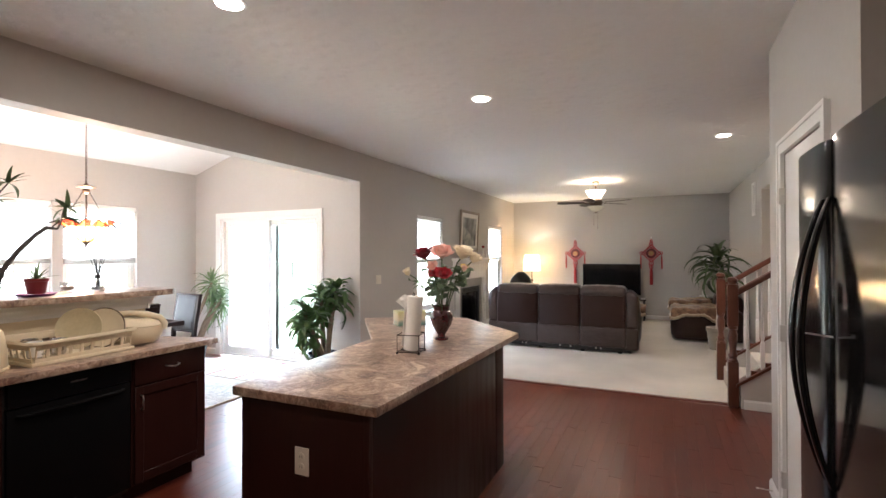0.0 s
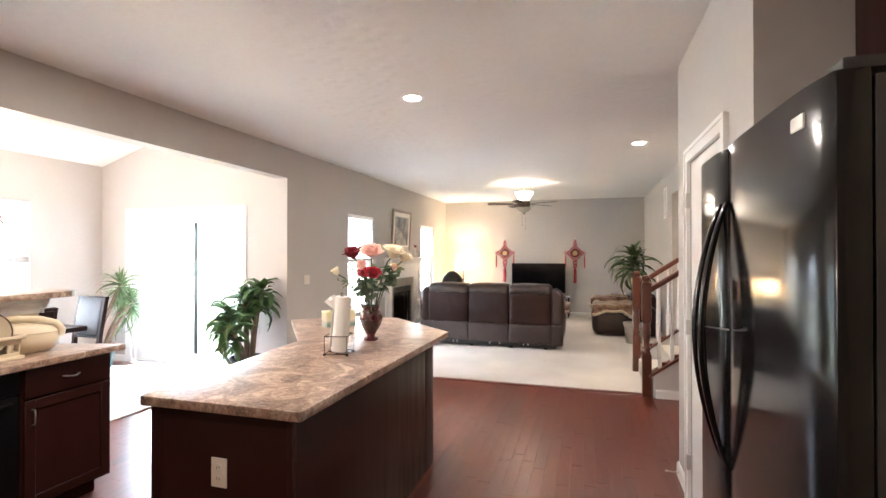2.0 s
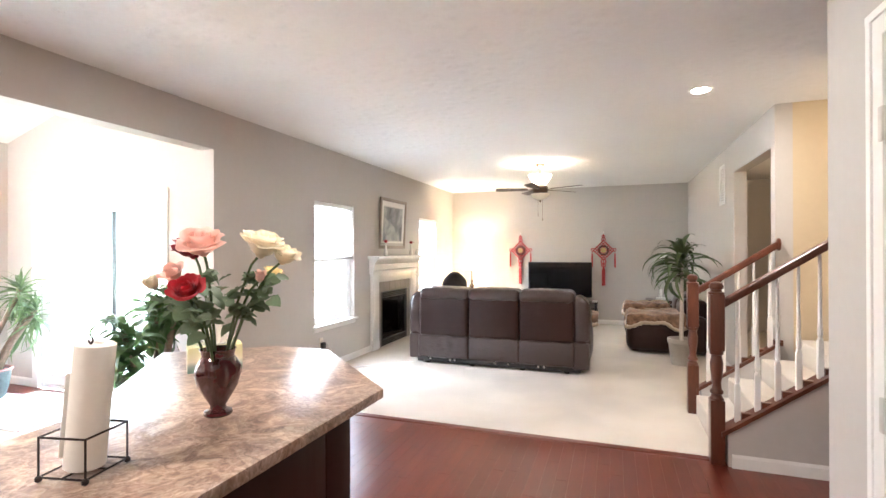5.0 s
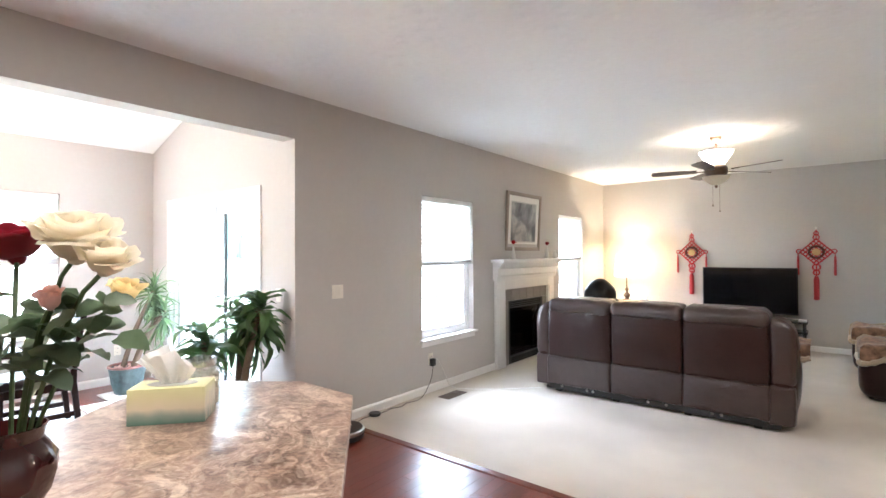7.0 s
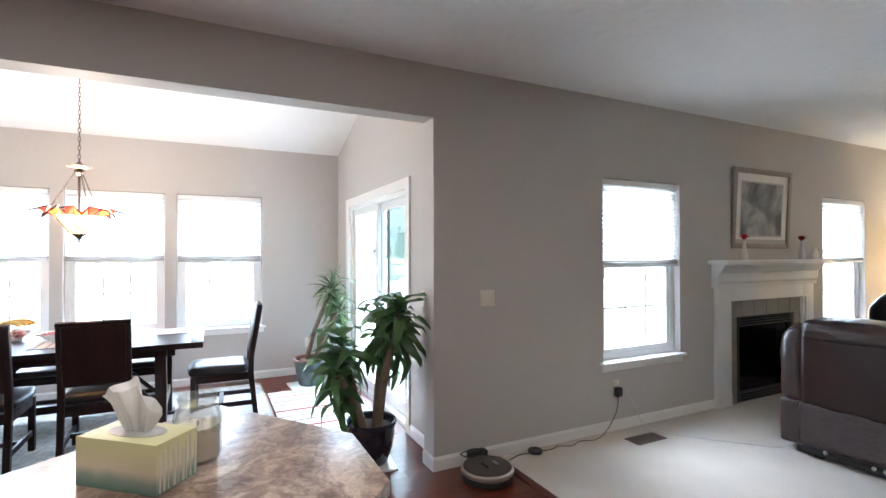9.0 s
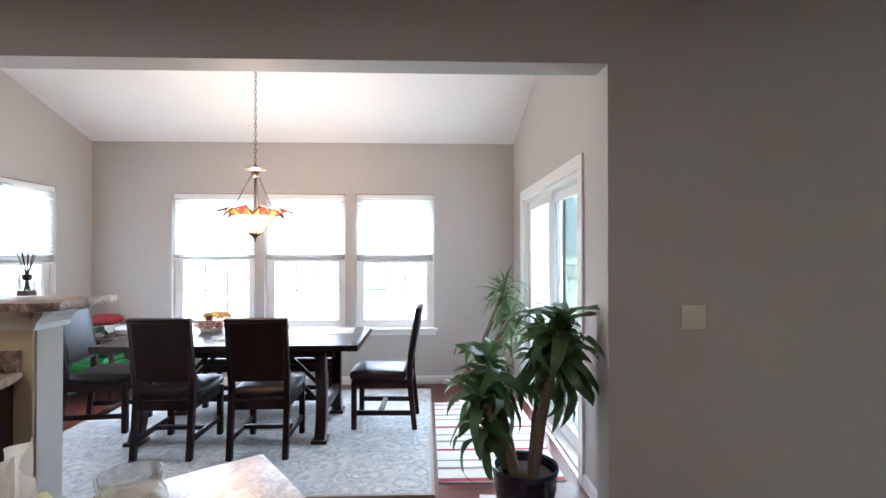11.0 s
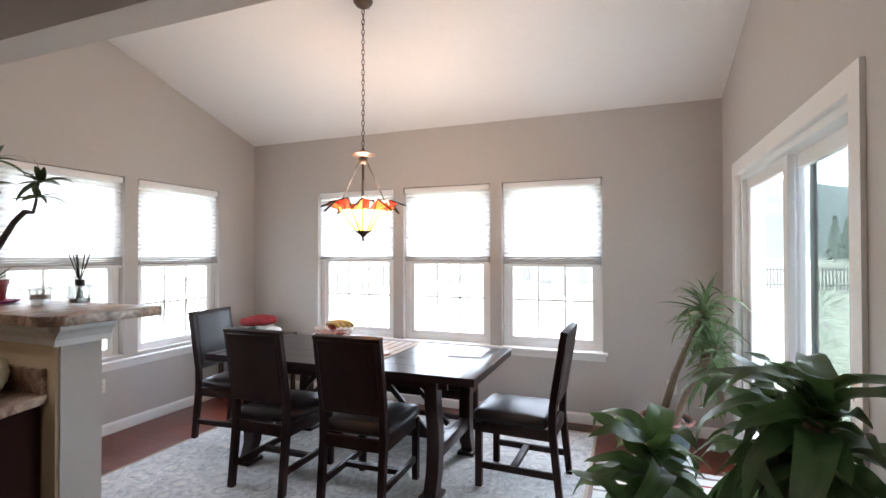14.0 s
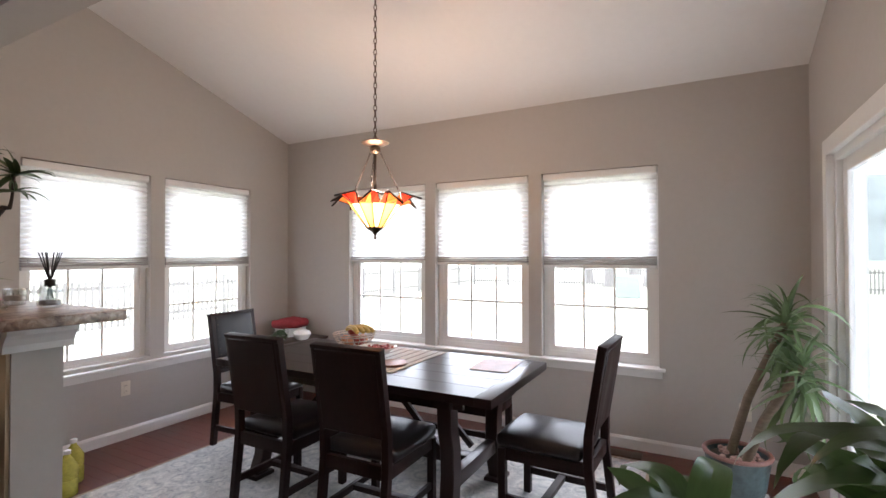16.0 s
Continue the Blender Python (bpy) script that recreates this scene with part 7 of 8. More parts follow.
tr = thing("wooden_trivet", pose(-5.12, 2.73, TOP + 0.0065), "round reddish wooden trivet on the table", "trivet")
bm = bmesh.new()
lathe(bm, [(0.09, 0), (0.094, 0.004), (0.094, 0.010), (0.09, 0.014), (0.02, 0.0135)], n=36)
part("disc", bm, surface("red_brown_wood", (0.3, 0.12, 0.06), 0.4, vary=0.2), tr)

# pendant lamp
pn = thing("pendant_lamp", pose(-4.98, 2.70, 0), "stained glass pendant lamp with amber and red petals, lit", "pendant lamp")
PZ = 2.69 + SL * (6.49 - 4.98)
bm = bmesh.new()
lathe(bm, [(0.01, PZ - 0.05), (0.045, PZ - 0.035), (0.065, PZ - 0.01), (0.066, PZ + 0.012)], n=28)
part("canopy", bm, M_BRONZE, pn)
ch_m = None
z, k = 2.17, 0
while z < PZ - 0.05:
    bm = bmesh.new()
    link = [(0.0085 * math.cos(a), 0, 0.021 * math.sin(a)) for a in [2 * math.pi * i / 12 for i in range(13)]]
    if ch_m is None:
        tube(bm, link, 0.0028, 5)
        ch_m = made("chain_link", bm, M_BRONZE, True)
    else:
        bm.free()
    ob = new("chain_link", ch_m)
    ob.parent = pn
    ob.matrix_basis = pose(0, 0, z, 0, 0, 90 * (k % 2) + 20)
    z += 0.034
    k += 1
bm = bmesh.new()
lathe(bm, [(0.012, 2.06), (0.03, 2.075), (0.034, 2.095), (0.025, 2.105), (0.07, 2.118), (0.084, 2.128), (0.07, 2.136), (0.03, 2.145), (0.012, 2.16), (0.006, 2.175)], n=32)
part("hub", bm, M_BRONZE, pn)
M_LEAD_DARK = surface("dark_bronze_chain", (0.035, 0.028, 0.024), 0.45, metal=0.7)
bm = bmesh.new()
tube(bm, [(0, 0, 1.60), (0, 0, 2.07)], 0.009, 10)
part("centre_rod", bm, M_LEAD_DARK, pn)
for k in range(3):
    a = 2 * math.pi * k / 3 + 0.5
    p, q = Vector((0.03 * math.cos(a), 0.03 * math.sin(a), 2.08)), Vector((0.17 * math.cos(a), 0.17 * math.sin(a), 1.825))
    bm = bmesh.new()
    m = 14
    for i in range(m):
        c = p.lerp(q, (i + 0.5) / m)
        d = (q - p).normalized()
        s = d.cross(Vector((0, 0, 1))).normalized() if i % 2 else d.cross(Vector((0, 0, 1))).normalized().cross(d)
        tube(bm, [c + 0.013 * math.cos(t) * d + 0.005 * math.sin(t) * s for t in [2 * math.pi * j / 8 for j in range(9)]], 0.002, 5)
    part("side_chain", bm, M_LEAD_DARK, pn)


def stained(name, colour, strength):
    mat = thin_cloth(name, colour, 0.75)
    nt = mat.node_tree
    em, ad = nt.nodes.new("ShaderNodeEmission"), nt.nodes.new("ShaderNodeAddShader")
    em.inputs[0].default_value, em.inputs[1].default_value = (*colour, 1), strength
    mx = nt.nodes["Mix Shader"]
    nt.links.new(mx.outputs[0], ad.inputs[0])
    nt.links.new(em.outputs[0], ad.inputs[1])
    nt.links.new(ad.outputs[0], nt.nodes["Material Output"].inputs[0])
    return mat


M_AMBER = stained("amber_glass", (1.0, 0.50, 0.10), 0.10)
M_HONEY = stained("honey_glass", (1.0, 0.74, 0.32), 0.16)
M_REDGL = stained("red_glass", (0.55, 0.03, 0.012), 0.02)
M_SMOKE = stained("brown_glass", (0.50, 0.13, 0.03), 0.03)
M_PALE = clear_glass("pale_petal_glass", (0.92, 0.80, 0.68), 0.05, 0.08)
M_LEAD = surface("dark_lead_came", (0.05, 0.04, 0.035), 0.4, metal=0.7)


def ring_pt(r, z, a):
    return Vector((r * math.cos(a), r * math.sin(a), z))


NP = 12
lowr, lowz, midr, midz, topr, topz = 0.046, 1.612, 0.150, 1.752, 0.185, 1.818
for k in range(NP):
    a0, a1 = 2 * math.pi * k / NP, 2 * math.pi * (k + 1) / NP
    am = (a0 + a1) / 2
    out_r, out_z = (0.288, 1.785) if k % 2 else (0.252, 1.742)
    A, B_, C, D = ring_pt(lowr, lowz, a0), ring_pt(lowr, lowz, a1), ring_pt(midr, midz, a1), ring_pt(midr, midz, a0)
    E_, F = ring_pt(topr, topz, a0), ring_pt(topr, topz, a1)
    tipp, belly = ring_pt(out_r, out_z, am), ring_pt(midr + 0.004, midz, am)
    p1, p2 = E_.lerp(tipp, 0.55), F.lerp(tipp, 0.55)
    for name, pts, m_, lab in (
            ("glass_panel", (A, B_, C, D), M_HONEY if k % 2 else M_AMBER, "amber glass panel"),
            ("glass_petal", (D, belly, p1, E_), M_REDGL if k % 2 else M_SMOKE, "red and orange glass petal"),
            ("glass_petal", (belly, C, F, p2), M_REDGL if k % 2 else M_SMOKE, "dark red glass petal"),
            ("glass_petal", (belly, p2, tipp, p1), M_PALE if k % 2 else M_SMOKE, "pale and dark red glass petal")):
        bm = bmesh.new()
        bm.faces.new([bm.verts.new(p) for p in pts])
        part(name, bm, m_, pn, lab, False)
    bm = bmesh.new()
    tube(bm, [A, D, E_], 0.0045, 5)
    tube(bm, [D, belly, C], 0.0025, 5)
    tube(bm, [E_, p1, tipp, p2, F], 0.006, 5)
    tube(bm, [p1, belly, p2], 0.0025, 5)
    part("lead_came", bm, M_LEAD, pn)
bm = bmesh.new()
lathe(bm, [(0.004, 1.545), (0.009, 1.555), (0.006, 1.57), (0.02, 1.59), (0.048, 1.61), (0.052, 1.618), (0.02, 1.622)], n=24)
part("finial", bm, M_BRONZE, pn)

# ---- plants ----
M_LEAF_BROAD = surface("dark_glossy_leaf", (0.048, 0.098, 0.034), 0.32, vary=0.45, grain=10, patch=5, each=0.7, bump=0.15, bump_scale=50, stretch=(1, 6, 1))
M_LEAF_THIN = surface("grey_green_leaf", (0.13, 0.19, 0.085), 0.32, vary=0.45, grain=10, patch=5, each=0.8, bump=0.15, bump_scale=50, stretch=(1, 6, 1))
M_LEAF_SILK = surface("deep_green_leaf", (0.075, 0.105, 0.045), 0.4, vary=0.4, grain=10, patch=5, each=0.6, bump=0.1, bump_scale=50, stretch=(1, 6, 1))
see_through(M_LEAF_BROAD, (0.12, 0.22, 0.06), 0.3)
see_through(M_LEAF_THIN, (0.14, 0.22, 0.09), 0.3)
see_through(M_LEAF_SILK, (0.06, 0.12, 0.04), 0.22)
M_CANE = surface("tan_plant_cane", (0.17, 0.125, 0.085), 0.8, vary=0.35, grain=30, patch=8, bump=0.6, bump_scale=60, stretch=(1, 1, 5))
M_SOIL = surface("potting_soil", (0.05, 0.035, 0.025), 0.95, vary=0.4, grain=60, bump=0.9, bump_scale=120, distance=0.008)
M_NAVY = surface("navy_glazed_pot", (0.018, 0.024, 0.042), 0.16, vary=0.5, grain=9, patch=6, spec=0.8, bump=0.05)
M_POT2 = surface("teal_embossed_pot", (0.055, 0.085, 0.088), 0.35, vary=0.55, grain=22, patch=9, bump=0.8, bump_scale=34, distance=0.006)
M_POT_RIM = surface("pink_terracotta_rim", (0.24, 0.11, 0.09), 0.5, vary=0.3, grain=20)
M_POT3 = surface("grey_plastic_pot", (0.30, 0.27, 0.23), 0.5, vary=0.1)


def broad_set(prefix, mat, lengths, width, wave=0.0):
    return [leaf_mesh("leaf", l, width * (0.8 + 0.1 * i), d, mat, 0.28, 11, 0.62 if wave else 0.6, c, wave) for i, (l, d, c) in enumerate(lengths)]


def pot(root, prof, mat, soil_r, soil_z):
    bm = bmesh.new()
    lathe(bm, prof, n=36)
    part("pot", bm, mat, root)
    bm = bmesh.new()
    lathe(bm, [(soil_r, soil_z - 0.02), (soil_r, soil_z), (soil_r * 0.6, soil_z + 0.008), (0.01, soil_z + 0.012)], n=28)
    part("soil", bm, M_SOIL, root)


def crown(root, at, meshes, count, spread, low, high, rng, size=(0.8, 1.1), keep=None):
    """Leaves set spirally about a cane's top, the lower ones hanging."""
    for i in range(count):
        u = i / count
        yaw = i * 137.5 + rng.uniform(-18, 18)
        pitch = low + (high - low) * u + rng.uniform(-10, 10)
        s = rng.uniform(*size)
        if keep and not keep(yaw, pitch):
            s *= 0.55
        put_leaf(meshes[rng.randrange(len(meshes))], root, Vector(at) + Vector((0, 0, spread * (u - 1))), yaw, pitch, s, rng.uniform(-45, 45))


rng = random.Random(11)
corn = thing("corn_plant", pose(-3.72, 4.60, 0), "broad-leaved corn plant in a navy glazed pot", "plant")
pot(corn, [(0.11, 0.016), (0.118, 0.024), (0.13, 0.05), (0.155, 0.12), (0.168, 0.20), (0.17, 0.25), (0.178, 0.275), (0.184, 0.30), (0.18, 0.31), (0.165, 0.305), (0.158, 0.27), (0.15, 0.22)], M_NAVY, 0.15, 0.265)
LB = broad_set("corn", M_LEAF_BROAD, [(0.40, 1.7, 0.022), (0.43, 2.2, -0.024), (0.36, 1.5, 0.02), (0.40, 2.6, 0.014), (0.32, 1.4, -0.016), (0.27, 0.9, 0.012)], 0.088, 0.018)
for (x, y), h, lean_, n in (((-0.05, -0.05), 0.80, (-0.06, -0.13), 44), ((0.05, 0.03), 1.04, (0.0, 0.16), 54), ((-0.02, 0.05), 0.92, (-0.12, 0.10), 40), ((0.04, -0.05), 0.64, (-0.04, -0.17), 22)):
    bm = bmesh.new()
    tipp = Vector((x + lean_[0], y + lean_[1], h))
    tube(bm, [(x, y, 0.24), (x + lean_[0] * 0.3, y + lean_[1] * 0.3, 0.24 + (h - 0.24) * 0.4), tipp], [0.034, 0.03, 0.022], 10)
    part("cane", bm, M_CANE, corn)
    crown(corn, tipp + Vector((0, 0, 0.06)), LB, n, 0.25, -34, 60, rng, (0.6, 1.0), lambda yaw, pitch: not 62 < yaw % 360 < 118)
tray = thing("plant_tray", pose(-3.76, 4.56, 0, 0, 0, -6), "white square plastic tray under the potted plant", "tray")
part("tray", rbox(-0.21, -0.2, 0.0, 0.21, 0.2, 0.015, 0.005), M_VINYL, tray)

yuc = thing("dracaena_plant", pose(-5.93, 4.60, 0), "spiky dracaena with two canes in a glazed pot", "plant")
pot(yuc, [(0.11, 0.016), (0.12, 0.03), (0.145, 0.12), (0.16, 0.22), (0.168, 0.27), (0.174, 0.30), (0.168, 0.305), (0.155, 0.28), (0.15, 0.24)], M_POT2, 0.15, 0.265)
bm = bmesh.new()
tube(bm, [(0.168 * math.cos(a), 0.168 * math.sin(a), 0.298) for a in [2 * math.pi * i / 36 for i in range(37)]], 0.014, 8)
part("pot_rim", bm, M_POT_RIM, yuc, "pink terracotta rim")
LT = broad_set("yucca", M_LEAF_THIN, [(0.36, 0.8, 0.006), (0.40, 1.5, -0.006), (0.33, 0.45, 0.0), (0.42, 2.3, 0.004)], 0.033)
for (x, y), tp_, n in (((-0.04, -0.04), (0.05, 0.24, 1.09), 92), ((0.05, 0.03), (0.20, 0.29, 0.87), 58), ((-0.02, 0.05), (0.08, 0.26, 0.80), 24)):
    bm = bmesh.new()
    tube(bm, [(x, y, 0.24), (x + (tp_[0] - x) * 0.35, y + (tp_[1] - y) * 0.35, 0.24 + (tp_[2] - 0.24) * 0.45), tp_], [0.026, 0.024, 0.02], 10)
    part("cane", bm, M_CANE, yuc)
    crown(yuc, Vector(tp_) + Vector((0, 0, 0.04)), LT, n, 0.20, -55, 74, rng, (0.6, 1.0), lambda yaw, pitch: not 40 < yaw % 360 < 140)
tray2 = thing("plant_tray", pose(-5.90, 4.58, 0, 0, 0, 3), "white square plastic tray under the glazed pot", "tray")
part("tray", rbox(-0.2, -0.2, 0.0, 0.2, 0.2, 0.015, 0.005), M_VINYL, tray2)
peb = thing("pebbles", pose(-5.93, 4.60, 0.27), "pinkish pebbles on the pot soil", "pebbles", "", "stuff")
bm = bmesh.new()
for i in range(28):
    a, r = rng.uniform(0, 6.28), rng.uniform(0.04, 0.13)
    lathe(bm, [(0.008, 0.0), (0.018, 0.008), (0.015, 0.02), (0.004, 0.026)], r * math.cos(a), r * math.sin(a), 8)
part("stones", bm, surface("pink_pebble", (0.45, 0.28, 0.24), 0.6, vary=0.4, patch=40), peb)

palm = thing("corn_plant", pose(0.74, 8.42, 0.008), "tall single-stem corn plant in a grey bucket pot", "plant")
pot(palm, [(0.115, 0.0), (0.12, 0.01), (0.15, 0.27), (0.162, 0.28), (0.163, 0.335), (0.155, 0.335), (0.145, 0.29), (0.14, 0.25)], M_POT3, 0.138, 0.285)
LS = broad_set("palm", M_LEAF_SILK, [(0.62, 2.1, 0.014), (0.66, 2.5, -0.014), (0.58, 1.8, 0.012), (0.60, 2.9, 0.008)], 0.078, 0.008)
bm = bmesh.new()
tube(bm, [(0, 0, 0.27), (0.01, 0.01, 0.7), (0.015, 0, 1.30)], [0.028, 0.025, 0.02], 10)
part("cane", bm, surface("pale_grey_stem", (0.42, 0.37, 0.32), 0.7, vary=0.15, grain=30), palm)
crown(palm, (0.015, 0, 1.42), LS, 64, 0.34, -5, 76, rng, (0.72, 1.05), lambda yaw, pitch: not (yaw % 360 < 40 or yaw % 360 > 320))

# things on the raised bar
BZ = 1.2375
mt = thing("money_tree", pose(-3.55, 1.38, BZ), "crooked-branched bonsai plant in a dark pot on the bar", "plant")
pot(mt, [(0.05, 0.0), (0.075, 0.012), (0.085, 0.06), (0.082, 0.075), (0.075, 0.07), (0.07, 0.05)], M_NAVY, 0.072, 0.055)
bm = bmesh.new()
tube(bm, [(0, 0.06, 0.05), (0.01, 0.09, 0.16), (-0.01, 0.17, 0.27), (-0.02, 0.27, 0.38), (-0.03, 0.33, 0.425), (-0.03, 0.39, 0.42), (-0.03, 0.41, 0.46), (-0.03, 0.43, 0.56)], [0.018, 0.016, 0.015, 0.013, 0.012, 0.008, 0.006, 0.005], 8)
part("branch", bm, surface("grey_brown_bark", (0.06, 0.05, 0.045), 0.8, vary=0.3, bump=0.5, bump_scale=60), mt)
bm = bmesh.new()
tube(bm, [(0, 0, 0.05), (0.02, -0.04, 0.2), (0.0, -0.05, 0.4), (-0.02, 0.06, 0.58), (0.0, 0.12, 0.68)], [0.014, 0.012, 0.01, 0.006, 0.004], 8)
part("branch", bm, bpy.data.materials["grey_brown_bark"], mt)
LM = [leaf_mesh("leaf", l * 0.9, 0.030, d, M_LEAF_SILK, 0.2, 6, 0.7) for l, d in ((0.15, 0.6), (0.17, 1.1), (0.13, 0.3))]
for at, n in (((-0.03, 0.45, 0.56), 13), ((-0.03, 0.43, 0.49), 8), ((0.0, 0.12, 0.68), 12), ((-0.02, 0.05, 0.56), 8)):
    for i in range(n):
        put_leaf(LM[i % 3], mt, at, i * 137.5 + rng.uniform(-20, 20), rng.uniform(-15, 50) if i else 85, rng.uniform(0.7, 1.1), rng.uniform(-30, 30))
al = thing("aloe_plant", pose(-3.50, 1.62, BZ + 0.012), "small aloe in a red pot", "plant")
pot(al, [(0.042, 0.0), (0.045, 0.004), (0.056, 0.075), (0.062, 0.078), (0.062, 0.095), (0.057, 0.095), (0.053, 0.08), (0.05, 0.06)], surface("red_plastic_pot", (0.22, 0.03, 0.03), 0.4), 0.052, 0.075)
LA = [leaf_mesh("leaf", l, 0.02, d, M_LEAF_THIN, 0.5, 6, 0.45) for l, d in ((0.11, 0.3), (0.15, 0.7))]
for i in range(14):
    put_leaf(LA[i % 2], al, (0, 0, 0.08), i * 137.5, 15 + 4.5 * i, rng.uniform(0.8, 1.1))
sc = thing("saucer", pose(-3.50, 1.62, BZ), "purple plastic plant saucer on the bar", "saucer")
bm = bmesh.new()
lathe(bm, [(0.07, 0), (0.09, 0.004), (0.105, 0.014), (0.1, 0.014), (0.085, 0.009), (0.02, 0.008)], n=32)
part("dish", bm, surface("purple_plastic", (0.42, 0.07, 0.36), 0.35), sc)
vt = thing("votive_candle", pose(-3.58, 1.83, BZ), "clear glass votive candle holder on the bar", "candle")
bm = bmesh.new()
lathe(bm, [(0.032, 0), (0.037, 0.004), (0.042, 0.07), (0.039, 0.07), (0.034, 0.02), (0.01, 0.018)], n=28)
part("glass", bm, M_JAR, vt)
bm = bmesh.new()
lathe(bm, [(0.031, 0.019), (0.036, 0.022), (0.037, 0.042), (0.01, 0.04)], n=24)
part("wax", bm, surface("grey_wax", (0.42, 0.36, 0.32), 0.5), vt)
rd = thing("reed_diffuser", pose(-3.62, 2.04, BZ), "clear glass reed diffuser with dark sticks on the bar", "reed diffuser")
bx = rbox(-0.035, -0.035, 0.0, 0.035, 0.035, 0.085, 0.01, 3)
part("bottle", bx, M_JAR, rd)
part("oil", rbox(-0.029, -0.029, 0.006, 0.029, 0.029, 0.03, 0.006, 2), surface("amber_grey_oil", (0.12, 0.10, 0.09), 0.1), rd)
bm = bmesh.new()
lathe(bm, [(0.017, 0.085), (0.019, 0.09), (0.019, 0.112), (0.015, 0.114)], n=20)
part("collar", bm, M_BLACK_MATT, rd)
for i in range(8):
    a = 2 * math.pi * i / 8
    bm = bmesh.new()
    tube(bm, [(-0.016 * math.cos(a), -0.016 * math.sin(a), 0.012), (0, 0, 0.10), ((0.03 + 0.012 * (i % 3)) * math.cos(a), (0.03 + 0.012 * (i % 2)) * math.sin(a), 0.225)], 0.0026, 5)
    part("reed", bm, M_BLACK_MATT, rd)
sg = thing("small_glass", pose(-3.48, 1.99, BZ), "small clear glass cup beside the diffuser", "glass")
bm = bmesh.new()
lathe(bm, [(0.018, 0), (0.02, 0.003), (0.022, 0.035), (0.02, 0.035), (0.017, 0.006), (0.005, 0.005)], n=20)
part("cup", bm, M_JAR, sg)

# corner stand and floor bottles
cs = thing("corner_stand", pose(-6.18, 0.72, 0), "small wooden stand heaped with household things", "side table")
part("top", rbox(-0.27, -0.24, 0.60, 0.3, 0.3, 0.625, 0.004), M_DARKWOOD, cs)
part("shelf", rbox(-0.25, -0.22, 0.2, 0.28, 0.28, 0.22, 0.003), M_DARKWOOD, cs)
for sx in (-0.24, 0.27):
    for sy in (-0.21, 0.27):
        part("leg", rbox(sx - 0.018, sy - 0.018, 0, sx + 0.018, sy + 0.018, 0.6, 0.003), M_DARKWOOD, cs)
bg = thing("cloth_bag", pose(-6.28, 0.66, 0.6265), "dark red folded cloth on a white box", "cloth")
part("box", rbox(-0.12, -0.1, 0, 0.12, 0.1, 0.09, 0.005), M_CERAMIC, bg)
part("folded_cloth", cushion(-0.14, -0.12, 0.092, 0.15, 0.13, 0.16, 0.03, 5, 0.025, 0.012, 3), surface("dark_red_cloth", (0.26, 0.02, 0.025), 0.85, vary=0.3), bg)
hp = thing("leafy_plant", pose(-6.02, 0.80, 0.6265), "small leafy green plant on the stand", "plant")
pot(hp, [(0.035, 0), (0.04, 0.004), (0.05, 0.05), (0.046, 0.05), (0.04, 0.03)], M_CERAMIC, 0.044, 0.04)
for i in range(26):
    put_leaf(LEAF_R[i % 3], hp, (0, 0, 0.045), i * 137.5, rng.uniform(-5, 70), rng.uniform(1.0, 1.8))
wb = thing("lidded_bowl", pose(-6.14, 0.96, 0.6265), "white lidded plastic bowl on the stand", "bowl")
bm = bmesh.new()
lathe(bm, [(0.05, 0), (0.07, 0.02), (0.085, 0.055), (0.088, 0.06), (0.075, 0.085), (0.03, 0.1)], n=28)
part("bowl", bm, M_CERAMIC, wb)
gc = thing("green_crate", pose(-6.16, 0.72, 0.2205), "bright green plastic crate on the stand shelf", "crate")
bm = bmesh.new()
box(bm, -0.2, -0.16, 0, 0.2, 0.16, 0.01)
for z in (0.05, 0.11, 0.17):
    box(bm, -0.2, -0.16, z - 0.02, 0.2, -0.152, z + 0.02)
    box(bm, -0.2, 0.152, z - 0.02, 0.2, 0.16, z + 0.02)
    box(bm, -0.2, -0.152, z - 0.02, -0.192, 0.152, z + 0.02)
    box(bm, 0.192, -0.152, z - 0.02, 0.2, 0.152, z + 0.02)
for sx in (-0.19, 0.19):
    for sy in (-0.15, 0.15):
        box(bm, sx - 0.012, sy - 0.012, 0.01, sx + 0.012, sy + 0.012, 0.19)
part("basket", bm, surface("green_plastic", (0.06, 0.34, 0.09), 0.4), gc)
M_YELLOW = surface("yellow_liquid_bottle", (0.62, 0.6, 0.12), 0.2, vary=0.2, patch=10)
for x, y in ((-4.24, 0.86), (-4.13, 1.03)):
    bt = thing("oil_bottle", pose(x, y, 0), "clear plastic bottle of yellow liquid on the floor", "bottle", "floor bottles")
    bm = bmesh.new()
    lathe(bm, [(0.05, 0), (0.055, 0.006), (0.056, 0.09), (0.05, 0.1), (0.056, 0.11), (0.055, 0.17), (0.03, 0.215), (0.016, 0.235), (0.016, 0.25)], n=24)
    part("bottle", bm, M_YELLOW, bt)
    bm = bmesh.new()
    lathe(bm, [(0.018, 0.248), (0.019, 0.252), (0.019, 0.27), (0.016, 0.272)], n=18)
    part("cap", bm, M_VINYL, bt)

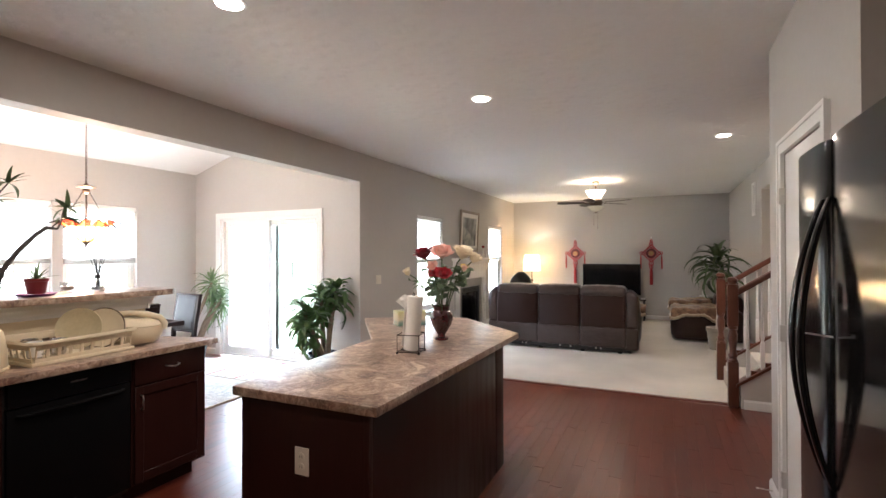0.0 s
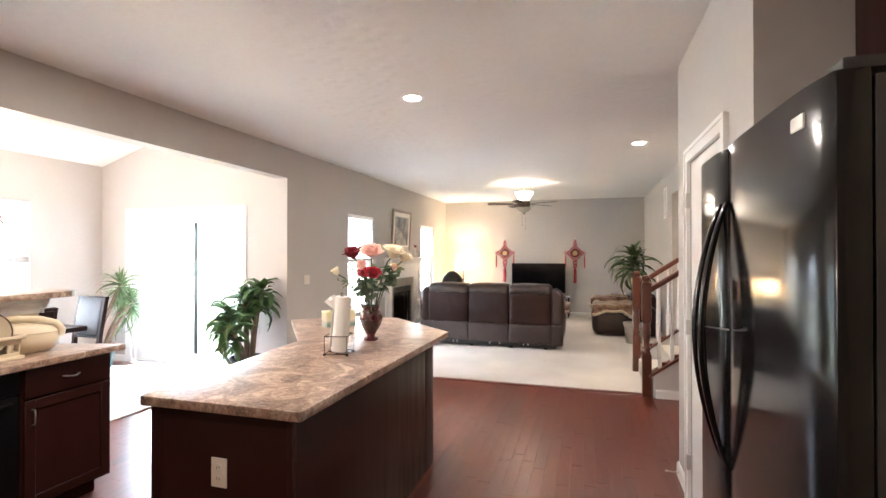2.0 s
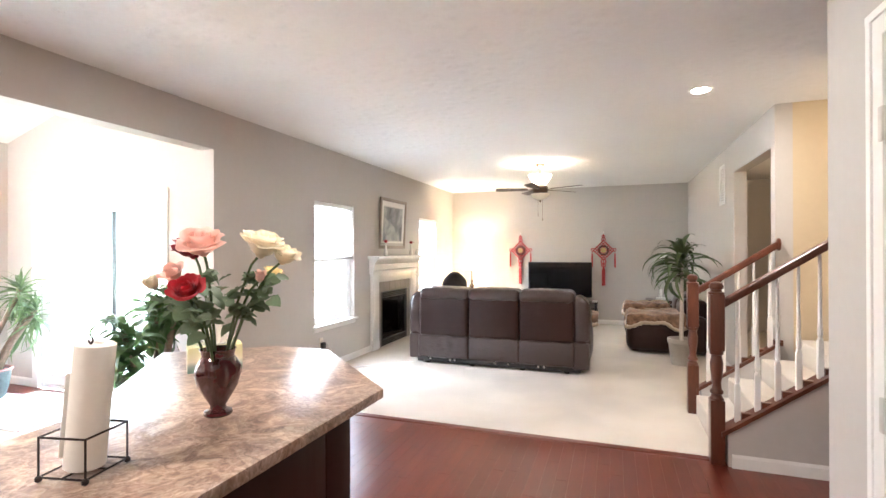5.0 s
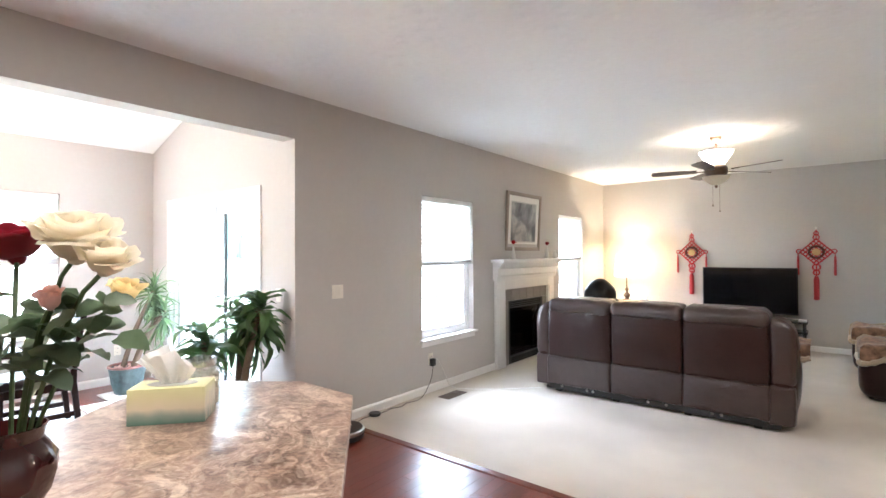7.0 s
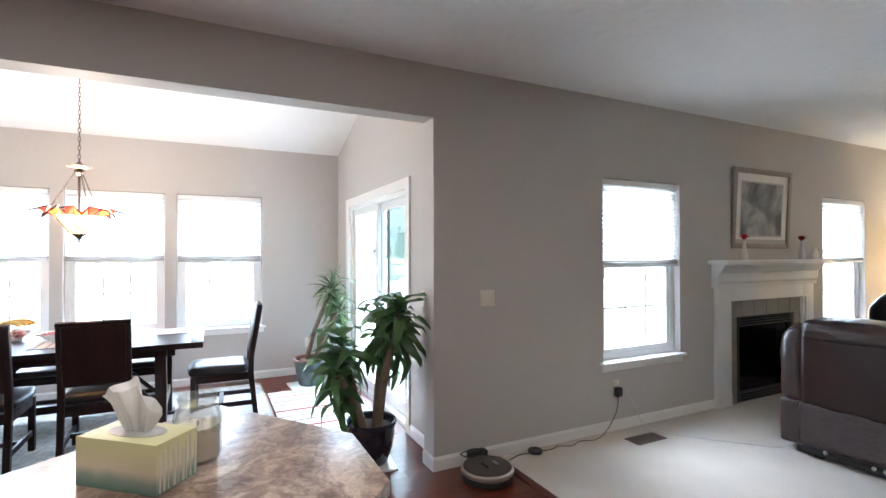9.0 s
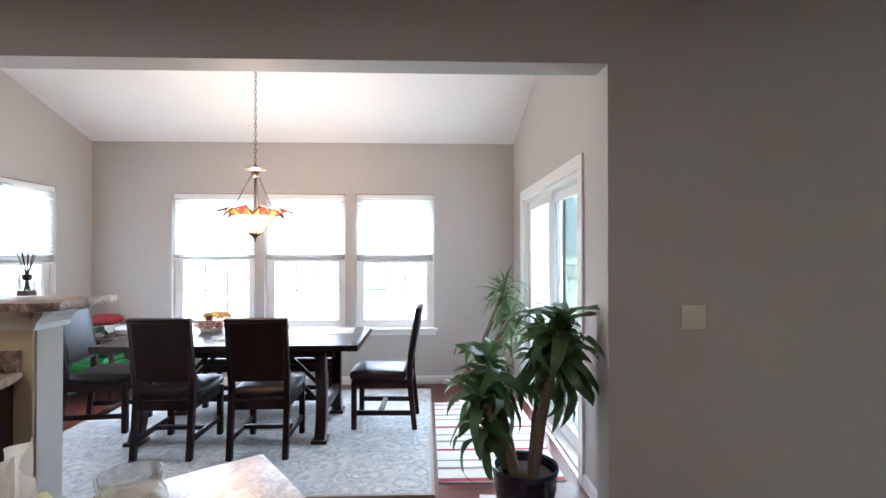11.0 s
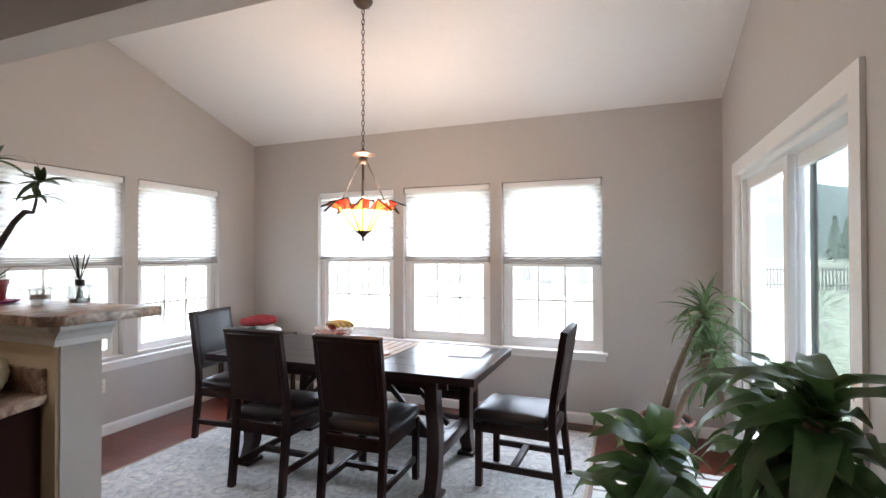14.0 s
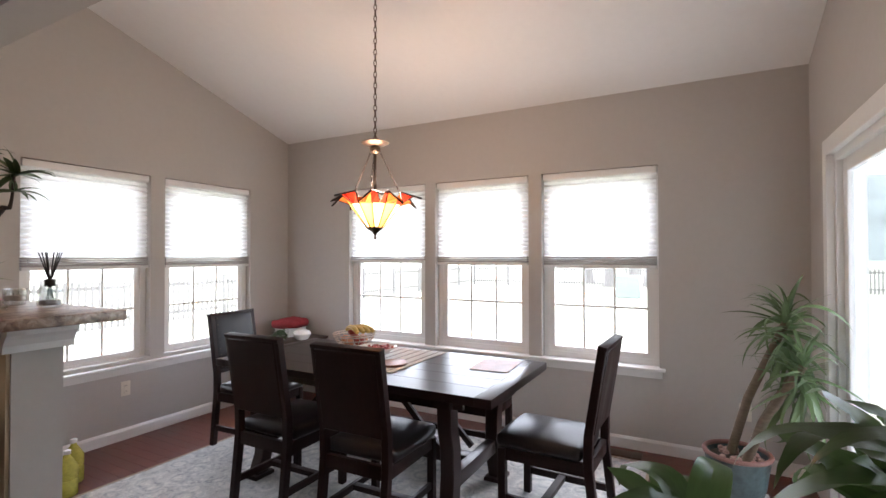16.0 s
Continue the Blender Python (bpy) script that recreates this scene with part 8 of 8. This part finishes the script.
# ---- outdoors ----
GZ = -0.45
M_GROUND = surface("winter_lawn", (0.34, 0.33, 0.24), 0.95, vary=0.3, grain=3, patch=0.15, bump=0.5, bump_scale=20, distance=0.03)
M_CONCRETE = surface("pale_concrete", (0.58, 0.56, 0.53), 0.85, vary=0.15, grain=20, patch=1.5, bump=0.3, bump_scale=80)
M_FENCE = surface("grey_wood_fence", (0.2, 0.19, 0.175), 0.85, vary=0.3, grain=8, patch=1)
M_BARK = surface("grey_bark", (0.22, 0.20, 0.185), 0.9, vary=0.35, grain=12, patch=2, bump=0.5, bump_scale=30)
M_HILL = surface("wooded_hill", (0.16, 0.18, 0.165), 0.95, vary=0.45, grain=0.06, patch=0.015, bump=0)
# needle green lightened and greyed: distance haze put into the colour
M_EVERGREEN = surface("haze_paled_needles", (0.24, 0.29, 0.23), 0.9, vary=0.5, grain=6, patch=1)
bm = bmesh.new()
bmesh.ops.create_grid(bm, x_segments=40, y_segments=40, size=600)
for v in bm.verts:
    v.co.z = GZ
tagged(new("ground", made("ground", bm, M_GROUND)), "pale dry winter lawn", "ground", "", "structure")
bm = rbox(-6.6, 5.22, GZ, -3.4, 8.6, -0.12, 0.01)
tagged(new("patio", made("patio", bm, M_CONCRETE)), "pale concrete patio slab outside the glass door", "patio", "", "structure")
# outside footing of the house, so that nothing stands in the air
bm = bmesh.new()
box(bm, DX - 0.16, DY0 - 0.16, GZ, WX - WT, DY1 + 0.16, -0.161)
box(bm, WX - WT, -2.13, GZ, 4.73, TVY + 0.15, -0.161)
tagged(new("foundation", made("foundation", bm, M_CONCRETE)), "grey concrete foundation under the house", "foundation", "", "structure")


def fence(x0, y0, x1, y1, step, tall, gap):
    root = thing("fence", pose(0, 0, 0), "weathered grey wooden picket fence round the yard", "fence", "yard fence")
    d = Vector((x1 - x0, y1 - y0, 0))
    n = int(d.length / step)
    u = d.normalized()
    m0 = Matrix(((u.x, -u.y, 0, 0), (u.y, u.x, 0, 0), (0, 0, 1, 0), (0, 0, 0, 1)))
    post = made("post", rbox(-0.05, -0.05, 0, 0.05, 0.05, tall + 0.1, 0.008, 1), M_FENCE)
    for i in range(n + 1):
        ob = new("post", post)
        ob.parent = root
        ob.matrix_basis = Matrix.Translation((x0 + u.x * step * i, y0 + u.y * step * i, GZ)) @ m0
    for z in (0.25, tall - 0.2):
        bm = bmesh.new()
        box(bm, 0, -0.02, z, d.length, 0.02, z + 0.09, Matrix.Translation((x0, y0, GZ)) @ m0)
        part("rail", bm, M_FENCE, root, "", False)
    bm = bmesh.new()
    k = int(d.length / gap)
    for i in range(k):
        h = tall + 0.02 * math.sin(i * 12.9)
        mm = Matrix.Translation((x0 + u.x * gap * i, y0 + u.y * gap * i, GZ)) @ m0
        box(bm, 0, 0.02, 0.06, gap * 0.4, 0.04, h, mm)
    tagged(part("pickets", bm, M_FENCE, root, "", False), "", "", "", "stuff")
    return root


fence(-32, -9, -32, 30, 2.4, 1.25, 0.15)
fence(-32, -9, 6, -9, 2.4, 1.25, 0.15)
fence(-32, 30, 6, 30, 2.4, 1.25, 0.15)


def bare_tree(x, y, tall, seed):
    rg = random.Random(seed)
    root = thing("bare_tree", pose(x, y, GZ), "leafless winter tree beyond the fence", "tree", "bare trees")
    bm = bmesh.new()
    tips = []
    p, r = Vector((0, 0, -0.1)), tall * 0.028
    path, rad = [p.copy()], [r * 1.3]
    for i in range(6):
        p = p + Vector((rg.uniform(-0.12, 0.12), rg.uniform(-0.12, 0.12), tall * 0.11))
        path.append(p.copy())
        rad.append(r * (1 - i * 0.12))
        if i >= 1:
            tips.append((p.copy(), r * (0.75 - i * 0.08)))
    tube(bm, path, rad, 8)
    part("trunk", bm, M_BARK, root)
    bm = bmesh.new()

    def branch(at, d, length, rr, depth):
        pts, q = [at], at
        for i in range(3):
            d = (d + Vector((rg.uniform(-0.25, 0.25), rg.uniform(-0.25, 0.25), rg.uniform(-0.05, 0.25)))).normalized()
            q = q + d * length / 3
            pts.append(q)
        tube(bm, pts, [rr, rr * 0.8, rr * 0.6, rr * 0.35], 4)
        if depth:
            for k in range(3):
                branch(pts[1 + k % 3], (d + Vector((rg.uniform(-0.9, 0.9), rg.uniform(-0.9, 0.9), rg.uniform(-0.1, 0.6)))).normalized(), length * rg.uniform(0.5, 0.7), rr * 0.5, depth - 1)
    for at, rr in tips:
        for k in range(3):
            a = rg.uniform(0, 6.28)
            branch(at, Vector((math.cos(a), math.sin(a), 0.7)).normalized(), tall * rg.uniform(0.25, 0.4), rr * 0.6, 3)
    part("limbs", bm, M_BARK, root)
    return root


t0 = bare_tree(-33.5, -0.6, 10, 1)
t1 = bare_tree(-35, 1.6, 12, 2)
for x, y, a, s, t in ((-37, -2.5, 80, 1.1, t0), (-34, 3.4, 150, 0.9, t1), (-36, -6, 210, 1.0, t0), (-39, 0.2, 40, 1.2, t1), (-26, -14, 90, 1.0, t0), (-15, -17, 30, 1.1, t1)):
    c = copy_thing(t, pose(x, y, GZ, 0, 0, a) )
    c.scale = (s, s, s)


def evergreen(x, y, tall, seed):
    rg = random.Random(seed)
    root = thing("evergreen_tree", pose(x, y, GZ), "evergreen tree on the far slope, its green paled for haze", "tree", "evergreens")
    bm = bmesh.new()
    tube(bm, [(0, 0, -0.1), (0, 0, tall * 0.95)], [tall * 0.02, 0.02], 6)
    part("trunk", bm, M_BARK, root)
    bm = bmesh.new()
    for i in range(420):
        u = rg.random() ** 0.7
        z = tall * (0.08 + 0.9 * (1 - u))
        r = tall * 0.22 * u * rg.uniform(0.35, 1.0)
        a = rg.uniform(0, 6.28)
        m = Matrix.Translation((r * math.cos(a), r * math.sin(a), z)) @ pose(0, 0, 0, rg.uniform(-20, 20), 20, math.degrees(a))
        L = tall * 0.07
        v = [bm.verts.new(m @ Vector(q)) for q in ((-L, 0, 0.02 * tall), (0, L * 0.5, 0), (L, 0, -0.03 * tall), (0, -L * 0.5, 0))]
        bm.faces.new(v)
    part("crown", bm, M_EVERGREEN, root)
    return root


e0 = evergreen(-150, 62, 9, 4)
for x, y, s in ((-70, 25, 1.2), (-66, 30, 0.9), (-78, 29, 1.3), (-74, 22, 0.8), (-82, 34, 1.1), (-58, 24, 0.6), (-84, 42, 1.3), (-90, 50, 1.1), (-86, 56, 1.4), (-95, 38, 1.5), (-80, 48, 0.9), (-92, 62, 1.2), (-76, 38, 0.8)):
    c = copy_thing(e0, pose(x * 2, y * 2, GZ, 0, 0, x * 7))
    c.scale = (s, s, s)


def neighbour_house(x, y, turn, label):
    root = thing("neighbour_house", pose(x, y, GZ, 0, 0, turn), label, "house", "neighbour houses")
    siding = bpy.data.materials.get("pale_siding") or surface("pale_siding", (0.55, 0.54, 0.5), 0.7, vary=0.06, grain=2)
    roofm = bpy.data.materials.get("grey_shingles") or surface("grey_shingles", (0.12, 0.11, 0.11), 0.9, vary=0.2, grain=4)
    part("wall", rbox(-5, -4, 0, 5, 4, 5.4, 0.02, 1), siding, root, "", False)
    bm = bmesh.new()
    extruded(bm, [(-4.5, 5.3), (4.5, 5.3), (0.0, 8.0)], -5.4, 5.4, "x")
    part("roof", bm, roofm, root, "", False)
    for wx in (-3, 0, 3):
        for z in (0.9, 3.4):
            for yy in (-4.03, 4.0):
                w = part("window", rbox(wx - 0.55, yy, z, wx + 0.55, yy + 0.03, z + 1.4, 0.01, 1), M_TRIM, root, "", False)
                part("pane", rbox(wx - 0.45, yy - 0.01, z + 0.1, wx + 0.45, yy + 0.04, z + 1.3, 0.005, 1), M_BLACK, w, "", False)
    return root


neighbour_house(-20, -48, 10, "pale sided two-storey house beyond the side fence")
bm = bmesh.new()
n, m_ = 90, 8
rows = []
for j in range(m_):
    v = j / (m_ - 1)
    row = []
    for i in range(n):
        a = math.radians(70 + 150 * i / (n - 1))
        d = 230 + 170 * v
        h = (14 + 9 * math.sin(a * 5) + 6 * math.sin(a * 13 + 1) + 8 * math.sin(a * 2.3 + 2)) * math.sin(math.pi * v * 0.55) * 1.5
        row.append(bm.verts.new((d * math.cos(a), d * math.sin(a), GZ - 0.3 + max(0, h) + 1.2 * v * noise.noise(Vector((i * 0.9, j * 1.3, 0))))))
    rows.append(row)
for p, q in zip(rows, rows[1:]):
    for i in range(n - 1):
        bm.faces.new((p[i], q[i], q[i + 1], p[i + 1]))
tagged(new("backdrop_hills", made("backdrop_hills", bm, M_HILL, True)), "low wooded grey-green hills on the horizon", "hills", "", "structure")
bx_ = thing("utility_box", pose(-26, 1.5, GZ), "grey green utility box in the yard", "utility box")
part("case", rbox(-0.5, -0.5, 0, 0.5, 0.5, 1.0, 0.03, 1), surface("grey_green_steel", (0.2, 0.24, 0.22), 0.5), bx_)

# ---- floor planks ----
def plank_mesh(length):
    bm = bmesh.new()
    w, c = 0.0413, 0.0005
    lo = [(-w, 0), (w, 0), (w, length - 0.0012), (-w, length - 0.0012)]
    hi = [(-w + c, c), (w - c, c), (w - c, length - 0.0012 - c), (-w + c, length - 0.0012 - c)]
    a = [bm.verts.new((x, y, -0.010)) for x, y in lo]
    b = [bm.verts.new((x, y, -0.0016)) for x, y in lo]
    t = [bm.verts.new((x, y, -0.0008)) for x, y in hi]
    for p, q in ((a, b), (b, t)):
        for i in range(4):
            bm.faces.new((p[i], p[(i + 1) % 4], q[(i + 1) % 4], q[i]))
    bm.faces.new(t)
    return bm


rng = random.Random(3)
LENGTHS = (0.62, 0.84, 1.06, 1.30)
PLANKS = {l: made("plank", plank_mesh(l), M_FLOOR) for l in LENGTHS}
rest_v, rest_f = [], []
x = DX + 0.0415
while x < 4.6:
    y0, y1 = (DY0, DY1) if x < WX - 0.1 else (-2.0, 5.44) if x < 1.3 else (3.46, 5.44)
    y = y0 - (rng.random() * 0.6 if WX - 0.1 <= x < 1.3 else 0)
    first = True
    while y < y1 - 0.02:
        l = rng.choice(LENGTHS)
        real = min(l, y1 - y)
        if first and x < WX - 0.1:
            real = min(real, rng.uniform(0.3, 1.2))
        first = False
        near = (-1.02 < x < 0.62 and y + real > 0.9) or (-2.9 < x < -1.6 and 2.2 < y + real and y < 5.0) or (-4.6 < x < -3.0 and y + real > 3.4)
        if near:
            ob = new("plank", PLANKS[l])
            ob.parent = floor
            ob.matrix_basis = pose(x, y, 0) @ Matrix.Diagonal((1, real / l, 1, 1))
        else:
            k = len(rest_v)
            w, c, e = 0.0413, 0.0005, real - 0.0012
            rest_v += [(x - w, y, -0.010), (x + w, y, -0.010), (x + w, y + e, -0.010), (x - w, y + e, -0.010), (x - w, y, -0.0016), (x + w, y, -0.0016), (x + w, y + e, -0.0016), (x - w, y + e, -0.0016), (x - w + c, y + c, -0.0008), (x + w - c, y + c, -0.0008), (x + w - c, y + e - c, -0.0008), (x - w + c, y + e - c, -0.0008)]
            for p, q in ((0, 4), (4, 8)):
                rest_f += [(k + p + i, k + p + (i + 1) % 4, k + q + (i + 1) % 4, k + q + i) for i in range(4)]
            rest_f.append((k + 8, k + 9, k + 10, k + 11))
        y += real
    x += 0.083
mesh = bpy.data.meshes.new("planks")
mesh.from_pydata(rest_v, [], rest_f)
mesh.materials.append(M_FLOOR)
ob = new("planks", mesh)
ob.parent = floor
tagged(ob, "", "", "", "stuff")
